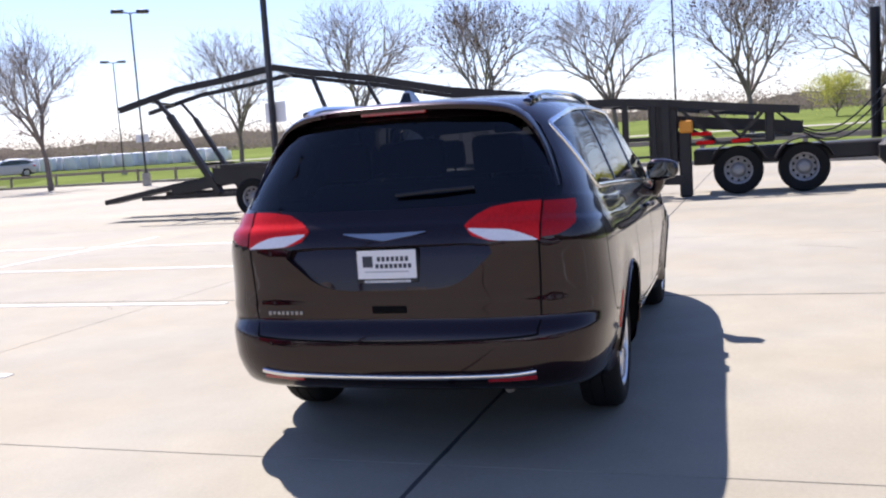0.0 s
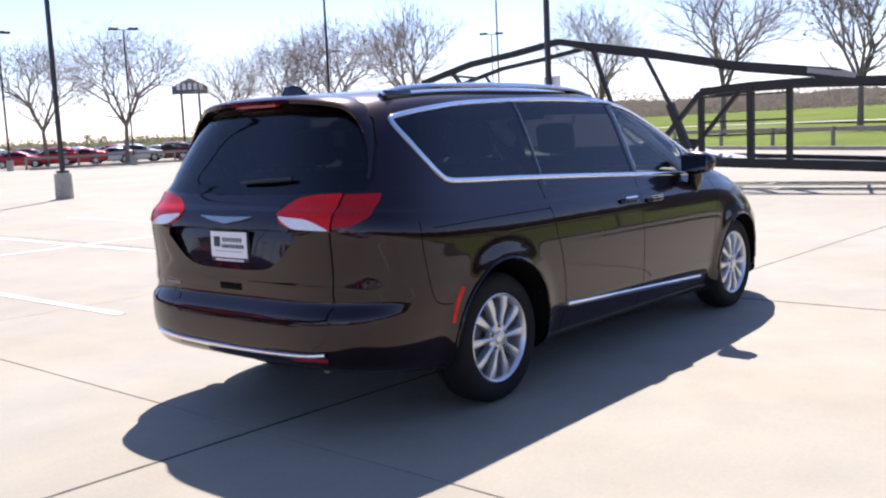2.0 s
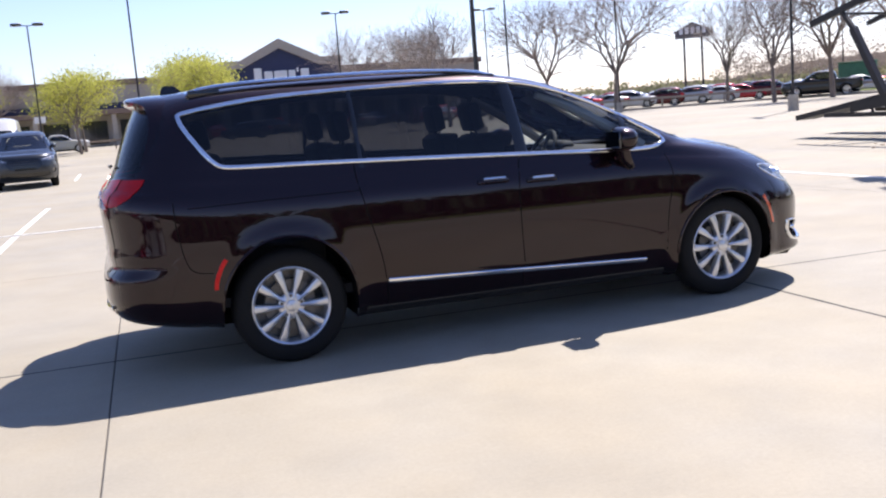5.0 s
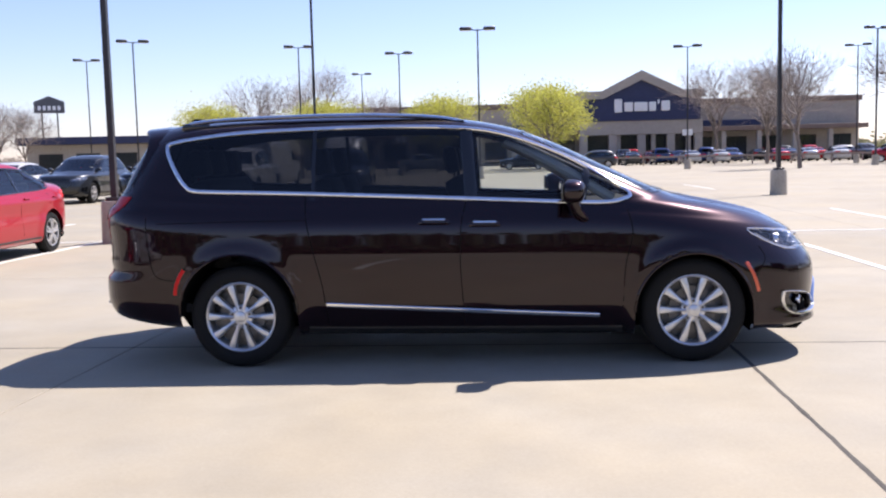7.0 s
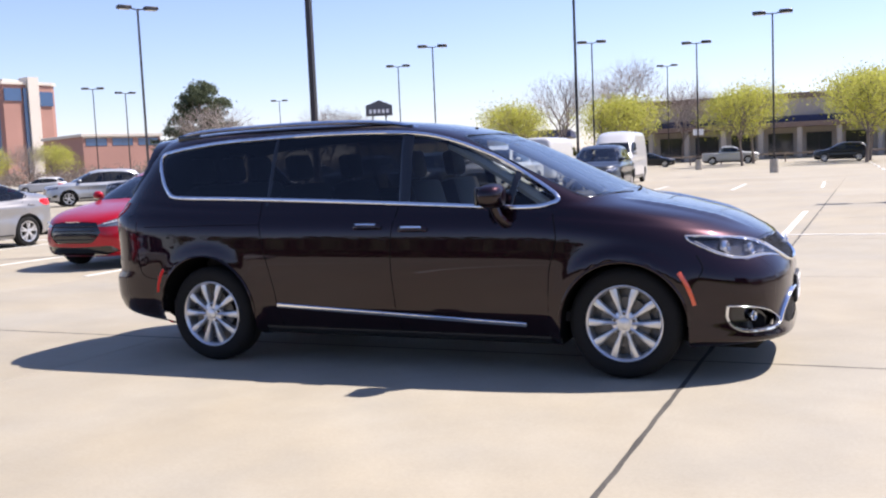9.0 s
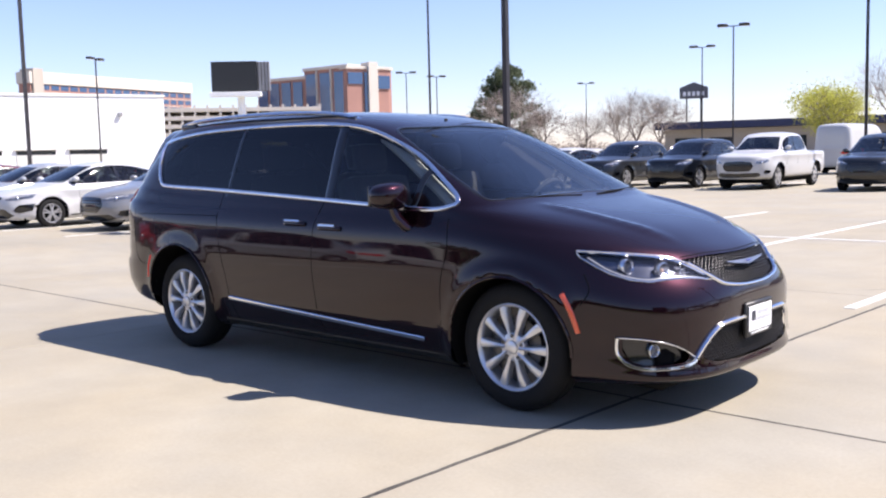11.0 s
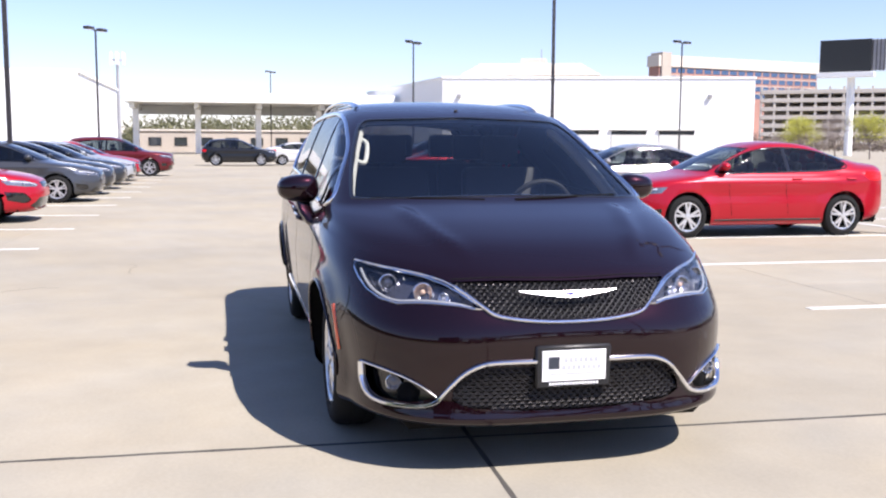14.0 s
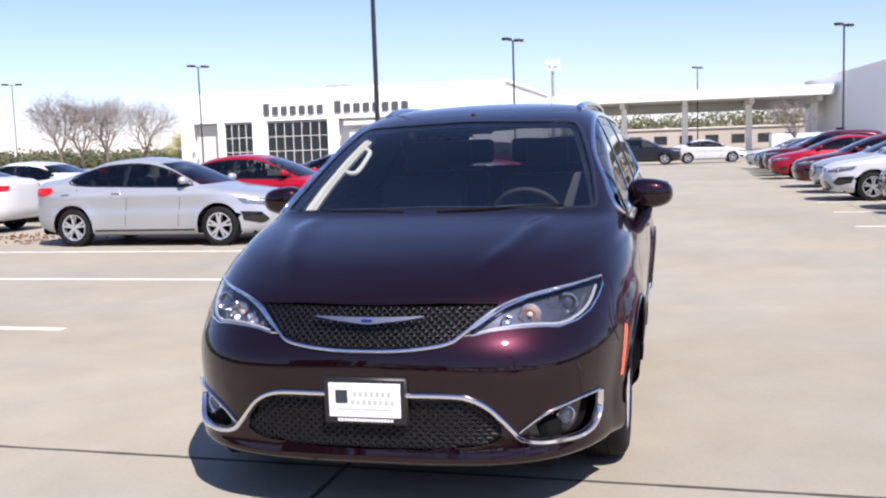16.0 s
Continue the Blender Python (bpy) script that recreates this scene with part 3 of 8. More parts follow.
front_face = lambda C, N: (N[..., 0] > 0.12) & (C[..., 0] > 1.3)
rear_face = lambda C, N: (N[..., 0] < -0.16) & (C[..., 0] < -1.7)

# regions of the skin
ARCH = {-1: 0.410, 1: 0.397}
arch = [(math.cos(a), math.sin(a)) for a in np.linspace(0, math.pi, 31)]
for sx in (-1, 1):
    skin.cut("arch", [(sx * WX + ARCH[sx], 0.0)] + [(sx * WX + a * ARCH[sx], 0.370 + b * ARCH[sx]) for a, b in arch] + [(sx * WX - ARCH[sx], 0.0)], (0, 2),
             lambda C, N: (np.abs(C[..., 1]) > 0.6) & (np.abs(C[..., 0]) < 2.25))
side_window = smooth_curve([(-2.085, 1.500), (-2.04, 1.545), (-1.63, 1.600), (-1.24, 1.622), (-0.70, 1.636), (-0.27, 1.634), (0.07, 1.615), (0.30, 1.570), (0.53, 1.492), (0.74, 1.400),
                            (0.93, 1.290), (1.06, 1.212), (1.125, 1.162), (1.09, 1.130), (0.91, 1.105), (0.30, 1.128), (-0.47, 1.160), (-1.25, 1.188), (-1.82, 1.205), (-1.90, 1.225), (-1.99, 1.330)], 4, True)
skin.cut("side_window", side_window, (0, 2), side_face)
shield = [(0.815, 1.160), (0.40, 1.174), (0, 1.180), (-0.40, 1.174), (-0.815, 1.160), (-0.765, 1.34), (-0.705, 1.48), (-0.655, 1.570), (-0.60, 1.592), (0, 1.612), (0.60, 1.592), (0.655, 1.570), (0.705, 1.48), (0.765, 1.34)]
skin.cut("windshield", shield, (1, 2), lambda C, N: (N[..., 0] > 0.2) & (C[..., 0] > -0.2))
back_light = [(0.80, 1.195), (0.4, 1.175), (0, 1.17), (-0.4, 1.175), (-0.80, 1.195), (-0.80, 1.26), (-0.75, 1.40), (-0.68, 1.53), (-0.62, 1.575), (0, 1.60), (0.62, 1.575), (0.68, 1.53), (0.75, 1.40), (0.80, 1.26)]
skin.cut("back_window", back_light, (1, 2), rear_face)
for s in (1, -1):
    skin.cut("tail_inner", [(s * 0.722, 1.178), (s * 0.60, 1.175), (s * 0.50, 1.160), (s * 0.43, 1.125), (s * 0.385, 1.085), (s * 0.42, 1.040), (s * 0.50, 1.014), (s * 0.722, 1.008)], (1, 2), rear_face)
    skin.cut("tail_outer", [(-2.75, 1.178), (-2.315, 1.172), (-2.345, 1.130), (-2.42, 1.070), (-2.49, 1.030), (-2.56, 1.012), (-2.75, 1.008)], (0, 2), lambda C, N: (C[..., 0] < -2.2) & (C[..., 1] * s > 0.722), move=lambda q: abs(q[1]) > 0.74)
plate_dip = smooth_curve([(0.50, 1.0), (0.44, 0.90), (0.35, 0.83), (0.24, 0.80), (0, 0.795), (-0.24, 0.80), (-0.35, 0.83), (-0.44, 0.90), (-0.50, 1.0), (0, 1.005)], 3, True)
skin.cut("plate_recess", plate_dip, (1, 2), rear_face)
lamp = [(0.875, 0.910), (0.775, 0.898), (0.70, 0.889), (0.605, 0.873), (0.525, 0.845), (0.47, 0.812), (0.43, 0.785), (0.375, 0.753), (0.42, 0.755), (0.48, 0.766), (0.58, 0.772), (0.66, 0.771), (0.735, 0.763), (0.80, 0.775), (0.845, 0.805), (0.868, 0.842), (0.882, 0.885)]
for s in (1, -1):
    skin.cut("headlamp", [(s * a, b) for a, b in lamp], (1, 2), front_face)
grille_top = [(0.505, 0.860), (0.30, 0.869), (0, 0.864), (-0.30, 0.869), (-0.505, 0.860), (-0.455, 0.820), (-0.41, 0.783), (-0.35, 0.742), (-0.25, 0.724), (-0.13, 0.712), (0, 0.709), (0.13, 0.712), (0.25, 0.724), (0.35, 0.742), (0.41, 0.783), (0.455, 0.820)]
skin.cut("upper_grille", grille_top, (1, 2), front_face)
grille_low = [(0.40, 0.508), (0, 0.516), (-0.40, 0.508), (-0.455, 0.482), (-0.50, 0.440), (-0.545, 0.376), (-0.50, 0.346), (-0.44, 0.330), (-0.21, 0.314), (0, 0.309), (0.21, 0.314), (0.44, 0.330), (0.50, 0.346), (0.545, 0.376), (0.50, 0.440), (0.455, 0.482)]
skin.cut("lower_grille", grille_low, (1, 2), front_face)
fog = [(0.866, 0.480), (0.715, 0.448), (0.605, 0.390), (0.635, 0.354), (0.73, 0.344), (0.81, 0.344), (0.845, 0.362), (0.863, 0.410)]
for s in (1, -1):
    skin.cut("fog_recess", [(s * a, b) for a, b in fog], (1, 2), front_face)

VAN = pose(0, 0, 0.0, 0, 0.60, 0)
van = empty("minivan", VAN, label="dark plum minivan with chrome trim parked on concrete", category="minivan", kind="")
body = part("body", skin.mesh(["body"]), M["van_paint"], van, "glossy dark plum pearl body")
part("cabin_lining", skin.mesh(["body"], -0.045, lambda C: (C[..., 2] > 0.45) & (C[..., 2] < 1.70) & (C[..., 0] < 1.2) & (C[..., 0] > -2.5)), M["cabin"], van, "dark cabin lining")
part("windshield", skin.mesh(["windshield"], -0.004), M["glass_shield"], van, "clear windshield glass")
p, n = skin.edge_loop("windshield", lambda C: C[..., 0] > -1, 0.0, 6)
bm = bmesh.new()
ribbon(bm, p, n, 0.022, 0.004, True)
part("windshield_seal", bm, M["gloss_black"], van, "black windshield seal")
part("back_window", skin.mesh(["back_window"], -0.004), M["glass_dark"], van, "dark privacy glass")
for s in (1, -1):
    near = lambda C: C[..., 1] * s > 0
    part("rear_quarter_window", skin.mesh(["side_window"], -0.005, lambda C: near(C) & (C[..., 0] < -1.03)), M["glass_dark"], van, "dark privacy glass")
    part("sliding_door_window", skin.mesh(["side_window"], -0.005, lambda C: near(C) & (C[..., 0] > -1.03) & (C[..., 0] < 0.05)), M["glass_dark"], van, "dark privacy glass")
    part("front_door_window", skin.mesh(["side_window"], -0.005, lambda C: near(C) & (C[..., 0] > 0.05) & (C[..., 0] < 0.80)), M["glass_clear"], van, "lightly tinted glass")
    part("vent_window", skin.mesh(["side_window"], -0.005, lambda C: near(C) & (C[..., 0] > 0.80)), M["glass_clear"], van, "small corner glass")
    on_side = lambda C, N: (np.abs(N[..., 1]) > 0.3) & (C[..., 1] * s > 0.4)
    # chrome round the windows
    p, n = skin.edge_loop("side_window", near, 0.001)
    bm = bmesh.new()
    ribbon(bm, p, n, 0.028, 0.010, True)
    part("window_trim", bm, M["chrome"], van, "bright chrome window surround")
    for x0, x1, w in ((-1.03, -1.035, 0.03), (0.055, 0.02, 0.085), (0.80, 0.845, 0.05)):
        zb = 1.135 if x0 < 0.5 else 1.115
        zt = np.interp(x0, [-1.03, 0.05, 0.80], [1.62, 1.605, 1.340])
        p, n = skin.on([(x0 + (x1 - x0) * k / 6, zb + (zt - zb) * k / 6) for k in range(7)], (0, 2), on_side, -0.003)
        bm = bmesh.new()
        ribbon(bm, p, n, w, 0.005)
        part("window_pillar", bm, M["gloss_black"], van, "gloss black window pillar")
    # gaps between the panels
    for pts, w in (
        ([(0.02, 1.125), (-0.015, 0.95), (-0.02, 0.70), (-0.005, 0.45), (0.0, 0.27)], 0.007),
        ([(1.10, 1.06), (1.13, 0.90), (1.085, 0.70), (1.07, 0.45), (1.065, 0.27)], 0.007),
        ([(-1.08, 1.17), (-1.07, 1.02), (-1.02, 0.80), (-0.96, 0.55), (-0.93, 0.27)], 0.007),
        ([(-2.10, 0.99), (-1.6, 1.00), (-1.07, 1.005)], 0.005),
        ([(-2.18, 1.03), (-2.17, 0.85), (-2.12, 0.64), (-1.99, 0.60)], 0.006),
        ([(1.98, 0.64), (2.02, 0.72), (1.98, 0.80)], 0.006),
    ):
        p, n = skin.on(smooth_curve(pts, 6), (0, 2), on_side, 0.0)
        bm = bmesh.new()
        ribbon(bm, p, n, w, 0.0006)
        part("panel_gap", bm, M["under"], van)
    # chrome along the sill
    p, n = skin.on([(-0.935 + 1.85 * k / 40, 0.430 - 0.083 * k / 40) for k in range(41)], (0, 2), on_side, 0.006)
    bm = bmesh.new()
    tube(bm, p, 0.016, 8, up=n, flat=0.55)
    part("sill_trim", bm, M["chrome"], van, "chrome sill strip")
    # dark sill under the doors
    p, n = skin.on([(-1.08 + 2.16 * k / 30, 0.235) for k in range(31)], (0, 2), on_side, -0.002)
    bm = bmesh.new()
    ribbon(bm, p, n, 0.085, 0.008)
    part("sill_cover", bm, M["plastic"], van, "black sill cover")
    # door handles
    for hx, hz in ((-0.195, 0.984), (0.145, 0.968)):
        p, n = skin.on([(hx - 0.10 + 0.2 * k / 8, hz) for k in range(9)], (0, 2), on_side, 0.022)
        p[0] -= n[0] * 0.02
        p[-1] -= n[-1] * 0.02
        bm = bmesh.new()
        tube(bm, p, 0.016, 8, up=n, flat=0.7)
        part("door_handle", bm, M["van_paint"], van)
        p2 = [q + Vector((0, 0, 0.013)) + k * 0.006 for q, k in zip(p[1:-1], n[1:-1])]
        bm = bmesh.new()
        tube(bm, p2, 0.0085, 6, up=n[1:-1], flat=0.8)
        part("handle_strip", bm, M["chrome"], van, "chrome handle strip")
    # side markers
    for pts, mat, lab in (([(1.975, 0.50), (1.955, 0.565), (1.925, 0.635), (1.885, 0.700)], "amber", "orange side marker"), ([(-1.985, 0.50), (-1.975, 0.56), (-1.945, 0.63), (-1.915, 0.675)], "red_lens", "red side marker")):
        p, n = skin.on(smooth_curve(pts, 4), (0, 2), on_side, 0.001)
        bm = bmesh.new()
        ribbon(bm, p, n, 0.026, 0.002)
        part("side_marker", bm, M[mat], van, lab)
    # arch lips and liners
    for sx in (-1, 1):
        rim = [(sx * WX + a * ARCH[sx], 0.370 + b * ARCH[sx]) for a, b in arch]
        rim = [(rim[0][0], 0.22)] + rim + [(rim[-1][0], 0.22)] if sx else rim
        p, n = skin.on(rim, (0, 2), lambda C, N: (C[..., 1] * s > 0.6) & (np.abs(C[..., 0]) < 2.3), 0.0)
        bm = bmesh.new()
        outer = [bm.verts.new(q) for q in p]
        mid = [bm.verts.new((q.x, q.y - s * 0.03, q.z)) for q in p]
        inner = [bm.verts.new((q.x, s * 0.62, q.z)) for q in p]
        for a, b in ((outer, mid), (mid, inner)):
            for k in range(len(a) - 1):
                bm.faces.new((a[k], a[k + 1], b[k + 1], b[k]))
        part("arch_liner", bm, M["under"], van, "black wheel-arch liner")
        p2 = [q + m * 0.004 for q, m in zip(p[1:-1], n[1:-1])]
        bm = bmesh.new()
        tube(bm, p2, 0.008, 6)
        part("arch_lip", bm, M["van_paint"], van)

# chin, tail valance and floor
bm = bmesh.new()
box(bm, (-1.08, -0.86, 0.20), (1.08, 0.86, 0.30), 0.03)
box(bm, (-2.02, -0.68, 0.22), (2.2, 0.68, 0.32), 0.03)
box(bm, (0.95, -0.60, 0.20), (2.05, 0.60, 0.80), 0.05)
box(bm, (2.0, -0.74, 0.20), (2.36, 0.74, 0.44), 0.05)
box(bm, (-2.2, -0.60, 0.28), (-0.9, 0.60, 0.50), 0.05)
part("underbody", bm, M["under"], van, "black underbody")
bm = bmesh.new()
box(bm, (-2.44, -0.78, 0.30), (-2.0, 0.78, 0.42), 0.04)
part("rear_valance", bm, M["plastic"], van, "black lower valance")
bm = bmesh.new()
rod(bm, (-2.42, -0.52, 0.300), (-2.05, -0.52, 0.305), 0.028, seg=14)
part("exhaust_tip", bm, M["steel"], van, "steel exhaust tip")

# lamps
for s in (1, -1):
    near = lambda C: C[..., 1] * s > 0
    for key, mat, lab in (("tail_outer", "tail_dark", "deep red outer tail lamp"), ("tail_inner", "red_lens", "glossy red inner tail lamp")):
        bm = skin.mesh([key], 0.006, near)
        bmesh.ops.solidify(bm, geom=bm.faces[:], thickness=0.02)
        part("tail_lamp", bm, M[mat], van, lab)
    up, n = skin.on(smooth_curve([(s * a, b) for a, b in ((0.405, 1.072), (0.50, 1.066), (0.58, 1.060), (0.65, 1.040), (0.712, 1.012))], 5), (1, 2), rear_face, 0.009)
    lo, n = skin.on(smooth_curve([(s * a, b) for a, b in ((0.410, 1.060), (0.50, 1.020), (0.58, 1.012), (0.65, 1.010), (0.712, 1.009))], 5), (1, 2), rear_face, 0.009)
    bm = bmesh.new()
    a, b = [bm.verts.new(q) for q in up], [bm.verts.new(q) for q in lo]
    for k in range(len(a) - 1):
        bm.faces.new((a[k], a[k + 1], b[k + 1], b[k]))
    bmesh.ops.recalc_face_normals(bm, faces=bm.faces[:])
    bmesh.ops.solidify(bm, geom=bm.faces[:], thickness=0.006)
    part("reversing_lamp", bm, M["clear_lens"], van, "white reversing lamp")
    p, n = skin.on([(s * 0.725, 1.01 + 0.17 * k / 5) for k in range(6)], (1, 2), rear_face, 0.003)
    bm = bmesh.new()
    ribbon(bm, p, n, 0.010, 0.006)
    part("tail_lamp_gap", bm, M["under"], van)
    # headlamp: dark housing, chrome edge, projector, indicator, lens
    house = part("headlamp", skin.mesh(["headlamp"], -0.035, near), M["head_black"], van, "headlamp with dark housing and projector")
    cover = part("lens", skin.mesh(["headlamp"], 0.003, near), glass("lamp cover %d" % (s > 0), (0.86, 0.88, 0.92)), house, "clear lamp cover")
    cover.visible_shadow = False
    p, n = skin.on([(s * a, b) for a, b in lamp], (1, 2), front_face, 0.001)
    bm = bmesh.new()
    tube(bm, p, 0.0045, 6, True)
    part("lamp_edge", bm, M["chrome"], house, "thin chrome lamp edge")
    p, n = skin.on(smooth_curve([(s * a, b) for a, b in ((0.435, 0.764), (0.50, 0.777), (0.59, 0.784), (0.67, 0.782), (0.735, 0.776), (0.79, 0.788), (0.832, 0.816), (0.852, 0.850), (0.862, 0.885))], 4), (1, 2), front_face, -0.010)
    bm = bmesh.new()
    ribbon(bm, p, n, 0.013, 0.006)
    part("lamp_strip", bm, M["strip"], house, "unlit grey light strip along the lower edge")
    d = Vector((1, s * 0.20, 0.08)).normalized()
    for py, pz, r, kind in ((0.765, 0.846, 0.043, "projector"), (0.628, 0.822, 0.044, "turn"), (0.545, 0.802, 0.026, "bowl")):
        (q,), (m,) = skin.on([(s * py, pz)], (1, 2), front_face, -0.020)
        at = Matrix.Translation(q) @ Vector((1, 0, 0)).rotation_difference(d).to_matrix().to_4x4()
        bm = bmesh.new()
        if kind == "projector":
            lathe(bm, [(r * 0.70, -0.01), (r * 0.76, 0.010), (r * 0.90, 0.016), (r, 0.008), (r, -0.02)], 28, "X")
        else:
            lathe(bm, [(r, -0.02), (r, 0.012), (r * 0.93, 0.013), (r * 0.75, 0.0), (r * 0.4, -0.012), (0.002, -0.015)], 24, "X")
        bmesh.ops.recalc_face_normals(bm, faces=bm.faces[:])
        bmesh.ops.transform(bm, matrix=at, verts=bm.verts[:])
        unit = part("bulb_unit", bm, M["reflector"], house, {"projector": "bright projector ring", "turn": "turn lamp reflector", "bowl": "small reflector"}[kind])
        bm = bmesh.new()
        bmesh.ops.create_uvsphere(bm, u_segments=18, v_segments=10, radius=r * (0.78 if kind == "projector" else 0.28))
        bmesh.ops.transform(bm, matrix=at @ Matrix.Translation((-0.012 if kind == "projector" else -0.002, 0, 0)) @ Matrix.Diagonal((0.6, 1, 1, 1)), verts=bm.verts[:])
        part("bulb_lens", bm, M["head_black" if kind == "projector" else "turn_bulb" if kind == "turn" else "clear_lens"], house, {"projector": "dark projector lens", "turn": "amber bulb", "bowl": "clear bulb"}[kind])
    # fog lamp
    bm = skin.mesh(["fog_recess"], -0.04, near)
    fogp = part("fog_lamp_bay", bm, M["gloss_black"], van, "black fog lamp bay with round lamp")
    (q,), _ = skin.on([(s * 0.770, 0.416)], (1, 2), front_face, -0.020)
    at = Matrix.Translation(q) @ Vector((1, 0, 0)).rotation_difference(Vector((1, s * 0.35, 0)).normalized()).to_matrix().to_4x4()
    bm = bmesh.new()
    lathe(bm, [(0.031, -0.02), (0.036, -0.004), (0.036, 0.008), (0.032, 0.011), (0.028, 0.006), (0.026, -0.01)], 28, "X")
    bmesh.ops.recalc_face_normals(bm, faces=bm.faces[:])
    bmesh.ops.transform(bm, matrix=at, verts=bm.verts[:])
    part("fog_lamp", bm, M["chrome"], fogp, "round fog lamp ring")
    bm = bmesh.new()
    lathe(bm, [(0.029, -0.006), (0.023, 0.002), (0.014, 0.006), (0.001, 0.008)], 24, "X")
    bmesh.ops.recalc_face_normals(bm, faces=bm.faces[:])
    bmesh.ops.transform(bm, matrix=at, verts=bm.verts[:])
    part("fog_lens", bm, M["head_black"], fogp, "dark fog lamp lens")
    # chrome wing of the lower grille, round the fog bay
    wing = [(s * a, b) for a, b in ((0.15, 0.533), (0.34, 0.531), (0.415, 0.517), (0.475, 0.484), (0.525, 0.432), (0.565, 0.384), (0.60, 0.350), (0.66, 0.333), (0.735, 0.328), (0.81, 0.329), (0.855, 0.350), (0.874, 0.402), (0.879, 0.488))]
    for pts, wide, high in ((wing, 0.024, 0.014), ([(s * a, b) for a, b in ((0.879, 0.488), (0.80, 0.478), (0.715, 0.453), (0.65, 0.420), (0.590, 0.376))], 0.010, 0.008)):
        p, n = skin.on(smooth_curve(pts, 5), (1, 2), front_face, 0.004)
        bm = bmesh.new()
        ribbon(bm, p, n, wide, high)
        part("bumper_chrome", bm, M["chrome"], van, "chrome bumper accent")


def grille_mesh(poly, cell, lift, keep_name):
    """A net of small hexagonal wire cells inside poly, laid on the skin."""
    ys, zs = np.array(poly)[:, 0], np.array(poly)[:, 1]
    bm = bmesh.new()
    w, h = cell
    pts, cells = [], []
    for r in range(int((zs.max() - zs.min()) / h) + 2):
        for c in range(int((ys.max() - ys.min()) / w) + 2):
            y, z = ys.min() + (c + 0.5 * (r % 2)) * w, zs.min() + r * h
            if inside(poly, y, z):
                cells.append((y, z))
    for y, z in cells:
        ring = [(y - w * 0.46, z), (y - w * 0.22, z + h * 0.44), (y + w * 0.22, z + h * 0.44), (y + w * 0.46, z), (y + w * 0.22, z - h * 0.44), (y - w * 0.22, z - h * 0.44)]
        pts.append(ring)
    flat = [q for ring in pts for q in ring]
    p, n = skin.on(flat, (1, 2), front_face, lift)
    for k in range(0, len(p), 6):
        c = sum(p[k:k + 6], Vector()) / 6
        o = [bm.verts.new(c + (q - c) * 1.09 + n[k + i] * 0.004) for i, q in enumerate(p[k:k + 6])]
        t = [bm.verts.new(c + (q - c) * 0.80 + n[k + i] * 0.005) for i, q in enumerate(p[k:k + 6])]
        b = [bm.verts.new(c + (q - c) * 0.74 - n[k + i] * 0.010) for i, q in enumerate(p[k:k + 6])]
        for a, d in ((o, t), (t, b)):
            for i in range(6):
                bm.faces.new((a[i], a[(i + 1) % 6], d[(i + 1) % 6], d[i]))
    bmesh.ops.recalc_face_normals(bm, faces=bm.faces[:])
    return bm


# a near-black sheet behind each mesh stands for the shade inside the grille
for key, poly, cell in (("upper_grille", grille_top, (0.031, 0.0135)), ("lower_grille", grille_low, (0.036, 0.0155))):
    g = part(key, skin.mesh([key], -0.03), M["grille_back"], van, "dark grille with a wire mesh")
    part("grille_net", grille_mesh(poly, cell, -0.012, key), M["grille" if key == "upper_grille" else "grille_dark"], g, "grey metal mesh", smooth=False)
# chrome line under the upper grille and lamps
half = [(0, 0.699), (0.13, 0.702), (0.25, 0.713), (0.335, 0.729), (0.385, 0.760), (0.44, 0.803), (0.490, 0.838)]
p, n = skin.on(smooth_curve([(-a, b) for a, b in half[:0:-1]] + half, 6), (1, 2), front_face, 0.003)
bm = bmesh.new()
ribbon(bm, p, n, 0.017, 0.011)
part("grille_chrome", bm, M["chrome"], van, "chrome grille edge")
for s in (1, -1):
    p, n = skin.on(smooth_curve([(s * a, b) for a, b in ((0.490, 0.838), (0.535, 0.860), (0.615, 0.882), (0.70, 0.895), (0.775, 0.903), (0.872, 0.914))], 6), (1, 2), front_face, 0.003)
    bm = bmesh.new()
    ribbon(bm, p, n, 0.009, 0.006)
    part("lamp_chrome", bm, M["chrome"], van, "chrome lamp edge")


def winged_badge(face, y_half, z0, drop, push, x_dir):
    """A plain chrome wing shape."""
    bm = bmesh.new()
    top, low = [], []
    for k in range(25):
        u = -1 + 2 * k / 24
        t = (u * y_half, z0 + 0.004 * abs(u) ** 1.4)
        d = drop * (0.70 * (1 - u * u) + 0.18 * max(0.0, 1 - abs(u) * 3)) + 0.003
        top.append(t)
        low.append((u * y_half * 0.985, t[1] - d))
    a, n = skin.on(top, (1, 2), face, push)
    b, _ = skin.on(low, (1, 2), face, push)
    A, B = [bm.verts.new(q) for q in a], [bm.verts.new(q) for q in b]
    for k in range(24):
        bm.faces.new((A[k], A[k + 1], B[k + 1], B[k]))
    bmesh.ops.recalc_face_normals(bm, faces=bm.faces[:])
    bmesh.ops.solidify(bm, geom=bm.faces[:], thickness=0.012 * x_dir)
    return bm


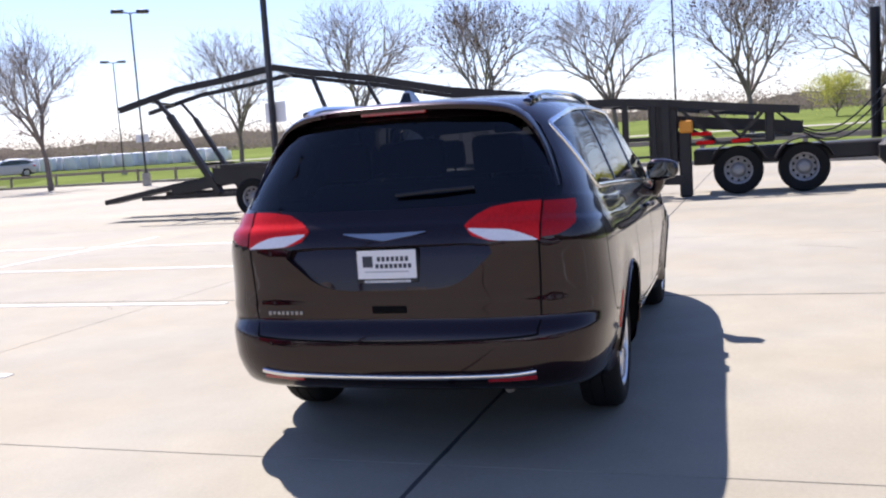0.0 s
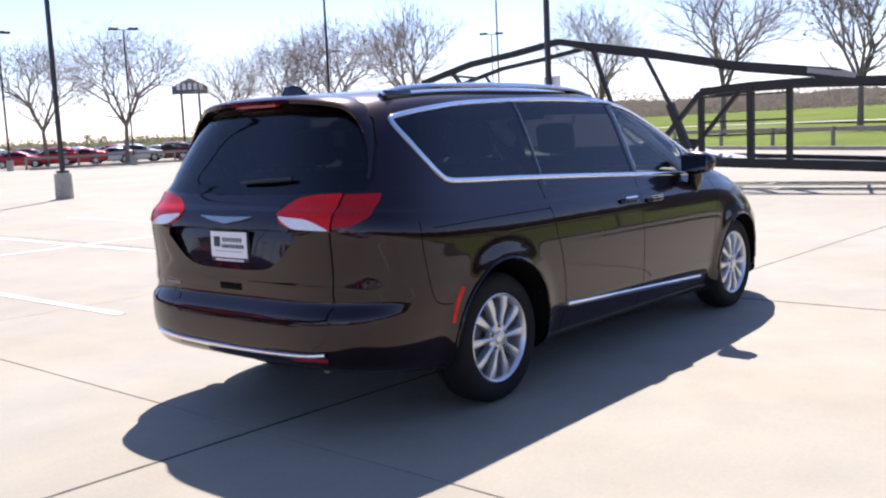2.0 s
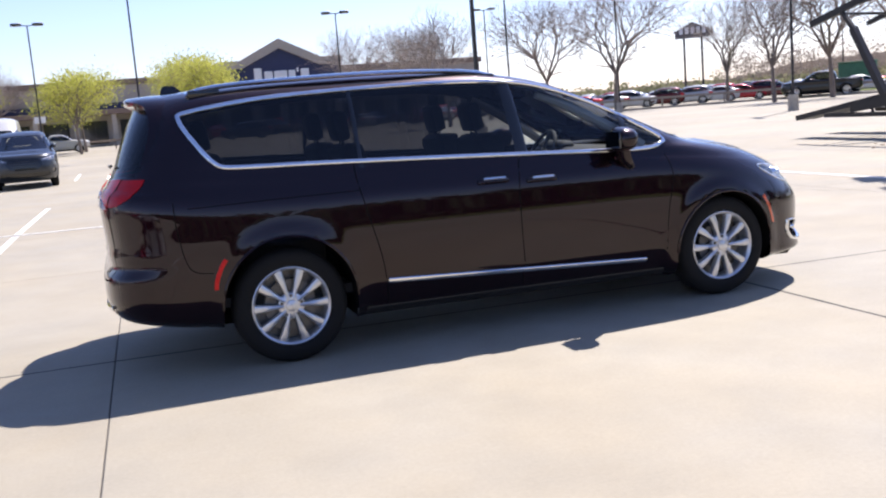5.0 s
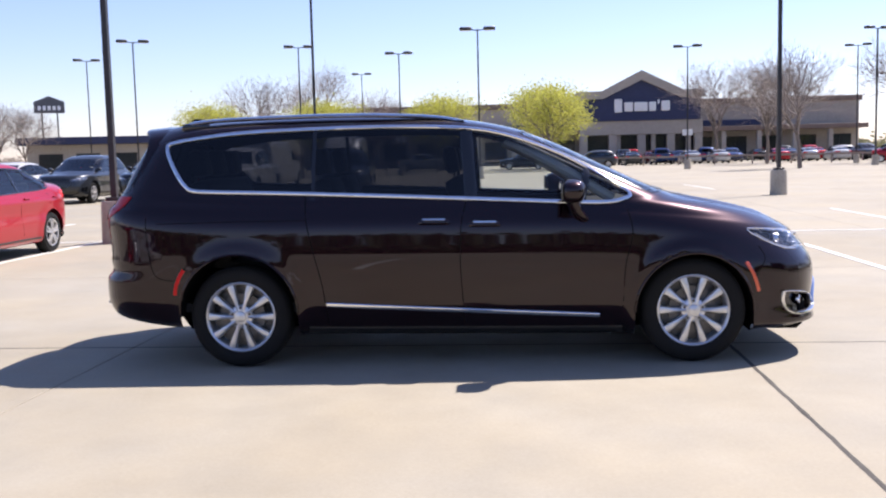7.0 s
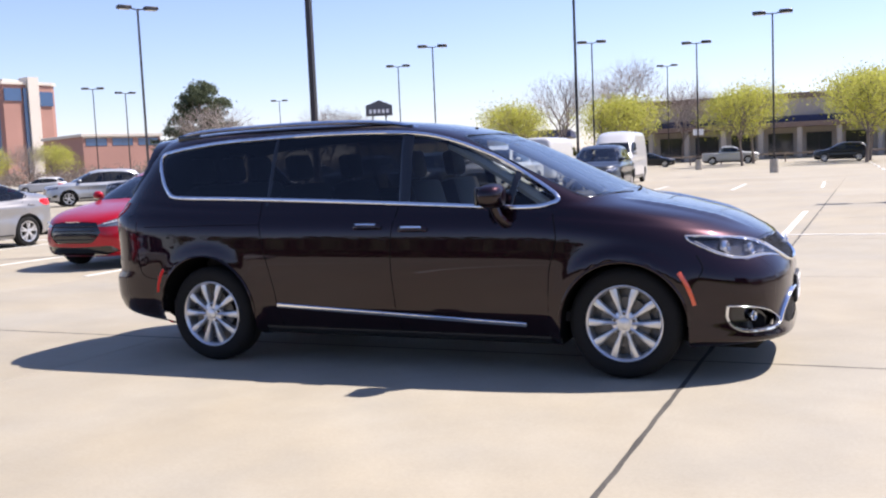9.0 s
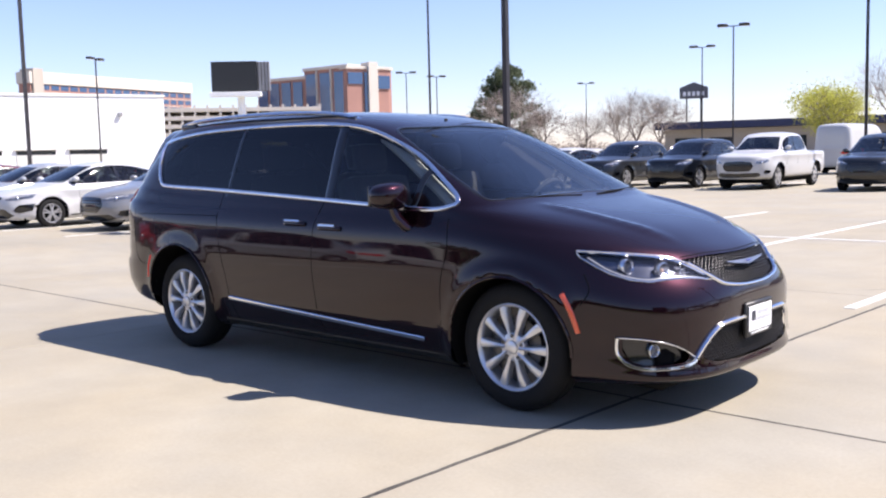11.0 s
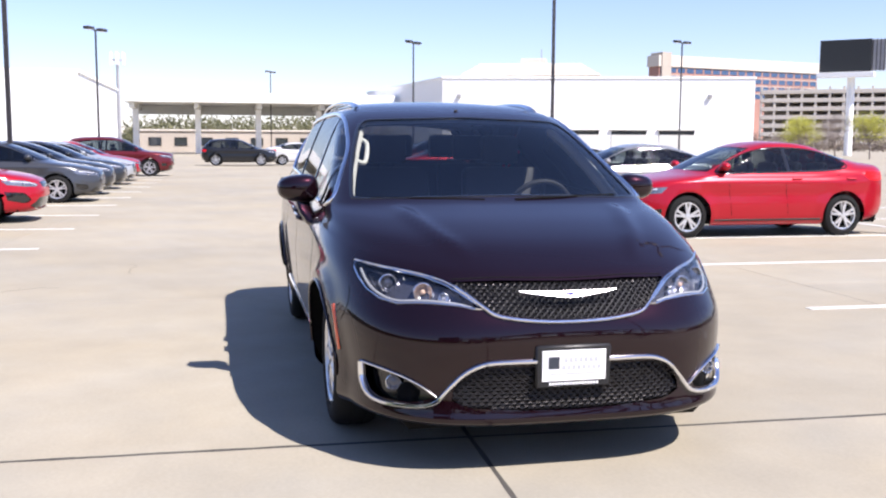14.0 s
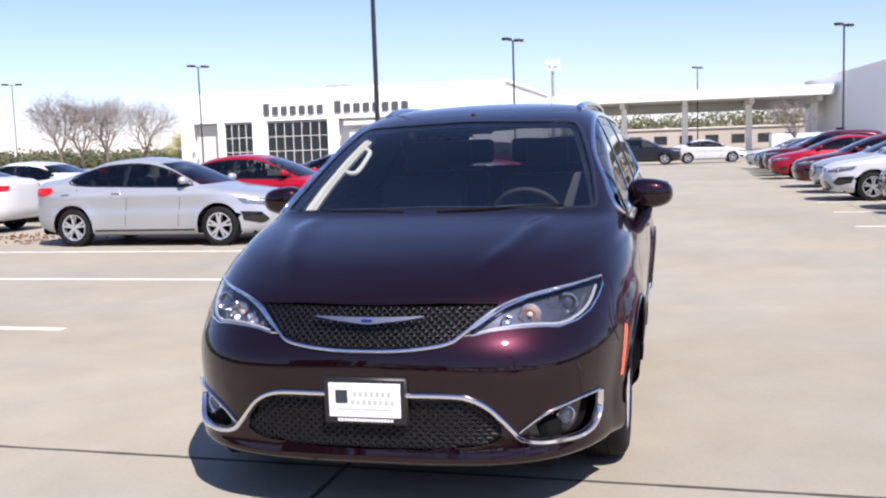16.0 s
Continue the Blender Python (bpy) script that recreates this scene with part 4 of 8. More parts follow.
badge = part("front_badge", winged_badge(front_face, 0.225, 0.810, 0.026, 0.030, 1), M["badge"], van, "chrome winged badge")
(q,), _ = skin.on([(0, 0.802)], (1, 2), front_face, 0.030)
bm = bmesh.new()
box(bm, (q.x - 0.0, -0.022, q.z - 0.003), (q.x + 0.014, 0.022, q.z + 0.004), 0.004)
part("badge_inlay", bm, M["blue"], badge, "blue badge inlay")
part("rear_badge", winged_badge(rear_face, 0.205, 1.062, 0.034, 0.012, 1), M["badge"], van, "chrome winged badge")
bm = skin.mesh(["plate_recess"])
rim = [e for e in bm.edges if e.is_boundary]
moved = bmesh.ops.extrude_edge_only(bm, edges=rim)["geom"]
fixed = {v for v in moved if isinstance(v, bmesh.types.BMVert)}
for v in bm.verts:
    if v not in fixed:
        v.co.x += 0.004 + 0.045 * min(1.0, max(0.0, (v.co.z - 0.795) / 0.21))
bmesh.ops.recalc_face_normals(bm, faces=bm.faces[:])
part("plate_recess", bm, M["van_paint"], van)

# rear bumper chrome, reflectors, step
p, n = skin.on(smooth_curve([(-0.68, 0.414), (-0.5, 0.398), (0, 0.388), (0.5, 0.398), (0.68, 0.414)], 8), (1, 2), rear_face, 0.006)
bm = bmesh.new()
ribbon(bm, p, n, 0.024, 0.010)
part("rear_bumper_chrome", bm, M["chrome"], van, "chrome rear bumper strip")
for s in (1, -1):
    p, n = skin.on([(s * (0.46 + 0.22 * k / 6), 0.372 + 0.010 * k / 6) for k in range(7)], (1, 2), rear_face, 0.001)
    bm = bmesh.new()
    ribbon(bm, p, n, 0.024, 0.003)
    part("rear_reflector", bm, M["dark_lens"], van, "dark red bumper reflector")
for pts, w in (([(-0.72, 1.0), (-0.715, 0.80), (-0.70, 0.615), (-0.62, 0.575), (0, 0.555), (0.62, 0.575), (0.70, 0.615), (0.715, 0.80), (0.72, 1.0)], 0.010),):
    p, n = skin.on(smooth_curve(pts, 8), (1, 2), rear_face, 0.0)
    bm = bmesh.new()
    ribbon(bm, p, n, w, 0.0015)
    part("tailgate_gap", bm, M["under"], van)
p, n = skin.on([(-0.085 + 0.17 * k / 8, 0.705) for k in range(9)], (1, 2), rear_face, 0.0)
bm = bmesh.new()
ribbon(bm, p, n, 0.036, 0.003)
part("tailgate_latch", bm, M["under"], van, "black tailgate grip")
# bright model lettering, drawn as small bars
for k in range(8):
    (q,), (m,) = skin.on([(0.63 - 0.025 * k, 0.694)], (1, 2), rear_face, 0.003)
    bm = bmesh.new()
    box(bm, (q.x - 0.003, q.y - 0.007, q.z - (0.012 if k == 0 else 0.008)), (q.x + 0.003, q.y + 0.007, q.z + 0.008), 0.001)
    part("model_letter", bm, M["badge"], van)
# hood shut line
for pts in ([(0.50, 0.870), (0.30, 0.880), (0, 0.875), (-0.30, 0.880), (-0.50, 0.870)],):
    p, n = skin.on(smooth_curve(pts, 8), (1, 2), front_face, 0.0)
    bm = bmesh.new()
    ribbon(bm, p, n, 0.006, 0.0006)
    part("hood_gap", bm, M["under"], van)

# spoiler, high brake lamp, roof rails, antenna
half = smooth_curve([(0.0, 1.650), (0.25, 1.646), (0.46, 1.628), (0.58, 1.595), (0.655, 1.53), (0.71, 1.44), (0.755, 1.34), (0.79, 1.24)], 5)
run = np.concatenate((half[:0:-1] * (-1, 1), half))
p, n = skin.on(run, (1, 2), rear_face, 0.0)
bm = bmesh.new()
rows = []
for k, q in enumerate(p):
    a, b = run[max(k - 1, 0)], run[min(k + 1, len(run) - 1)]
    o = Vector((0, -(b - a)[1], (b - a)[0])).normalized()
    reach = np.interp(abs(k - len(run) // 2), [0, 10, 17, 24, 35], [0.105, 0.10, 0.075, 0.035, 0.0])
    deep = np.interp(abs(k - len(run) // 2), [0, 10, 16, 35], [0.30, 0.26, 0.10, 0.03])
    lift = np.interp(abs(k - len(run) // 2), [0, 12, 20, 35], [0.030, 0.026, 0.012, 0.0])
    rows.append([bm.verts.new(q + Vector((dx, 0, 0)) + o * up) for dx, up in ((deep, lift), (0.06, lift), (-reach * 0.8, lift * 0.55), (-reach, lift * 0.1), (-reach * 0.97, -lift * 0.5 - 0.004), (-reach * 0.6, -0.022), (0.01, -0.030), (0.05, -0.02))])
for a, b in zip(rows, rows[1:]):
    for k in range(8):
        bm.faces.new((a[k], a[(k + 1) % 8], b[(k + 1) % 8], b[k]))
bm.faces.new(rows[0])
bm.faces.new(rows[-1][::-1])
bmesh.ops.recalc_face_normals(bm, faces=bm.faces[:])
spoiler = part("roof_spoiler", bm, M["van_paint"], van, "rear roof spoiler")
mid = p[len(p) // 2]
bm = bmesh.new()
box(bm, (mid.x - 0.080, -0.165, mid.z - 0.034), (mid.x - 0.05, 0.165, mid.z - 0.012), 0.004)
part("high_brake_lamp", bm, M["dark_lens"], spoiler, "red high brake lamp")
for s in (1, -1):
    pts = smooth_curve([(-2.02, s * 0.595, 1.650), (-1.90, s * 0.61, 1.684), (-1.6, s * 0.62, 1.706), (-0.9, s * 0.63, 1.722), (-0.40, s * 0.62, 1.712), (-0.12, s * 0.61, 1.690), (0.04, s * 0.60, 1.648)], 6)
    bm = bmesh.new()
    tube(bm, pts, 0.023, 8, flat=0.7)
    rail_bar = part("roof_rail", bm, M["chrome"], van, "bright roof rail")
    for fx in (-1.9, -0.08):
        bm = bmesh.new()
        box(bm, (fx - 0.11, s * 0.612 - 0.020, 1.632), (fx + 0.09, s * 0.612 + 0.020, 1.682), 0.019, seg=2)
        part("rail_foot", bm, M["gloss_black"], rail_bar, "black rail foot")
bm = bmesh.new()
fin = [(0.0, 0.0), (-0.06, 0.055), (-0.12, 0.062), (-0.145, 0.05), (-0.16, 0.0)]
sides = []
for w, k in ((-1, 1), (1, 1)):
    sides.append([bm.verts.new((-1.98 + a, w * (0.034 - 0.35 * b), 1.68 + b)) for a, b in fin])
for k in range(4):
    bm.faces.new((sides[0][k], sides[0][k + 1], sides[1][k + 1], sides[1][k]))
bm.faces.new(sides[0][::-1])
bm.faces.new(sides[1])
bmesh.ops.recalc_face_normals(bm, faces=bm.faces[:])
part("roof_antenna", bm, M["gloss_black"], van, "black fin antenna")

# mirrors
for s in (1, -1):
    bm = bmesh.new()
    bmesh.ops.create_uvsphere(bm, u_segments=24, v_segments=16, radius=1)
    for v in bm.verts:
        x, y, z = v.co
        sx, sy, sz = 0.095 if x > 0 else 0.06, 0.120, 0.080
        c = [math.copysign(abs(q) ** 0.72, q) for q in (x, y, z)]
        v.co = Vector((0.72 + sx * c[0] - 0.12 * (c[1] * 0.135 if c[1] > 0 else 0), s * (1.055 + sy * c[1]), 1.185 + sz * c[2] * (1 - 0.15 * c[1])))
    bmesh.ops.recalc_face_normals(bm, faces=bm.faces[:])
    mirror = part("door_mirror", bm, M["van_paint"], van, "plum door mirror")
    bm = bmesh.new()
    box(bm, (0.645, min(s * 0.955, s * 1.152), 1.127), (0.662, max(s * 0.955, s * 1.152), 1.245), 0.006)
    part("mirror_glass", bm, M["side_mirror"], mirror, "mirror glass")
    bm = bmesh.new()
    tube(bm, [(0.82, s * 0.93, 0.975), (0.79, s * 0.980, 1.00), (0.75, s * 1.015, 1.06), (0.73, s * 1.03, 1.13)], 0.052, 10, flat=0.6)
    part("mirror_arm", bm, M["van_paint"], mirror, "mirror arm")

# wipers and cowl
bm = bmesh.new()
cowl = [(1.49 - 0.38 * (abs(-1 + 2 * k / 20)) ** 2.4, 0.84 * (-1 + 2 * k / 20), 1.122 - 0.028 * (abs(-1 + 2 * k / 20)) ** 2) for k in range(21)]
tube(bm, cowl, 0.055, 8, flat=0.35)
part("cowl_panel", bm, M["plastic"], van, "black cowl panel")
for pts in ([(1.452, 0.05, 1.160), (1.425, 0.32, 1.170), (1.345, 0.66, 1.176)], [(1.335, -0.72, 1.164), (1.405, -0.48, 1.168), (1.447, -0.12, 1.160)]):
    bm = bmesh.new()
    tube(bm, smooth_curve(pts, 5), 0.008, 6)
    part("wiper", bm, M["under"], van, "black windshield wiper")
bm = bmesh.new()
tube(bm, [(-2.50, -0.04, 1.235), (-2.505, -0.25, 1.250), (-2.49, -0.42, 1.255)], 0.008, 6)
part("rear_wiper", bm, M["plastic"], van, "black rear wiper")


# wheels
def make_wheel(parent, at, s, spokes=10, R=0.356, rim=0.242, mats=("tyre", "alloy"), width=0.225):
    """A wheel with its outer face at y = at.y, facing s."""
    hub = empty("wheel")
    hub.parent = parent
    hub.location = at
    hub.rotation_euler = (0, 0, 0 if s < 0 else math.pi)
    w = width
    bm = bmesh.new()
    k = R - rim
    lathe(bm, [(rim - 0.006, 0.012), (rim + 0.12 * k, -0.002), (rim + 0.35 * k, -0.006), (rim + 0.62 * k, -0.002), (rim + 0.82 * k, 0.010), (R - 0.010, 0.028), (R - 0.002, 0.045), (R, w * 0.35),
               (R - 0.005, w * 0.36), (R - 0.005, w * 0.39), (R, w * 0.40), (R, w * 0.62), (R - 0.005, w * 0.63), (R - 0.005, w * 0.66), (R, w * 0.67), (R - 0.004, w - 0.04), (R - 0.02, w - 0.015), (rim + 0.3 * k, w), (rim - 0.01, w - 0.02)], 56)
    bmesh.ops.recalc_face_normals(bm, faces=bm.faces[:])
    part("tyre", bm, M[mats[0]], hub, "black rubber tyre")
    bm = bmesh.new()
    lathe(bm, [(rim * 0.9, 0.055), (rim - 0.022, 0.03), (rim - 0.014, 0.010), (rim - 0.004, 0.004), (rim + 0.003, 0.008), (rim + 0.002, 0.02), (rim - 0.02, 0.06), (rim - 0.03, w - 0.04)], 56)
    for q in range(spokes):
        a = 2 * math.pi * (q + 0.5) / spokes + math.pi / 2
        half0, half1 = rim * 0.048, rim * 0.128
        ca, sa = math.cos(a), math.sin(a)
        vs = []
        for r, hwid, y0 in ((rim * 0.20, half0 * 1.3, 0.012), (rim * 0.42, half0 * 1.25, 0.014), (rim * 0.7, half1 * 0.80, 0.010), (rim * 0.935, half1, 0.018)):
            row = []
            for t, dy in ((-1, 0.016), (-0.72, 0.0), (0, -0.006), (0.72, 0.0), (1, 0.016), (0.8, 0.045), (-0.8, 0.045)):
                row.append(bm.verts.new((r * ca - t * hwid * sa, y0 + dy, r * sa + t * hwid * ca)))
            vs.append(row)
        for A, B in zip(vs, vs[1:]):
            for i in range(7):
                bm.faces.new((A[i], A[(i + 1) % 7], B[(i + 1) % 7], B[i]))
    lathe(bm, [(rim * 0.34, 0.05), (rim * 0.33, 0.020), (rim * 0.27, 0.012), (rim * 0.16, 0.012)], 30)
    bmesh.ops.recalc_face_normals(bm, faces=bm.faces[:])
    part("rim", bm, M[mats[1]], hub, "silver alloy rim")
    bm = bmesh.new()
    lathe(bm, [(rim * 0.165, 0.014), (rim * 0.15, 0.004), (rim * 0.11, 0.0), (0.001, -0.002)], 24)
    bmesh.ops.recalc_face_normals(bm, faces=bm.faces[:])
    part("hub_cap", bm, M["alloy"], hub, "round hub cap")
    for q in range(5):
        bm = bmesh.new()
        a = 2 * math.pi * q / 5 + math.pi / 2
        rod(bm, (rim * 0.265 * math.cos(a), 0.008, rim * 0.265 * math.sin(a)), (rim * 0.265 * math.cos(a), 0.05, rim * 0.265 * math.sin(a)), 0.011, seg=6)
        part("lug_nut", bm, M["steel"], hub)
    bm = bmesh.new()
    lathe(bm, [(0.05, 0.065), (rim * 0.66, 0.065), (rim * 0.66, 0.09), (0.05, 0.09)], 32)
    lathe(bm, [(rim * 0.9, 0.11), (0.02, 0.11)], 32)
    bmesh.ops.recalc_face_normals(bm, faces=bm.faces[:])
    part("brake_disc", bm, M["steel"], hub, "grey brake disc")
    return hub


for sx in (-1, 1):
    for s in (-1, 1):
        make_wheel(van, (sx * WX, s * WY, 0.356 + sx * WX * math.tan(radians(0.60))), s)

# plates
for x, z, d, zh in ((2.530, 0.506, 1, 0.088), (-2.575, 0.912, -1, 0.078)):
    holder = bmesh.new()
    if d > 0:
        box(holder, (x - 0.025, -0.172, z - 0.093), (x - 0.002, 0.172, z + 0.096), 0.008)
        box(holder, (x - 0.09, -0.15, z - 0.06), (x - 0.02, 0.15, z + 0.06))
    else:
        box(holder, (x + 0.002, -0.155, z - 0.082), (x + 0.020, 0.155, z + 0.082), 0.006)
    pf = part("plate_frame", holder, M["plastic"], van, "dealer plate in a black frame")
    bm = bmesh.new()
    lo, hi = sorted((x - 0.002 * d, x + 0.003 * d))
    box(bm, (lo, -0.146, z - 0.060), (hi, 0.146, z + 0.075), 0.001)
    part("plate", bm, M["plate"], pf, "white dealer plate")
    lo, hi = sorted((x + 0.003 * d, x + 0.0045 * d))
    for ya, yb, za, zb, mk in [(-0.118, -0.068, -0.005, 0.048, "ink")] + [(-0.045 + 0.023 * k, -0.030 + 0.023 * k, 0.022, 0.044, "ink" if d < 0 else "ink_grey") for k in range(7)] + [(-0.055 + 0.023 * k, -0.039 + 0.023 * k, -0.010, 0.010, "ink" if d < 0 else "ink_grey") for k in range(8)] + [(-0.11, 0.11, -0.030, -0.024, "ink_grey")]:
        bm = bmesh.new()
        ya, yb = sorted((ya * d, yb * d))
        box(bm, (lo, ya, z + za), (hi, yb, z + zb))
        part("plate_mark", bm, M[mk], pf)
    for k in range(17):
        bm = bmesh.new()
        lo2, hi2 = sorted((x - 0.002 * d, x + 0.002 * d))
        box(bm, (lo2, -0.112 + 0.0135 * k, z - 0.078), (hi2, -0.103 + 0.0135 * k, z - 0.067))
        part("frame_mark", bm, M["plate"], pf)


# cabin
def seat(parent, x, y, w, name="seat"):
    holder = empty(name)
    holder.parent = parent
    holder.location = (x, y, 0)
    bm = bmesh.new()
    box(bm, (-0.26, -w / 2, 0.52), (0.27, w / 2, 0.70), 0.05, seg=2)
    part("cushion", bm, M["seat"], holder, "black leather cushion")
    bm = bmesh.new()
    box(bm, (-0.08, -w / 2, 0.0), (0.08, w / 2, 0.66), 0.06, pose(-0.24, 0, 0.64, 0, -16, 0), 2)
    part("backrest", bm, M["seat"], holder, "black leather backrest")
    for k in ((0,) if w < 0.8 else (-w / 3, 0, w / 3)):
        bm = bmesh.new()
        box(bm, (-0.05, -0.135, 0.0), (0.05, 0.135, 0.20), 0.045, pose(-0.43, k, 1.30, 0, -10, 0), 2)
        rod(bm, (-0.425, k - 0.05, 1.22), (-0.43, k - 0.05, 1.34), 0.008)
        rod(bm, (-0.425, k + 0.05, 1.22), (-0.43, k + 0.05, 1.34), 0.008)
        part("headrest", bm, M["seat"], holder, "black headrest")


for x, y, w in ((0.35, -0.40, 0.56), (0.35, 0.40, 0.56), (-0.60, -0.42, 0.54), (-0.60, 0.42, 0.54), (-1.50, 0, 1.25)):
    seat(van, x, y, w)
bm = bmesh.new()
box(bm, (-2.35, -0.86, 0.36), (1.25, 0.86, 0.42))
part("cabin_floor", bm, M["cabin"], van, "dark carpet floor")
bm = bmesh.new()
box(bm, (0.86, -0.80, 0.72), (1.30, 0.80, 1.10), 0.07, seg=2)
box(bm, (0.86, 0.22, 1.06), (1.02, 0.60, 1.15), 0.03)
box(bm, (0.50, -0.14, 0.45), (0.95, 0.14, 0.86), 0.05)
part("dashboard", bm, M["cabin"], van, "dark dashboard and console")
bm = bmesh.new()
pts = [(0.19 * math.cos(a), 0.19 * math.sin(a), 0) for a in np.linspace(0, 2 * math.pi, 33)[:-1]]
m = pose(0.80, 0.40, 1.06, 0, -62, 0)
tube(bm, [m @ Vector(q) for q in pts], 0.016, 8, True)
for a in (0.3, math.pi - 0.3, -math.pi / 2):
    beam(bm, m @ Vector((0, 0, 0)), m @ Vector((0.18 * math.cos(a + math.pi / 2), 0.18 * math.sin(a + math.pi / 2), 0)), 0.03, 0.02, (1, 0, 0))
rod(bm, m @ Vector((0, 0, 0.03)), m @ Vector((0, 0, -0.25)), 0.045)
part("steering_wheel", bm, M["cabin"], van, "black steering wheel")
bm = bmesh.new()
box(bm, (0.20, -0.10, 1.535), (0.235, 0.12, 1.60), 0.015)
rod(bm, (0.22, 0, 1.58), (0.26, 0, 1.66), 0.012)
part("cabin_mirror", bm, M["cabin"], van, "black rear-view mirror")
part("headliner", skin.mesh(["body"], -0.035, lambda C: (C[..., 2] > 1.58) & (C[..., 0] > -2.2)), M["trim_grey"], van, "pale roof lining")
for s in (1, -1):
    bm = bmesh.new()
    pts = smooth_curve([(1.02, s * 0.800, 1.12), (0.78, s * 0.755, 1.27), (0.52, s * 0.695, 1.42), (0.30, s * 0.640, 1.53)], 5)
    tube(bm, pts, 0.036, 8)
    part("pillar_trim", bm, M["trim_grey"], van, "pale windshield pillar trim")
bm = bmesh.new()
tube(bm, smooth_curve([(0.64, -0.72, 1.355), (0.63, -0.665, 1.330), (0.58, -0.635, 1.345), (0.47, -0.61, 1.42), (0.42, -0.615, 1.455), (0.42, -0.665, 1.47)], 5), 0.014, 8)
part("grab_handle", bm, M["trim_grey"], van, "pale grab handle on the pillar")


# ---- parked cars ----
for key, col, metal in (("red", (0.58, 0.006, 0.022), 0.25), ("silver", (0.68, 0.70, 0.71), 0.45), ("white", (0.80, 0.80, 0.79), 0.0), ("grey", (0.10, 0.105, 0.115), 0.5), ("dark", (0.018, 0.020, 0.024), 0.3),
                        ("slate", (0.058, 0.064, 0.073), 0.5), ("blue", (0.02, 0.06, 0.22), 0.4), ("maroon", (0.16, 0.012, 0.018), 0.3), ("tan", (0.42, 0.415, 0.41), 0.4)):
    M["car_" + key] = paint(key + " car paint", tuple(0.62 * c for c in col), metal, 0.3, spec=0.2, coat=0.7)
M["car_glass"] = glass("car glass", (0.34, 0.38, 0.38))


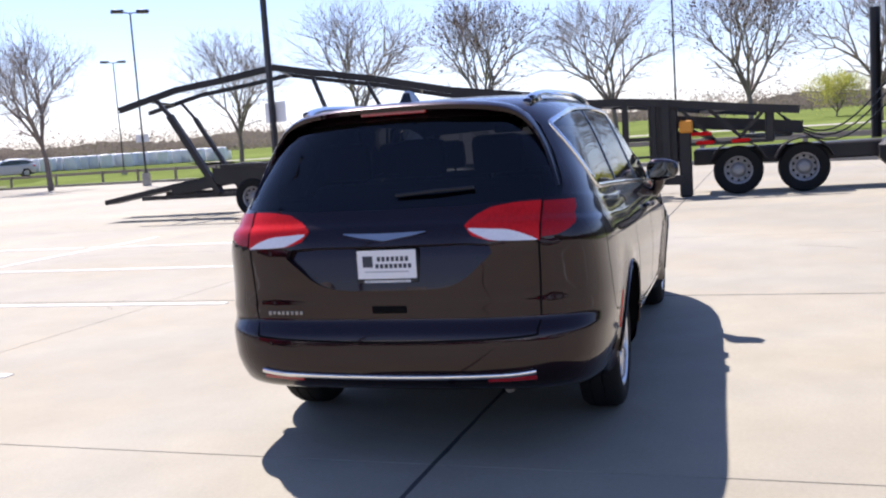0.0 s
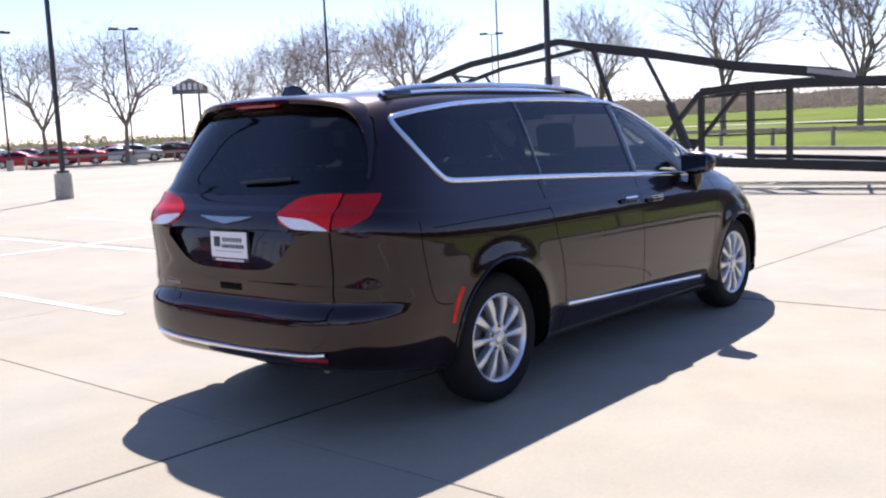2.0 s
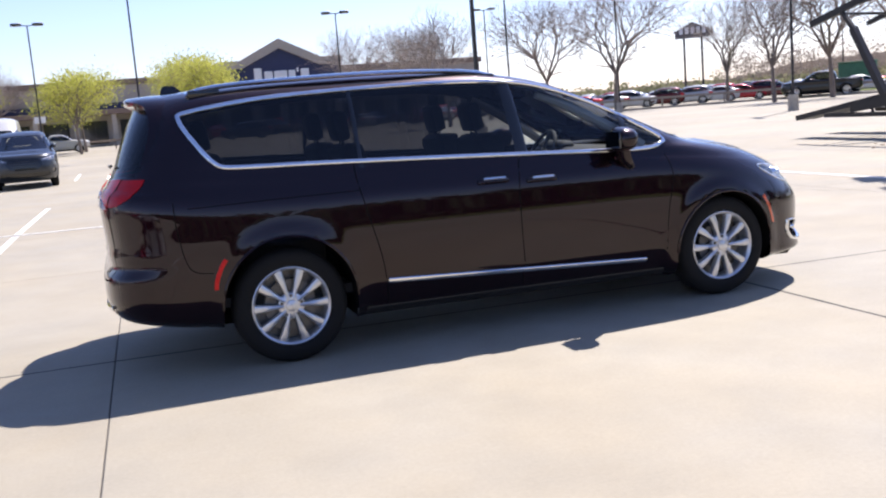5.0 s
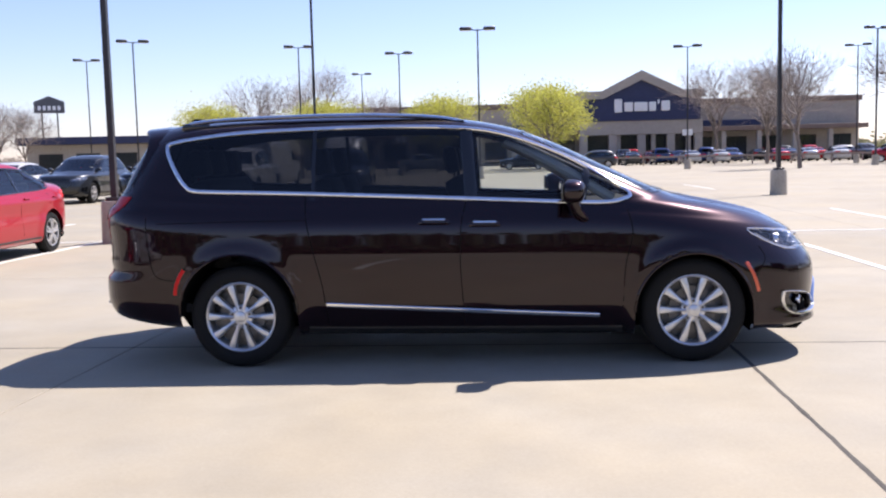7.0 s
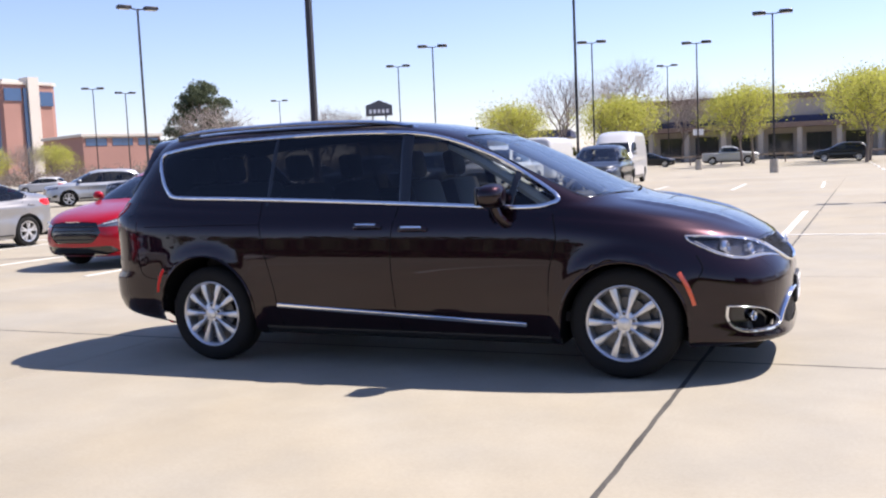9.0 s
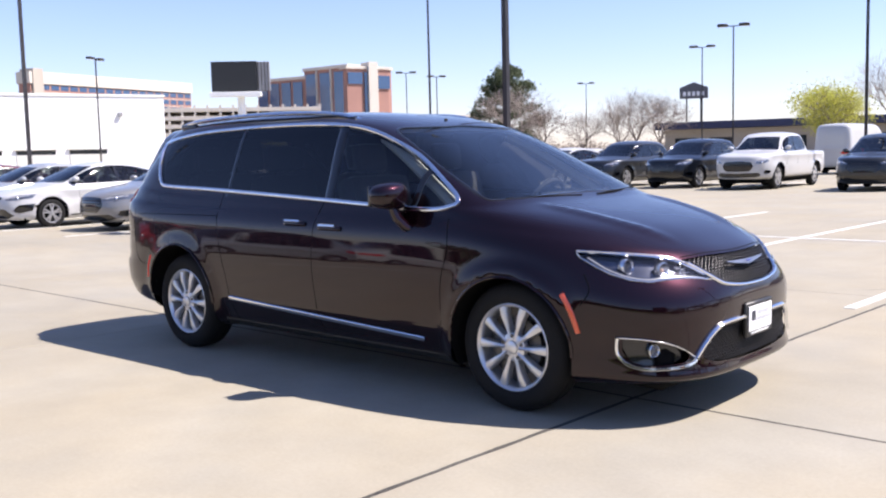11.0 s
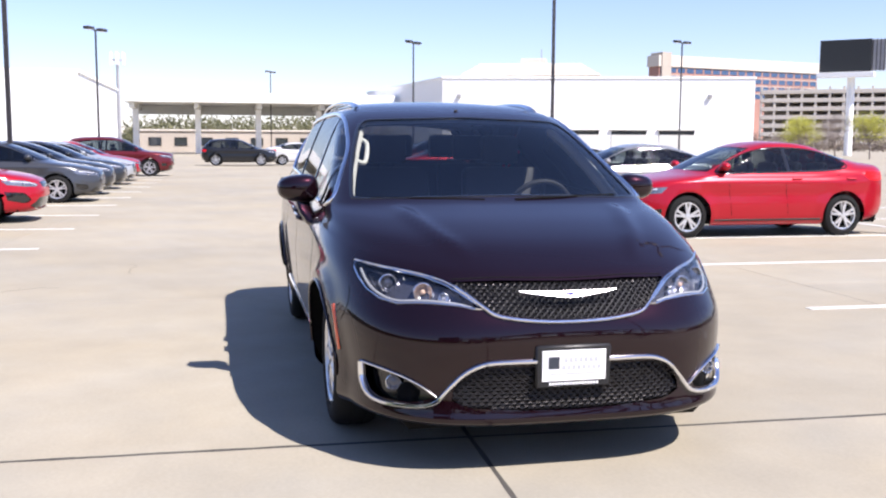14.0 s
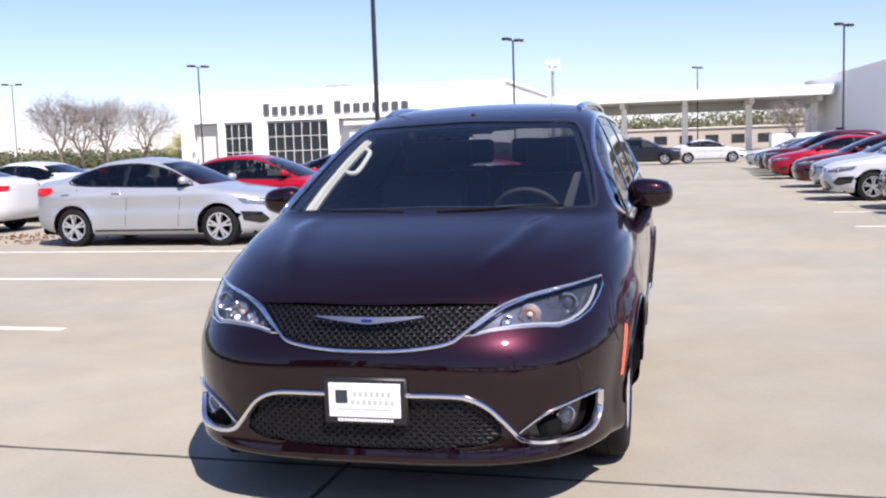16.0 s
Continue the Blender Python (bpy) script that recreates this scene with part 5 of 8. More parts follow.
def car_rows(kind):
    """Contours of a kind of car; its half length, axles, tyre radius and window outline."""
    if kind == "sedan":
        rows = [(0.19, 0.19, 0.26, 2.12, -2.12, 0.80, 1.0, -1.2, 3.2, 3.4), (0.25, 0.24, 0.30, 2.24, -2.24, 0.865, 1.0, -1.2, 3.4, 3.5), (0.42, 0.40, 0.45, 2.30, -2.31, 0.890, 1.0, -1.2, 3.4, 3.6),
                (0.60, 0.55, 0.62, 2.31, -2.32, 0.900, 1.0, -1.2, 3.2, 3.5), (0.76, 0.68, 0.88, 2.28, -2.31, 0.898, 1.0, -1.2, 3.0, 3.4), (0.86, 0.76, 1.03, 2.20, -2.29, 0.880, 1.0, -1.2, 2.9, 3.3),
                (0.905, 0.84, 1.10, 1.98, -2.20, 0.862, 0.95, -1.2, 2.8, 3.2), (0.935, 0.92, 1.125, 1.55, -2.06, 0.848, 0.80, -1.15, 2.7, 3.0), (0.965, 0.98, 1.145, 1.18, -1.92, 0.830, 0.60, -1.05, 2.6, 2.8),
                (1.09, 1.10, 1.20, 0.90, -1.66, 0.775, 0.38, -0.92, 2.6, 2.8), (1.245, 1.25, 1.29, 0.56, -1.34, 0.705, 0.06, -0.68, 2.6, 2.8), (1.36, 1.36, 1.38, 0.26, -1.06, 0.645, -0.15, -0.52, 2.6, 2.8),
                (1.43, 1.425, 1.425, 0.02, -0.80, 0.54, -0.26, -0.43, 2.6, 2.6), (1.462, 1.457, 1.452, -0.18, -0.52, 0.27, -0.31, -0.41, 2.4, 2.4), (1.470, 1.468, 1.466, -0.32, -0.42, 0.01, -0.35, -0.40, 2.2, 2.2)]
        win = [(0.86, 0.985), (0.58, 1.155), (0.26, 1.285), (-0.06, 1.352), (-0.45, 1.358), (-0.88, 1.318), (-1.22, 1.225), (-1.44, 1.11), (-1.28, 1.03), (-0.4, 0.995), (0.4, 0.975)]
        return rows, 2.31, 1.35, 0.325, win, (0.995, 1.375), (1.175, 1.37), 0.10, -0.85
    if kind == "suv":
        rows = [(0.24, 0.22, 0.32, 2.10, -2.12, 0.82, 1.0, -1.3, 3.2, 3.6), (0.30, 0.28, 0.38, 2.24, -2.22, 0.88, 1.0, -1.3, 3.4, 3.7), (0.50, 0.48, 0.55, 2.32, -2.31, 0.910, 1.0, -1.3, 3.4, 3.8),
                (0.70, 0.66, 0.72, 2.32, -2.32, 0.920, 1.0, -1.3, 3.3, 3.8), (0.88, 0.84, 0.92, 2.29, -2.30, 0.915, 1.0, -1.3, 3.1, 3.7), (0.97, 0.94, 1.05, 2.22, -2.28, 0.895, 1.0, -1.3, 3.0, 3.6),
                (1.00, 0.99, 1.09, 2.05, -2.25, 0.880, 0.95, -1.3, 2.9, 3.6), (1.02, 1.03, 1.11, 1.70, -2.23, 0.868, 0.85, -1.3, 2.8, 3.6), (1.05, 1.07, 1.13, 1.28, -2.21, 0.850, 0.70, -1.3, 2.7, 3.5),
                (1.18, 1.18, 1.22, 1.00, -2.12, 0.800, 0.45, -1.3, 2.6, 3.4), (1.35, 1.35, 1.37, 0.66, -1.98, 0.740, 0.12, -1.2, 2.6, 3.3), (1.50, 1.50, 1.50, 0.36, -1.84, 0.685, -0.10, -1.1, 2.6, 3.2),
                (1.60, 1.59, 1.57, 0.10, -1.72, 0.59, -0.30, -1.0, 2.6, 3.0), (1.645, 1.64, 1.62, -0.15, -1.50, 0.32, -0.45, -0.9, 2.4, 2.8), (1.655, 1.65, 1.63, -0.35, -1.3, 0.01, -0.5, -0.8, 2.2, 2.4)]
        win = [(0.98, 1.07), (0.68, 1.26), (0.36, 1.42), (0.02, 1.50), (-0.7, 1.51), (-1.30, 1.47), (-1.75, 1.36), (-1.88, 1.22), (-1.70, 1.14), (-0.5, 1.08), (0.4, 1.06)]
        return rows, 2.32, 1.38, 0.36, win, (1.09, 1.52), (1.16, 1.50), 0.1, -1.6
    if kind == "pickup":
        rows = [(0.34, 0.32, 0.44, 2.50, -2.55, 0.82, 1.2, -2.2, 3.4, 5.0), (0.40, 0.38, 0.50, 2.62, -2.62, 0.90, 1.2, -2.2, 3.6, 5.0), (0.60, 0.58, 0.64, 2.68, -2.68, 0.935, 1.2, -2.2, 3.6, 5.0),
                (0.82, 0.78, 0.84, 2.69, -2.68, 0.945, 1.2, -2.2, 3.6, 5.0), (1.00, 0.96, 1.02, 2.66, -2.68, 0.940, 1.2, -2.2, 3.4, 5.0), (1.08, 1.05, 1.12, 2.58, -2.66, 0.925, 1.2, -2.2, 3.2, 5.0),
                (1.11, 1.10, 1.14, 2.40, -2.60, 0.905, 1.1, -2.0, 3.0, 4.5), (1.13, 1.15, 1.15, 1.95, -1.9, 0.885, 1.0, -1.6, 2.9, 4.0), (1.15, 1.18, 1.16, 1.42, -1.12, 0.87, 0.9, -0.95, 2.8, 4.0),
                (1.27, 1.28, 1.27, 1.18, -1.04, 0.83, 0.75, -0.85, 2.7, 4.0), (1.45, 1.45, 1.45, 0.90, -0.98, 0.775, 0.5, -0.8, 2.6, 3.8), (1.61, 1.61, 1.60, 0.62, -0.90, 0.72, 0.3, -0.7, 2.6, 3.6),
                (1.72, 1.71, 1.70, 0.38, -0.80, 0.62, 0.15, -0.6, 2.6, 3.2), (1.77, 1.76, 1.76, 0.15, -0.60, 0.33, 0.0, -0.45, 2.4, 2.8), (1.78, 1.775, 1.77, 0.0, -0.45, 0.01, -0.05, -0.4, 2.2, 2.4)]
        win = [(1.08, 1.20), (0.85, 1.38), (0.55, 1.56), (0.25, 1.62), (-0.55, 1.62), (-0.74, 1.52), (-0.80, 1.24), (-0.3, 1.19), (0.5, 1.18)]
        return rows, 2.69, 1.66, 0.39, win, (1.21, 1.63), (1.25, 1.60), 0.4, -0.6
    rows = [(0.24, 0.22, 0.34, 2.60, -2.75, 0.86, 1.6, -2.4, 3.2, 5.0), (0.30, 0.28, 0.40, 2.75, -2.85, 0.94, 1.6, -2.4, 3.4, 5.0), (0.60, 0.56, 0.62, 2.84, -2.90, 0.98, 1.6, -2.4, 3.4, 5.0),
            (0.90, 0.86, 0.92, 2.82, -2.90, 0.99, 1.6, -2.4, 3.2, 5.0), (1.15, 1.06, 1.15, 2.72, -2.90, 0.985, 1.5, -2.4, 3.0, 5.0), (1.30, 1.18, 1.30, 2.52, -2.90, 0.975, 1.4, -2.4, 2.9, 5.0),
            (1.36, 1.30, 1.36, 2.20, -2.89, 0.97, 1.3, -2.4, 2.8, 5.0), (1.50, 1.46, 1.50, 1.95, -2.88, 0.96, 1.2, -2.4, 2.7, 5.0), (1.80, 1.78, 1.80, 1.62, -2.87, 0.93, 0.9, -2.4, 2.7, 5.0),
            (2.10, 2.08, 2.10, 1.25, -2.85, 0.90, 0.6, -2.4, 2.7, 5.0), (2.36, 2.34, 2.36, 0.90, -2.80, 0.86, 0.3, -2.3, 2.7, 4.5), (2.48, 2.46, 2.48, 0.6, -2.7, 0.72, 0.0, -2.2, 2.6, 4.0),
            (2.53, 2.52, 2.53, 0.3, -2.5, 0.40, -0.2, -2.0, 2.4, 3.5), (2.54, 2.535, 2.54, 0.1, -2.3, 0.01, -0.3, -1.9, 2.2, 3.0)]
    win = [(1.60, 1.42), (1.40, 1.70), (1.15, 1.92), (0.75, 1.96), (0.55, 1.90), (0.55, 1.44), (1.0, 1.40)]
    return rows, 2.84, 1.75, 0.36, win, (1.46, 1.98), (1.50, 1.9), 0.8, -2.6


def build_car(kind, far=False):
    """One car of a kind, with its parts, nose towards +x; coarser for those far off."""
    slim = kind == "compact"
    kind = "sedan" if slim else kind
    rows, half, axle, tyre, win, shield_z, back_z, shield_x, back_x = car_rows(kind)
    sh = Shell(rows, 2, nf=11, ns=18, nr=11, bow=0.008) if far else Shell(rows, 3, nf=24, ns=34, nr=22, bow=0.008)
    turn = 14 if far else 32
    r_arch = tyre + 0.055
    CX, CY, CZ = sh.P[..., 0], sh.P[..., 1], sh.P[..., 2]
    bump = lambda v, mid, wide: np.exp(-((v - mid) / wide) ** 2)
    for sx in (-1, 1):
        far = np.hypot(CX - sx * axle, CZ - tyre)
        sh.P[..., 1] += np.sign(CY) * 0.022 * bump(far, r_arch + 0.02, 0.07) * (np.abs(CY) > 0.5) * (CZ < 0.95)
    belt = min(q[1] for q in win)
    sh.P[..., 1] += np.sign(CY) * (0.016 * bump(CZ, belt - 0.13, 0.035) - 0.022 * bump(CZ, belt - 0.32, 0.09)) * (np.abs(CY) > 0.5) * np.clip((half - 0.4 - np.abs(CX)) / 0.3, 0, 1)
    for sx in (-1, 1):
        ring = [(sx * axle + math.cos(a) * r_arch, tyre + math.sin(a) * r_arch) for a in np.linspace(0, math.pi, 19)]
        sh.cut("arch", [(sx * axle + r_arch, 0)] + ring + [(sx * axle - r_arch, 0)], (0, 2), lambda C, N: (np.abs(C[..., 1]) > 0.5) & (np.abs(C[..., 0]) < half - 0.12))
    sh.cut("side", win, (0, 2), lambda C, N: (np.abs(N[..., 1]) > 0.4) & (np.abs(C[..., 1]) > 0.4))
    z0, z1 = shield_z
    w0, w1 = (0.70, 0.53) if kind != "van" else (0.84, 0.72)
    sh.cut("windshield", [(w0, z0), (0, z0 + 0.02), (-w0, z0), (-w1, z1 - 0.02), (0, z1), (w1, z1 - 0.02)], (1, 2), lambda C, N: (N[..., 0] > 0.2) & (C[..., 0] > shield_x))
    z0, z1 = back_z
    if kind != "van":
        sh.cut("back", [(w0, z0), (0, z0 - 0.02), (-w0, z0), (-w1, z1 - 0.02), (0, z1), (w1, z1 - 0.02)], (1, 2), lambda C, N: (N[..., 0] < -0.2) & (C[..., 0] < back_x + 0.4))
    hz = {"sedan": 0.70, "suv": 0.84, "pickup": 0.86, "van": 0.95}[kind]
    tz = {"sedan": 0.92, "suv": 0.92, "pickup": 0.95, "van": 1.05}[kind]
    front = lambda C, N: (N[..., 0] > 0.15) & (C[..., 0] > half - 0.75)
    rear = lambda C, N: (N[..., 0] < -0.15) & (C[..., 0] < -half + 0.6)
    for s in (1, -1):
        sh.cut("headlamp", [(s * 0.84, hz + 0.07), (s * 0.66, hz + 0.05), (s * 0.47, hz - 0.02), (s * 0.50, hz - 0.06), (s * 0.70, hz - 0.06), (s * 0.83, hz - 0.02)], (1, 2), front)
        sh.cut("tail", [(s * 0.86, tz + 0.08), (s * 0.45, tz + 0.06), (s * 0.50, tz - 0.05), (s * 0.86, tz - 0.06)], (1, 2), rear)
    if slim:
        sh.cut("grille", [(0.38, hz + 0.010), (0.2, hz + 0.032), (-0.2, hz + 0.032), (-0.38, hz + 0.010), (-0.34, hz - 0.07), (-0.2, hz - 0.085), (0.2, hz - 0.085), (0.34, hz - 0.07)], (1, 2), front)
    else:
        sh.cut("grille", [(0.42, hz - 0.0), (0.20, hz + 0.02), (-0.20, hz + 0.02), (-0.42, hz - 0.0), (-0.50, hz - 0.16), (-0.35, hz - 0.30), (0.35, hz - 0.30), (0.50, hz - 0.16)], (1, 2), front)
    iz = {"sedan": 0.29, "suv": 0.40, "pickup": 0.46, "van": 0.5}[kind]
    sh.cut("intake", [(0.50, iz + 0.16), (0, iz + 0.17), (-0.50, iz + 0.16), (-0.66, iz + 0.01), (-0.5, iz - 0.05), (0.5, iz - 0.05), (0.66, iz + 0.01)] if slim else [(0.62, iz + 0.07), (0, iz + 0.05), (-0.62, iz + 0.07), (-0.70, iz - 0.02), (-0.5, iz - 0.07), (0.5, iz - 0.07), (0.70, iz - 0.02)], (1, 2), front)
    for s in (1, -1):
        sh.cut("fog_bay", [(s * 0.87, iz + 0.27), (s * 0.74, iz + 0.25), (s * 0.64, iz + 0.10), (s * 0.74, iz + 0.06), (s * 0.86, iz + 0.12)] if slim else [(s * 0.86, iz + 0.16), (s * 0.76, iz + 0.14), (s * 0.72, iz + 0.03), (s * 0.80, iz + 0.02), (s * 0.86, iz + 0.06)], (1, 2), front)
    root = empty("car")
    for s in (1, -1):
        bay = part("fog_bay", sh.mesh(["fog_bay"], -0.02, lambda C: C[..., 1] * s > 0), M["gloss_black"], root, "black fog lamp bay")
    part("lower_intake", sh.mesh(["intake"], -0.02), M["gloss_black"], root, "black lower intake")
    part("body", sh.mesh(["body"]), M["car_red"], root)
    part("windshield", sh.mesh(["windshield"], -0.004), M["car_glass"], root, "clear windshield")
    if kind != "van":
        part("back_window", sh.mesh(["back"], -0.004), M["car_glass"], root, "tinted back window")
    for s in (1, -1):
        near = lambda C: C[..., 1] * s > 0
        part("side_window", sh.mesh(["side"], -0.005, near), M["car_glass"], root, "tinted side windows")
        bm = sh.mesh(["headlamp"], 0.002, near)
        part("headlamp", bm, M["car_lamp"], root, "clear headlamp")
        part("tail_lamp", sh.mesh(["tail"], 0.003, near), M["red_lens"], root, "red tail lamp")
        on_side = lambda C, N: (np.abs(N[..., 1]) > 0.3) & (C[..., 1] * s > 0.4)
        loop = smooth_curve(win, 3, True)
        p, n = sh.on(loop, (0, 2), on_side, 0.0)
        bm = bmesh.new()
        ribbon(bm, p, n, 0.028, 0.006, True)
        part("window_seal", bm, M["gloss_black"], root, "black window seal")
        mid = sum(q[0] for q in win) / len(win) - 0.05
        z_hi = max(q[1] for q in win) - 0.01
        z_lo = min(q[1] for q in win) + 0.01
        p, n = sh.on([(mid + 0.04 * k / 4, z_lo + (z_hi - z_lo) * k / 4) for k in range(5)], (0, 2), on_side, -0.002)
        bm = bmesh.new()
        ribbon(bm, p, n, 0.075, 0.006)
        part("window_pillar", bm, M["gloss_black"], root, "black door pillar")
        for gx in (mid + 0.02, mid + 1.0, mid - 0.95):
            p, n = sh.on([(gx + 0.02 * k, 0.34 + (z_lo - 0.36) * k / 4) for k in range(5)], (0, 2), on_side, 0.0)
            bm = bmesh.new()
            ribbon(bm, p, n, 0.010, 0.001)
            part("door_gap", bm, M["under"], root)
        (q,), _ = sh.on([(win[0][0] - 0.12, z_lo + 0.06)], (0, 2), on_side, 0.0)
        bm = bmesh.new()
        bmesh.ops.create_uvsphere(bm, u_segments=14, v_segments=8, radius=1)
        for v in bm.verts:
            v.co = Vector((q.x + v.co.x * 0.08, q.y + s * (0.11 + v.co.y * s * 0.10), q.z + 0.03 + v.co.z * 0.065))
        rod(bm, (q.x + 0.03, q.y - s * 0.02, q.z - 0.02), (q.x, q.y + s * 0.10, q.z + 0.0), 0.025)
        part("door_mirror", bm, M["car_red"], root)
        p, n = sh.on([(-axle + tyre + 0.10 + (2 * axle - 2 * tyre - 0.20) * k / 8, 0.27 if kind == "sedan" else 0.36) for k in range(9)], (0, 2), on_side, 0.0)
        bm = bmesh.new()
        ribbon(bm, p, n, 0.03 if kind == "sedan" else 0.07, 0.008)
        part("sill_cover", bm, M["plastic"], root, "black sill cover")
        p, n = sh.on([(s * 0.80, hz + 0.040), (s * 0.70, hz + 0.020), (s * 0.60, hz + 0.002), (s * 0.52, hz - 0.022)], (1, 2), front, 0.006)
        bm = bmesh.new()
        ribbon(bm, p, n, 0.011, 0.003)
        part("lamp_strip", bm, M["clear_lens"], root, "bright lamp strip")
        (q,), _ = sh.on([(s * 0.70, hz - 0.015)], (1, 2), front, 0.002)
        bm = bmesh.new()
        lathe(bm, [(0.034, -0.01), (0.034, 0.006), (0.026, 0.008), (0.002, 0.004)], 16, "X", q)
        bmesh.ops.recalc_face_normals(bm, faces=bm.faces[:])
        part("lamp_projector", bm, M["reflector"], root, "round projector")
        for hx in (mid - 0.02, mid - 0.98):
            p, n = sh.on([(hx - 0.18 + 0.16 * k / 3, z_lo - 0.10) for k in range(4)], (0, 2), on_side, 0.015)
            bm = bmesh.new()
            tube(bm, p, 0.014, 6)
            part("door_handle", bm, M["car_red"], root)
    g = part("grille", sh.mesh(["grille"], -0.012), M["gloss_black"], root, "black grille")
    for k in range(1 if slim else 4):
        p, n = sh.on([(y, hz - (0.03 if slim else 0.05) - 0.065 * k) for y in np.linspace(-0.32 if slim else -0.40, 0.32 if slim else 0.40, 9)], (1, 2), front, -0.004)
        bm = bmesh.new()
        tube(bm, p, 0.008, 6)
        part("grille_bar", bm, M["grille_dark"] if slim or k else M["grille"], g)
    bm = bmesh.new()
    box(bm, (-half + 0.25, -0.76, 0.20), (half - 0.35, 0.76, 0.34), 0.04)
    part("underbody", bm, M["under"], root, "black underbody")
    bm = bmesh.new()
    lo = {"sedan": 0.55, "suv": 0.62, "pickup": 0.70, "van": 0.7}[kind]
    x_end = -1.3 if kind in ("sedan", "suv") else -0.7 if kind == "pickup" else 0.2
    x_dash = {"sedan": 0.75, "suv": 0.9, "pickup": 1.05, "van": 1.5}[kind]
    z_belt = min(q[1] for q in win)
    box(bm, (x_end, -0.72, 0.34), (x_dash + 0.35, 0.72, lo - 0.05), 0.03)
    box(bm, (x_dash, -0.70, lo - 0.1), (x_dash + 0.35, 0.70, z_belt - 0.03), 0.06)
    part("cabin_tub", bm, M["cabin"], root, "dark cabin floor and dashboard")
    seats = [(x_dash - 0.95, 0.36), (x_dash - 0.95, -0.36)] + ([(x_dash - 1.85, 0.36), (x_dash - 1.85, -0.36)] if kind in ("sedan", "suv", "pickup") else [])
    for sx, sy in seats:
        bm = bmesh.new()
        box(bm, (sx, sy - 0.24, lo - 0.1), (sx + 0.48, sy + 0.24, lo + 0.08), 0.05)
        box(bm, (sx - 0.16, sy - 0.23, lo), (sx + 0.0, sy + 0.23, lo + 0.58), 0.05)
        box(bm, (sx - 0.17, sy - 0.12, lo + 0.58), (sx - 0.08, sy + 0.12, lo + 0.74), 0.04)
        part("car_seat", bm, M["seat"], root, "dark seat with headrest")
    if kind == "pickup":
        bm = bmesh.new()
        box(bm, (-2.55, -0.78, 1.10), (-1.0, 0.78, 1.165), 0.02)
        part("bed_cover", bm, M["plastic"], root, "black bed cover")
    for sx in (-1, 1):
        for s in (-1, 1):
            hub = empty("wheel")
            hub.parent = root
            hub.location = (sx * axle, s * (0.885 if kind != "van" else 0.95), tyre)
            hub.rotation_euler = (0, 0, 0 if s < 0 else math.pi)
            bm = bmesh.new()
            rim = tyre * 0.68
            lathe(bm, [(rim, 0.01), (rim + 0.3 * (tyre - rim), -0.004), (tyre - 0.015, 0.012), (tyre, 0.04), (tyre, 0.17), (tyre - 0.02, 0.20), (rim, 0.21)], turn)
            bmesh.ops.recalc_face_normals(bm, faces=bm.faces[:])
            part("tyre", bm, M["tyre"], hub, "black tyre")
            bm = bmesh.new()
            lathe(bm, [(rim - 0.03, 0.07), (rim - 0.02, 0.012), (rim, 0.008), (rim + 0.004, 0.02)], turn)
            for k in range(5):
                for d in (-0.13, 0.13):
                    a = 2 * math.pi * k / 5 + d + math.pi / 2
                    beam(bm, (0.04 * math.cos(a), 0.02, 0.04 * math.sin(a)), ((rim - 0.01) * math.cos(a + d * 0.4), 0.018, (rim - 0.01) * math.sin(a + d * 0.4)), 0.034, 0.03, (0, 1, 0))
            lathe(bm, [(0.055, 0.05), (0.05, 0.0), (0.002, -0.004)], 16)
            bmesh.ops.recalc_face_normals(bm, faces=bm.faces[:])
            part("rim", bm, M["alloy"], hub, "silver alloy rim")
            bm = bmesh.new()
            lathe(bm, [(rim - 0.02, 0.08), (0.01, 0.08)], 24)
            part("brake_drum", bm, M["under"], hub)
    return root


PROTO = {(k, far): build_car(k, far) for k in ("sedan", "compact", "suv", "pickup", "van") for far in (False, True)}
KIND_WORD = {"sedan": "sedan", "compact": "sedan", "suv": "sport utility car", "pickup": "pickup truck", "van": "cargo van"}
painted = {}


def park(kind, color, x, y, heading, scale=(1, 1, 1), label="", category="", group="", far=False):
    """A parked car in its own colour; heading is where the nose points, in degrees."""
    ob = copy_thing(PROTO[kind, far], pose(x, y, 0, 0, 0, heading) @ Matrix.Diagonal((*scale, 1)))
    ob.scale = scale
    ob.name = KIND_WORD[kind].replace(" ", "_")
    if far:
        for c in list(ob.children_recursive):
            if c.name.split(".")[0] in ("door_gap", "door_handle", "grille_bar", "car_seat", "brake_drum", "window_pillar", "window_seal", "cabin_tub", "sill_cover", "lamp_strip", "lamp_projector", "fog_bay"):
                bpy.data.objects.remove(c)
    for c in ob.children:
        if c.data is not None and c.data.materials and c.data.materials[0] == M["car_red"]:
            key = (c.data.name, color)
            if key not in painted:
                painted[key] = c.data.copy()
                painted[key].materials[0] = M["car_" + color]
            c.data = painted[key]
    return tagged(ob, label or "%s %s parked on the concrete lot" % (color, KIND_WORD[kind]), category or ("car" if kind in ("sedan", "compact", "suv") else KIND_WORD[kind].split()[-1]), group)


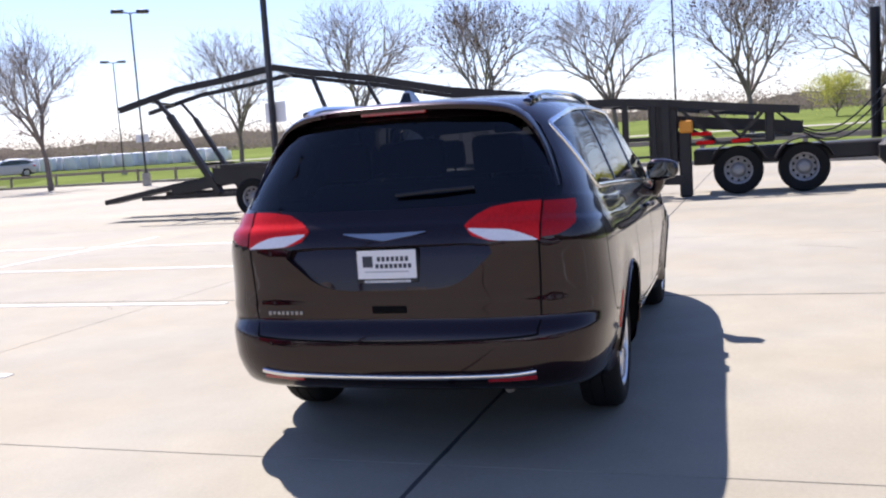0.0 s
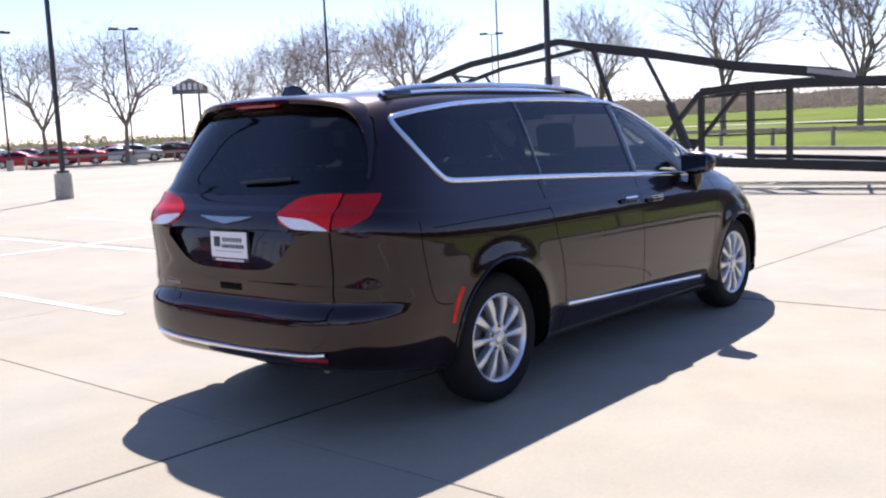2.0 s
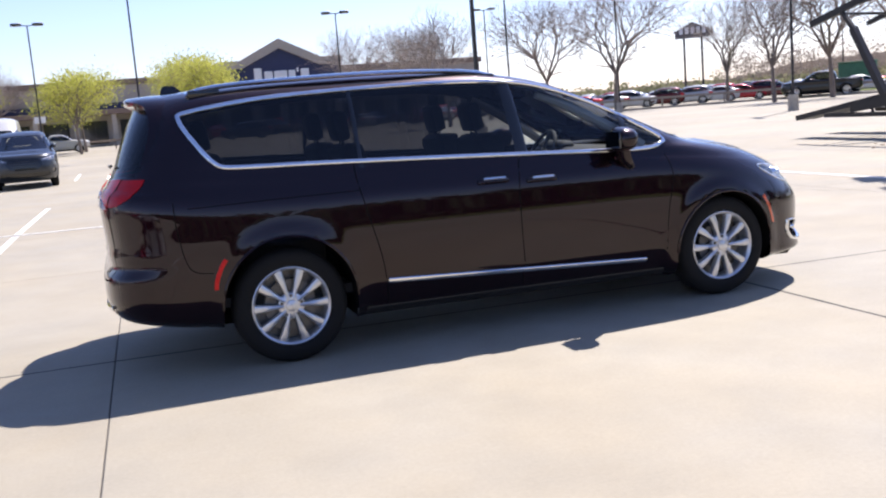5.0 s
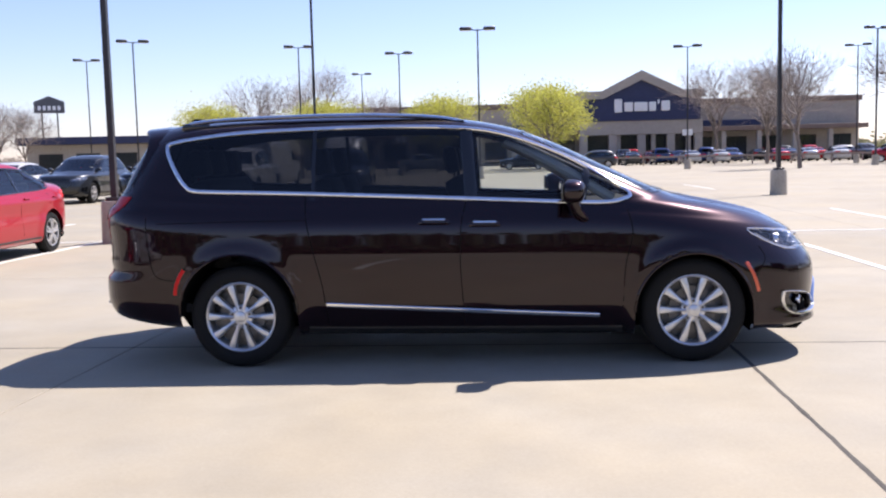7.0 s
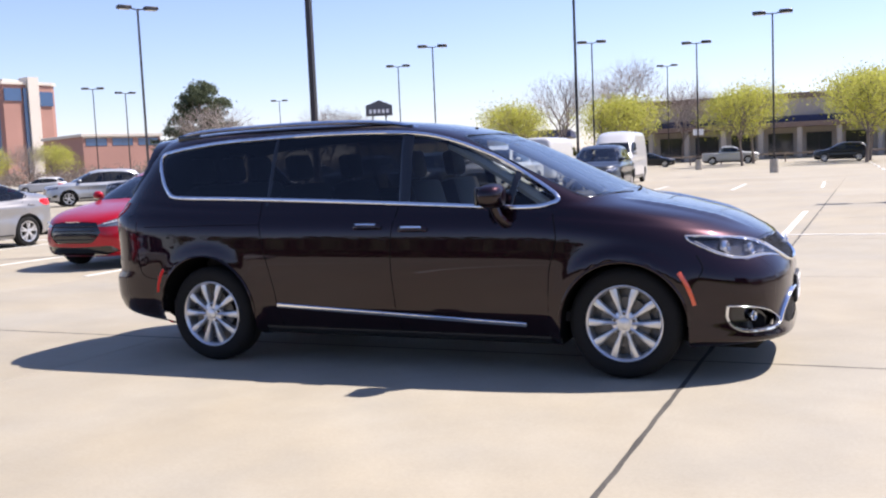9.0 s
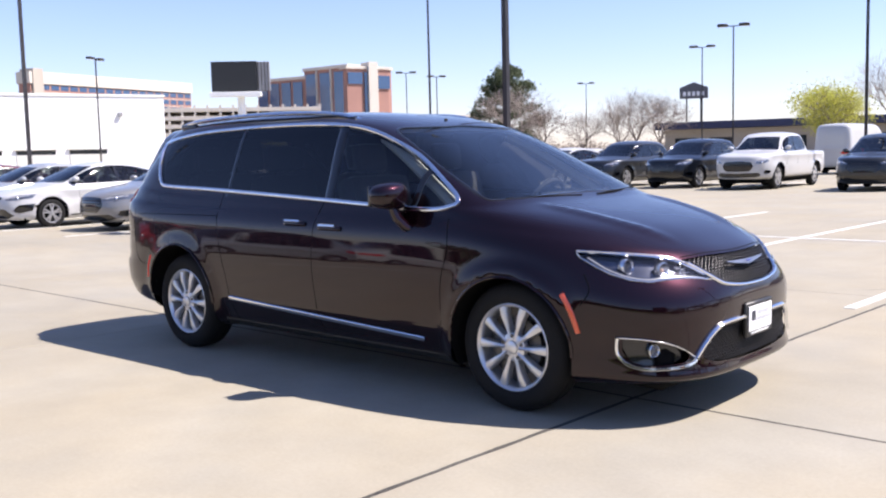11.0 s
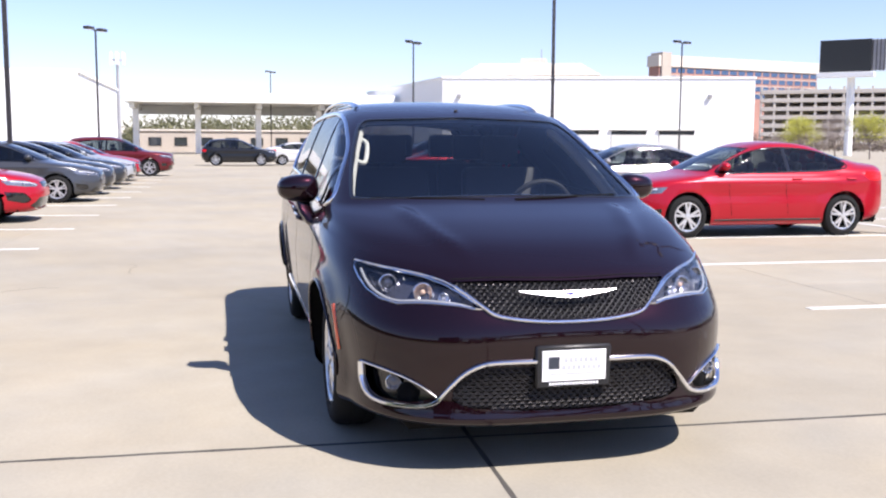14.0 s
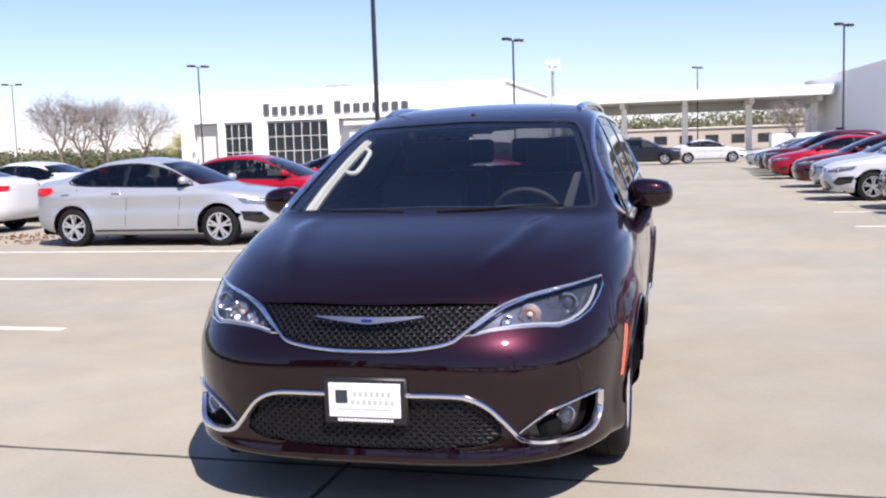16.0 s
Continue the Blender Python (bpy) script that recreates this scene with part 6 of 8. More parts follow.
RIGHT, LEFT, BACK = "cars nosed to the aisle", "cars across the aisle", "cars in the back row"
park("sedan", "red", -8.02, 6.80, -90, (1, 1, 1.03), label="bright red compact sedan nosed to the aisle", group=RIGHT)
for k, (kind, col, n, y) in enumerate((("sedan", "tan", 2, 7.40), ("compact", "white", 3, 6.72), ("sedan", "silver", 4, 6.9), ("compact", "maroon", 5, 6.8), ("sedan", "red", 7, 6.7),
                                       ("suv", "maroon", 8, 6.8), ("sedan", "dark", 9, 6.8), ("sedan", "dark", 10, 6.9), ("sedan", "white", 11, 6.8))):
    park(kind, col, -8.02 - 3.07 * n, y, -90 + (k * 37 % 5 - 2) * 0.6, group=RIGHT)
for k, (kind, col, x, y) in enumerate((("compact", "silver", -9.05, -7.3), ("compact", "red", -12.4, -7.0), ("sedan", "grey", -18.4, -6.7), ("sedan", "slate", -21.6, -6.8), ("sedan", "slate", -24.8, -6.8),
                                       ("sedan", "silver", -28.0, -6.8), ("sedan", "red", -31.2, -6.9), ("suv", "maroon", -36.5, -6.0))):
    park(kind, col, x, y, 90 + (k * 23 % 5 - 2) * 0.6, group=LEFT)
for kind, col, x, y, h in (("sedan", "white", -11.6, -14.4, -90), ("sedan", "white", -14.8, -14.6, -90), ("suv", "dark", -55.5, -0.7, 86), ("sedan", "white", -57, 3.3, 94), ("sedan", "silver", -47, 9.6, -90)):
    park(kind, col, x, y, h, group=LEFT)
for kind, col, x, y, h in (("sedan", "white", -18.9, 29.6, -94), ("suv", "slate", -15.75, 29.4, -90), ("suv", "dark", -12.6, 29.2, -90), ("pickup", "white", -9.4, 28.7, -88),
                           ("van", "white", -7.2, 40.2, -88), ("van", "white", -12.4, 47.0, 84), ("suv", "dark", -28.6, 32.2, 218), ("suv", "silver", -32.7, 32.3, 232), ("suv", "white", -70, 66, 200), ("suv", "dark", -38, 46, 190), ("suv", "white", -33, 52, 190),
                           ("sedan", "dark", -14, 87, 5), ("pickup", "white", -7, 91, 0), ("suv", "dark", 3.0, 84, 180), ("suv", "grey", 9.5, 84, 180)):
    park(kind, col, x, y, h, (1.1, 1.1, 1.1) if y < 36 else (1, 1, 1), group=BACK, far=y > 45)
park("pickup", "dark", 50.6, 55.6, 135, (1.12, 1.06, 1.12), label="dark pickup truck beyond the rail fence", group=BACK, far=True)
park("suv", "white", 64.5, 60.2, 140, label="white sport utility car beside a green container", group=BACK, far=True).location.z = 0.78
park("suv", "slate", -5.2, 27.6, -86, (1.08, 1.06, 1.08), label="dark slate sport utility car beside a light pole", group=BACK)
rng = random.Random(7)
tints = ("white", "silver", "grey", "dark", "red", "slate", "blue", "maroon", "tan", "white", "dark")
FAR = "cars on the store's lot"
for row, (y0, x0, n) in enumerate(((98, 12, 16), (105, 9, 18), (113, 14, 14))):
    for k in range(n):
        if rng.random() < 0.85:
            park(rng.choice(("sedan", "sedan", "suv", "pickup")), rng.choice(tints), x0 + 3.1 * k, y0 + rng.uniform(-0.4, 0.4), rng.choice((90, -90)), group=FAR, far=True)
for row in range(3):
    for k in range(13):
        if rng.random() < 0.85:
            a = radians(66 - 1.55 * k)
            d = 92 + 8 * row
            park(rng.choice(("sedan", "sedan", "suv")), rng.choice(("red", "maroon", "red", "white", "dark", "silver")), -2 + d * math.cos(a), -6 + d * math.sin(a), 140 + rng.choice((0, 180)), group=FAR, far=True)
for ob in list(PROTO.values()):
    for c in (*ob.children_recursive, ob):
        bpy.data.objects.remove(c)


# ---- light poles ----
M["bronze"] = material("dark bronze pole paint", (0.035, 0.032, 0.034), 0.45, 0.3, bump=0.1, scale=30, vary=0.2)
M["plinth"] = material("weathered plinth concrete", (0.40, 0.36, 0.30), 0.9, bump=0.5, scale=18, vary=0.25, big=3)
M["lens_grey"] = material("lamp diffuser", (0.55, 0.55, 0.52), 0.3)
M["board"] = material("white sign board", (0.80, 0.80, 0.80), 0.45, vary=0.04)
M["board_ink"] = material("red grey sign ink", (0.30, 0.16, 0.16), 0.5)


def light_pole(x, y, turn=0.0, heads=2, height=10.0, sign=0.0):
    """A square-section lot light on a concrete plinth."""
    root = empty("light_pole", pose(x, y, 0, 0, 0, turn), label="tall dark lot light on a round concrete plinth", category="light pole", group="lot lights")
    bm = bmesh.new()
    lathe(bm, [(0.005, 0.0), (0.262, 0.0), (0.248, 0.71), (0.235, 0.765), (0.005, 0.77)], 24, "Z")
    bmesh.ops.recalc_face_normals(bm, faces=bm.faces[:])
    part("plinth", bm, M["plinth"], root, "weathered round concrete plinth")
    bm = bmesh.new()
    box(bm, (-0.13, -0.13, 0.77), (0.13, 0.13, 0.84), 0.01)
    part("base_plate", bm, M["bronze"], root, "dark base plate")
    bm = bmesh.new()
    vs = []
    for w, z in ((0.054, 0.80), (0.051, 4.0), (0.044, height)):
        vs.append([bm.verts.new((a * w, b * w, z)) for a, b in ((-1, -1), (1, -1), (1, 1), (-1, 1))])
    for a, b in zip(vs, vs[1:]):
        for k in range(4):
            bm.faces.new((a[k], a[(k + 1) % 4], b[(k + 1) % 4], b[k]))
    bm.faces.new(vs[-1])
    part("shaft", bm, M["bronze"], root, "dark bronze shaft", smooth=False)
    for s in ((1, -1) if heads == 2 else (1,)):
        bm = bmesh.new()
        beam(bm, (s * 0.05, 0, height - 0.05), (s * 0.42, 0, height), 0.06, 0.06)
        arm = part("arm", bm, M["bronze"], root)
        bm = bmesh.new()
        box(bm, (s * 0.72 - 0.36, -0.22, height - 0.05), (s * 0.72 + 0.36, 0.22, height + 0.14), 0.04)
        head = part("lamp_head", bm, M["bronze"], root, "dark box lamp head")
        bm = bmesh.new()
        box(bm, (s * 0.72 - 0.26, -0.16, height - 0.065), (s * 0.72 + 0.26, 0.16, height - 0.045))
        part("diffuser", bm, M["lens_grey"], head, "pale lamp glass")
    if sign:
        bm = bmesh.new()
        box(bm, (-0.38, -0.10, sign), (0.38, -0.078, sign + 0.46), 0.004)
        b = part("notice_board", bm, M["board"], root, "white notice board with small dark lines")
        for k in range(5):
            bm = bmesh.new()
            box(bm, (-0.30, -0.105, sign + 0.06 + 0.08 * k), (0.30 - 0.07 * (k % 2), -0.101, sign + 0.09 + 0.08 * k))
            part("notice_line", bm, M["board_ink"], b)
    return root


NEAR_POLES = ((-6.7, 9.75, 0, 0), (-7.0, 31.5, 10, 0), (9.0, 22.8, 8, 0), (-27.9, 10.4, 0, 0), (-19.3, -6.7, 0, 0), (12.9, 8.2, 62, 2.15), (28.8, 32.0, 60, 0), (53, 1.5, 85, 0))
for x, y, turn, sign in NEAR_POLES:
    light_pole(x, y, turn, 2, 10.0, sign)
for x, y, swing, h, sign in ((43.4, 32.0, 0, 10.2, 2.6), (67, 50, 0, 10.2, 0), (36, 61.5, 0, 10.2, 0), (32, 79, 0, 10.2, 0), (65, 69.5, 0, 10.2, 0), (15.25, 68.4, 0, 9.4, 2.6), (29, 67, 40, 10.2, 0), (-14.4, 65.5, 0, 9.9, 0), (-0.63, 51.4, 0, 9.0, 0),
                             (-7.05, 68.2, 0, 9.5, 2.6), (-14.1, 98.4, 0, 10.6, 0), (-34, 73, 0, 10.2, 0), (-24.5, 58.5, 0, 9.8, 0), (-31.5, 35, 20, 10.2, 0), (-66, 69.5, 0, 10.2, 0), (-67.5, 76, 20, 10.2, 0), (-64, 101, 0, 10.2, 0),
                             (-70.5, 36.7, 60, 10.1, 0), (-72.0, 13.6, 65, 9.6, 0), (-62.6, -9.9, 57, 8.9, 0), (-76.5, -41.7, 33, 9.7, 0), (-116, 4.0, 65, 10.1, 0), (-90, -72, 0, 10.2, 0)):
    light_pole(x, y, math.degrees(math.atan2(y + 4, x)) + 90 + swing, 2, h, sign)

# ---- trees ----
M["bark"] = material("grey brown bark", (0.19, 0.155, 0.135), 0.9, bump=0.6, scale=16, vary=0.3)
M["twig"] = leafy("pale grey twigs", (0.36, 0.31, 0.28), 0.3, 0.25)
M["bud"] = material("brown seed clusters", (0.12, 0.06, 0.05), 0.9, vary=0.4)
M["leaf"] = leafy("fresh yellow green leaves", (0.45, 0.45, 0.10))
M["needle"] = leafy("dark green needles", (0.095, 0.115, 0.065), 0.25, 0.4)


def branch_tree(seed, height, levels=5, spread=0.5, crown_from=0.22, kids=3):
    """Segments of a branching tree and its tips."""
    r = random.Random(seed)
    segs, tips = [], []

    def grow(p, d, length, rad, level):
        n = 3 if level < 2 else 2
        q = p
        for k in range(n):
            d2 = (d + Vector((r.uniform(-1, 1), r.uniform(-1, 1), r.uniform(-0.3, 0.6))) * (0.10 + 0.04 * level)).normalized()
            e = q + d2 * (length / n)
            r0, r1 = rad * (1 - 0.35 * k / n), rad * (1 - 0.35 * (k + 1) / n)
            segs.append((q, e, r0, r1, level))
            if level > 0 and level < levels and k < n - 1:
                side(e, d2, length * 0.62, r1 * 0.55, level + 1)
            q, d = e, d2
        if level < levels:
            for k in range(kids if level else kids + 2):
                a = 2 * math.pi * (k + r.random() * 0.7) / (kids if level else kids + 2)
                tilt = spread * r.uniform(0.65, 1.25) * (1.0 if level else 0.8)
                o = d.orthogonal().normalized()
                o = Matrix.Rotation(a, 3, d) @ o
                grow(q, (d * math.cos(tilt) + o * math.sin(tilt) + Vector((0, 0, 0.06))).normalized(), length * r.uniform(0.66, 0.88), rad * 0.60, level + 1)
        else:
            tips.append((q, d))

    def side(p, d, length, rad, level):
        o = Matrix.Rotation(r.uniform(0, 6.3), 3, d) @ d.orthogonal().normalized()
        grow(p, (d * 0.65 + o * 0.75).normalized(), length, rad, max(level, levels - 1))

    trunk = height * crown_from
    grow(Vector((0, 0, 0)), Vector((0, 0, 1)), trunk, height * 0.020, 0)
    top = max(s[1].z for s in segs)
    f = height / top
    segs = [(a * f, b * f, c, d, l) for a, b, c, d, l in segs]
    return segs, [(q * f, d) for q, d in tips]


def limb_mesh(segs, keep, least=0.0):
    verts, faces = [], []
    for a, b, r0, r1, level in segs:
        if not keep(level):
            continue
        n = 7 if level == 0 else 5 if level < 3 else 3
        d = (b - a).normalized()
        u = d.orthogonal().normalized()
        v = d.cross(u)
        k0 = len(verts)
        for p, rr in ((a, max(r0, least)), (b, max(r1, least))):
            for k in range(n):
                t = 2 * math.pi * k / n
                verts.append(p + (u * math.cos(t) + v * math.sin(t)) * rr)
        for k in range(n):
            faces.append((k0 + k, k0 + (k + 1) % n, k0 + n + (k + 1) % n, k0 + n + k))
    me = bpy.data.meshes.new("limbs")
    me.from_pydata([tuple(v) for v in verts], [], faces)
    me.shade_smooth()
    return me


def flakes(points, n, radius, size, seed, squash=1.0):
    """Many small leaf faces strewn about points."""
    r = np.random.RandomState(seed)
    P = np.array([tuple(p) for p in points])
    c = P[r.randint(0, len(P), n)] + r.normal(0, radius, (n, 3)) * (1, 1, squash)
    a = r.normal(0, 1, (n, 3))
    a /= np.linalg.norm(a, axis=1, keepdims=True)
    b = np.cross(a, r.normal(0, 1, (n, 3)))
    b /= np.linalg.norm(b, axis=1, keepdims=True)
    s = size * r.uniform(0.5, 1.3, (n, 1))
    V = np.stack((c - a * s, c + b * s * 0.55, c + a * s, c - b * s * 0.55), 1).reshape(-1, 3)
    me = bpy.data.meshes.new("flakes")
    me.from_pydata(V.tolist(), [], [(4 * k, 4 * k + 1, 4 * k + 2, 4 * k + 3) for k in range(n)])
    return me


def mesh_part(name, me, mat, parent, label=""):
    me.materials.append(mat)
    ob = new(name, me)
    ob.parent = parent
    return tagged(ob, label) if label else ob


def bare_tree(seed, height, buds=0, spread=0.5):
    segs, tips = branch_tree(seed, height, 5, spread, 0.2)
    pick = random.Random(seed + 1)
    for q, d in tips:
        for k in range(2):
            o = Vector((pick.gauss(0, 1), pick.gauss(0, 1), pick.gauss(0.6, 0.8))) * 0.55
            segs.append((q, q + (d + o).normalized() * height * pick.uniform(0.035, 0.07), 0.005, 0.004, 6))
    segs = [q for q in segs if q[4] != 5 or pick.random() < 0.62]
    root = empty("bare_tree", label="leafless spring tree with an upright vase crown", category="tree", group="trees round the lot")
    mesh_part("trunk", limb_mesh(segs, lambda l: l < 2), M["bark"], root, "grey brown trunk")
    crown = mesh_part("crown", limb_mesh(segs, lambda l: l >= 2, 0.0065), M["twig"], root, "bare grey twigs")
    if buds:
        tagged(mesh_part("seed_fluff", flakes([q for q, d in tips], buds, 0.16, 0.075, seed), M["bud"], crown, "small brown seed clusters"), kind="stuff")
    return root


def green_tree(seed, height):
    segs, tips = branch_tree(seed, height, 4, 0.74, 0.24)
    root = empty("leafing_tree", label="young tree in fresh yellow-green leaf", category="tree", group="trees round the lot")
    mesh_part("trunk", limb_mesh(segs, lambda l: l < 2), M["bark"], root, "grey brown trunk")
    mesh_part("branchwork", limb_mesh(segs, lambda l: l >= 2, 0.01), M["bark"], root, "thin branches")
    mesh_part("crown", flakes([q for q, d in tips], 6800, 0.40, 0.088, seed, 0.75), M["leaf"], root, "fresh yellow-green leaves")
    return root


def pine_tree(seed, height):
    r = random.Random(seed)
    root = empty("pine_tree", label="large dark green pine with a ragged crown", category="tree", group="trees round the lot")
    segs, pts = [], []
    for k in range(14):
        segs.append((Vector((0.1 * math.sin(k), 0.1 * math.cos(k * 1.3), height * k / 15)), Vector((0.1 * math.sin(k + 1), 0.1 * math.cos(k * 1.3 + 1.3), height * (k + 1) / 15)), 0.28 * (1 - k / 16), 0.28 * (1 - (k + 1) / 16), 0))
    for k in range(40):
        u = (k + r.random()) / 40
        z = height * (0.18 + 0.76 * u)
        reach = height * (0.06 + 0.40 * (1 - u) ** 0.75) * r.uniform(0.45, 1.1)
        a = k * 2.4 + r.uniform(-0.5, 0.5)
        e = Vector((math.cos(a) * reach, math.sin(a) * reach, z + 0.4 + reach * r.uniform(0.05, 0.30)))
        b = Vector((0, 0, z))
        segs.append((b, e, 0.08, 0.03, 2))
        big = r.uniform(0.6, 1.15)
        for j in range(26):
            v = Vector((r.gauss(0, 1), r.gauss(0, 1), r.gauss(0, 1))).normalized() * big * r.uniform(0.5, 1.0)
            pts.append(e + Vector((v.x * 1.15, v.y * 1.15, v.z * 0.6)))
        for j in range(6):
            pts.append(b.lerp(e, 0.5 + 0.08 * j))
    mesh_part("trunk", limb_mesh(segs, lambda l: l < 2), M["bark"], root, "brown trunk")
    mesh_part("branchwork", limb_mesh(segs, lambda l: l >= 2), M["bark"], root, "dark limbs")
    mesh_part("crown", flakes(pts, 26000, 0.22, 0.14, seed, 0.7), M["needle"], root, "dense dark needles")
    return root


bare = [bare_tree(3, 9.6, 0, 0.54), bare_tree(11, 9.2, 1300, 0.54), bare_tree(29, 9.8, 0, 0.54), bare_tree(41, 8.4, 150, 0.68)]
green = [green_tree(5, 6.6), green_tree(17, 6.2)]


def scaled(ob, f):
    ob.scale = (f, f, f)
    return ob


def ray_place(eye, az, d):
    return eye[0] + d * math.cos(radians(az)), eye[1] + d * math.sin(radians(az))


E0, E15, E3, E55, E7, E9, E125, E16 = (-6.7, -1.55), (-6.0, -3.4), (-4.8, -5.0), (-1.8, -7.0), (0.2, -7.4), (2.8, -6.8), (5.7, -3.3), (6.0, 1.2)
BARE_AT = [(E0, 38.9, 66, 0, 9.6), (E0, 28.4, 74, 2, 10), (E0, 21.4, 72, 2, 11.5), (E0, 14.0, 64, 1, 10.6), (E0, 6.3, 66, 0, 10.4), (E0, -1.2, 58, 1, 9.6), (E0, -7.8, 66, 0, 10.4), (E0, -13, 70, 2, 10), (E0, 44, 75, 3, 10),
           (E15, 48.2, 72, 3, 8.4), (E15, 57.4, 81, 3, 10.4), (E3, 68.3, 72, 0, 8.0),
           (E55, 73.2, 96, 2, 9.2), (E55, 65.1, 92, 3, 10.4), (E55, 55.0, 88, 2, 8.6),
           (E7, 103.9, 118, 2, 10.5), (E7, 100.3, 126, 2, 12.5), (E7, 77.2, 112, 2, 10.5), (E7, 73.9, 106, 0, 9.6), (E7, 97.2, 130, 0, 10),
           (E7, 116.4, 130, 3, 8), (E7, 118.6, 120, 0, 7), (E9, 119.0, 132, 3, 9), (E125, 144.2, 108, 0, 4.5), (E125, 138.0, 110, 3, 5.0), (E125, 128.2, 96, 3, 7.6), (E125, 126.6, 100, 1, 6.0), (E125, 124.0, 120, 3, 6), (E125, 170.3, 84, 0, 4.6), (E16, -144.9, 95, 1, 7.2), (E16, -147.3, 97, 1, 7.0), (E16, -146.0, 99, 3, 6.6)]
for k, (eye, az, d, v, h) in enumerate(BARE_AT):
    x, y = ray_place(eye, az, d)
    ref = (9.6, 9.2, 9.8, 8.4)[v]
    scaled(copy_thing(bare[v], pose(x, y, 0, 0, 0, (k * 67) % 360)), 1.06 * h / ref)
GREEN_AT = [(E9, 108.0, 88, 0, 6.6), (E9, 101.5, 80, 1, 6.0), (E9, 95.1, 86, 0, 6.8), (E9, 88.6, 82, 1, 6.9), (E7, 86.8, 90, 0, 7.6), (E7, 92.9, 96, 1, 7.2), (E7, 100.0, 96, 0, 6.6), (E7, 106.6, 92, 1, 6.2), (E55, 99.2, 78, 0, 6.0),
            (E55, 85.8, 98, 1, 8.2), (E125, 142.5, 112, 0, 4.8), (E125, 146.0, 112, 1, 4.4), (E125, 139.7, 120, 1, 5.2), (E125, 136.4, 130, 0, 5.8), (E16, -151.5, 110, 1, 4.0), (E0, -5.6, 92, 0, 5.4)]
for k, (eye, az, d, v, h) in enumerate(GREEN_AT):
    x, y = ray_place(eye, az, d)
    scaled(copy_thing(green[v], pose(x, y, 0, 0, 0, (k * 83) % 360)), h / (6.6, 6.2)[v])
x, y = ray_place(E125, 128.6, 108)
pine = pine_tree(2, 11.0)
pine.location = (x, y, 0)
for az, d, f in ((-149.5, 92, 0.80),):
    scaled(copy_thing(bare[3], pose(*ray_place(E16, az, d), 0)), f)
for ob in bare + green:
    for c in (*ob.children_recursive, ob):
        bpy.data.objects.remove(c)

# far woods and scrub: fine upright strokes beyond the field
M["far_wood"] = leafy("far bare woods", (0.24, 0.20, 0.165), 0.4, 0.22)
M["scrub"] = leafy("far scrub", (0.19, 0.19, 0.105), 0.5, 0.3)


def far_woods(name, a0, a1, d0, h, mat, seed, label, fill=6.5, size=0.32):
    """A far belt of trees: rows of overlapping ragged crowns made of many small faces."""
    r = np.random.RandomState(seed)
    pts = []
    for row in range(3):
        n = int((a1 - a0) * 2.4)
        for k in range(n):
            a = math.radians(a0 + (a1 - a0) * (k + r.uniform(0, 1)) / n)
            d = d0 * (1 + 0.10 * row) + r.uniform(-4, 4)
            top = h * (0.55 + 0.15 * row) * r.uniform(0.65, 1.15)
            w = top * r.uniform(0.35, 0.6)
            for j in range(42):
                u, v, q = r.uniform(-1, 1, 3)
                if u * u + v * v < 1:
                    pts.append((d * math.cos(a) - math.sin(a) * w * u + q * math.cos(a), d * math.sin(a) + math.cos(a) * w * u + q * math.sin(a), max(0.3, top * (0.5 + 0.5 * v))))
    me = flakes(pts, int(len(pts) * fill), 0.5, size, seed)
    me.materials.append(mat)
    return tagged(new(name, me), label, "trees", kind="stuff")


far_woods("far_woods", -12, 54, 200, 12, M["far_wood"], 1, "far bare brown woods along the horizon", 8, 0.20)
bm = bmesh.new()
r = random.Random(21)
for d, top in ((222, 6.0), (236, 8.4)):
    last = None
    for k in range(441):
        a = radians(-30 + 110 * k / 440)
        fade = min(1.0, max(0.42, (60 - math.degrees(a)) / 14))
        z = top * fade * (0.78 + 0.07 * math.sin(k * 0.051 + d) + 0.06 * math.sin(k * 0.23 + d) + r.uniform(-0.035, 0.035))
        pair = [bm.verts.new((d * math.cos(a), d * math.sin(a), q)) for q in (0, z)]
        if last:
            bm.faces.new((last[0], pair[0], pair[1], last[1]))
        last = pair
tagged(part("backdrop", bm, M["far_wood"], smooth=False), "distant ridge of grey brown woods", "woods", kind="structure")
far_woods("far_scrub", -12, 80, 182, 4.0, M["scrub"], 2, "far green scrub below the woods", 1.8, 0.4)
far_woods("far_tree_line", 100, 178, 235, 5.5, M["far_wood"], 3, "far low trees behind the lot", 4, 0.26)
# the southern belt is never in view; added to darken the van's side reflections
far_woods("south_trees", -128, -20, 120, 17, M["needle"], 6, "unseen dark tree belt added for the van's reflections", 1.6, 1.3)
far_woods("far_hedge", 168, 186, 155, 8.0, M["scrub"], 9, "olive trees behind the canopy", 5, 0.34)
far_woods("west_trees", -178, -135, 160, 3.6, M["scrub"], 4, "far green trees behind the dealership", 4, 0.4)


# ---- buildings ----
M["stucco"] = material("bright white stucco", (0.84, 0.84, 0.82), 0.8, bump=0.15, scale=12, vary=0.05, big=0.1)
M["brick_wall"] = material("red brick facade", (0.36, 0.195, 0.155), 0.85, bump=0.4, scale=3, vary=0.2, big=0.05)
M["pale_stone"] = material("pale precast stone", (0.58, 0.53, 0.46), 0.85, bump=0.2, scale=2, vary=0.12, big=0.05)
M["blue_glass"] = material("blue window glass", (0.05, 0.10, 0.20), 0.12, 0.2, coat=0.6, vary=0.15, scale=1, big=0.1)
M["dark_glass"] = material("dark shop glass", (0.03, 0.035, 0.04), 0.08, coat=0.6, vary=0.15, scale=1)
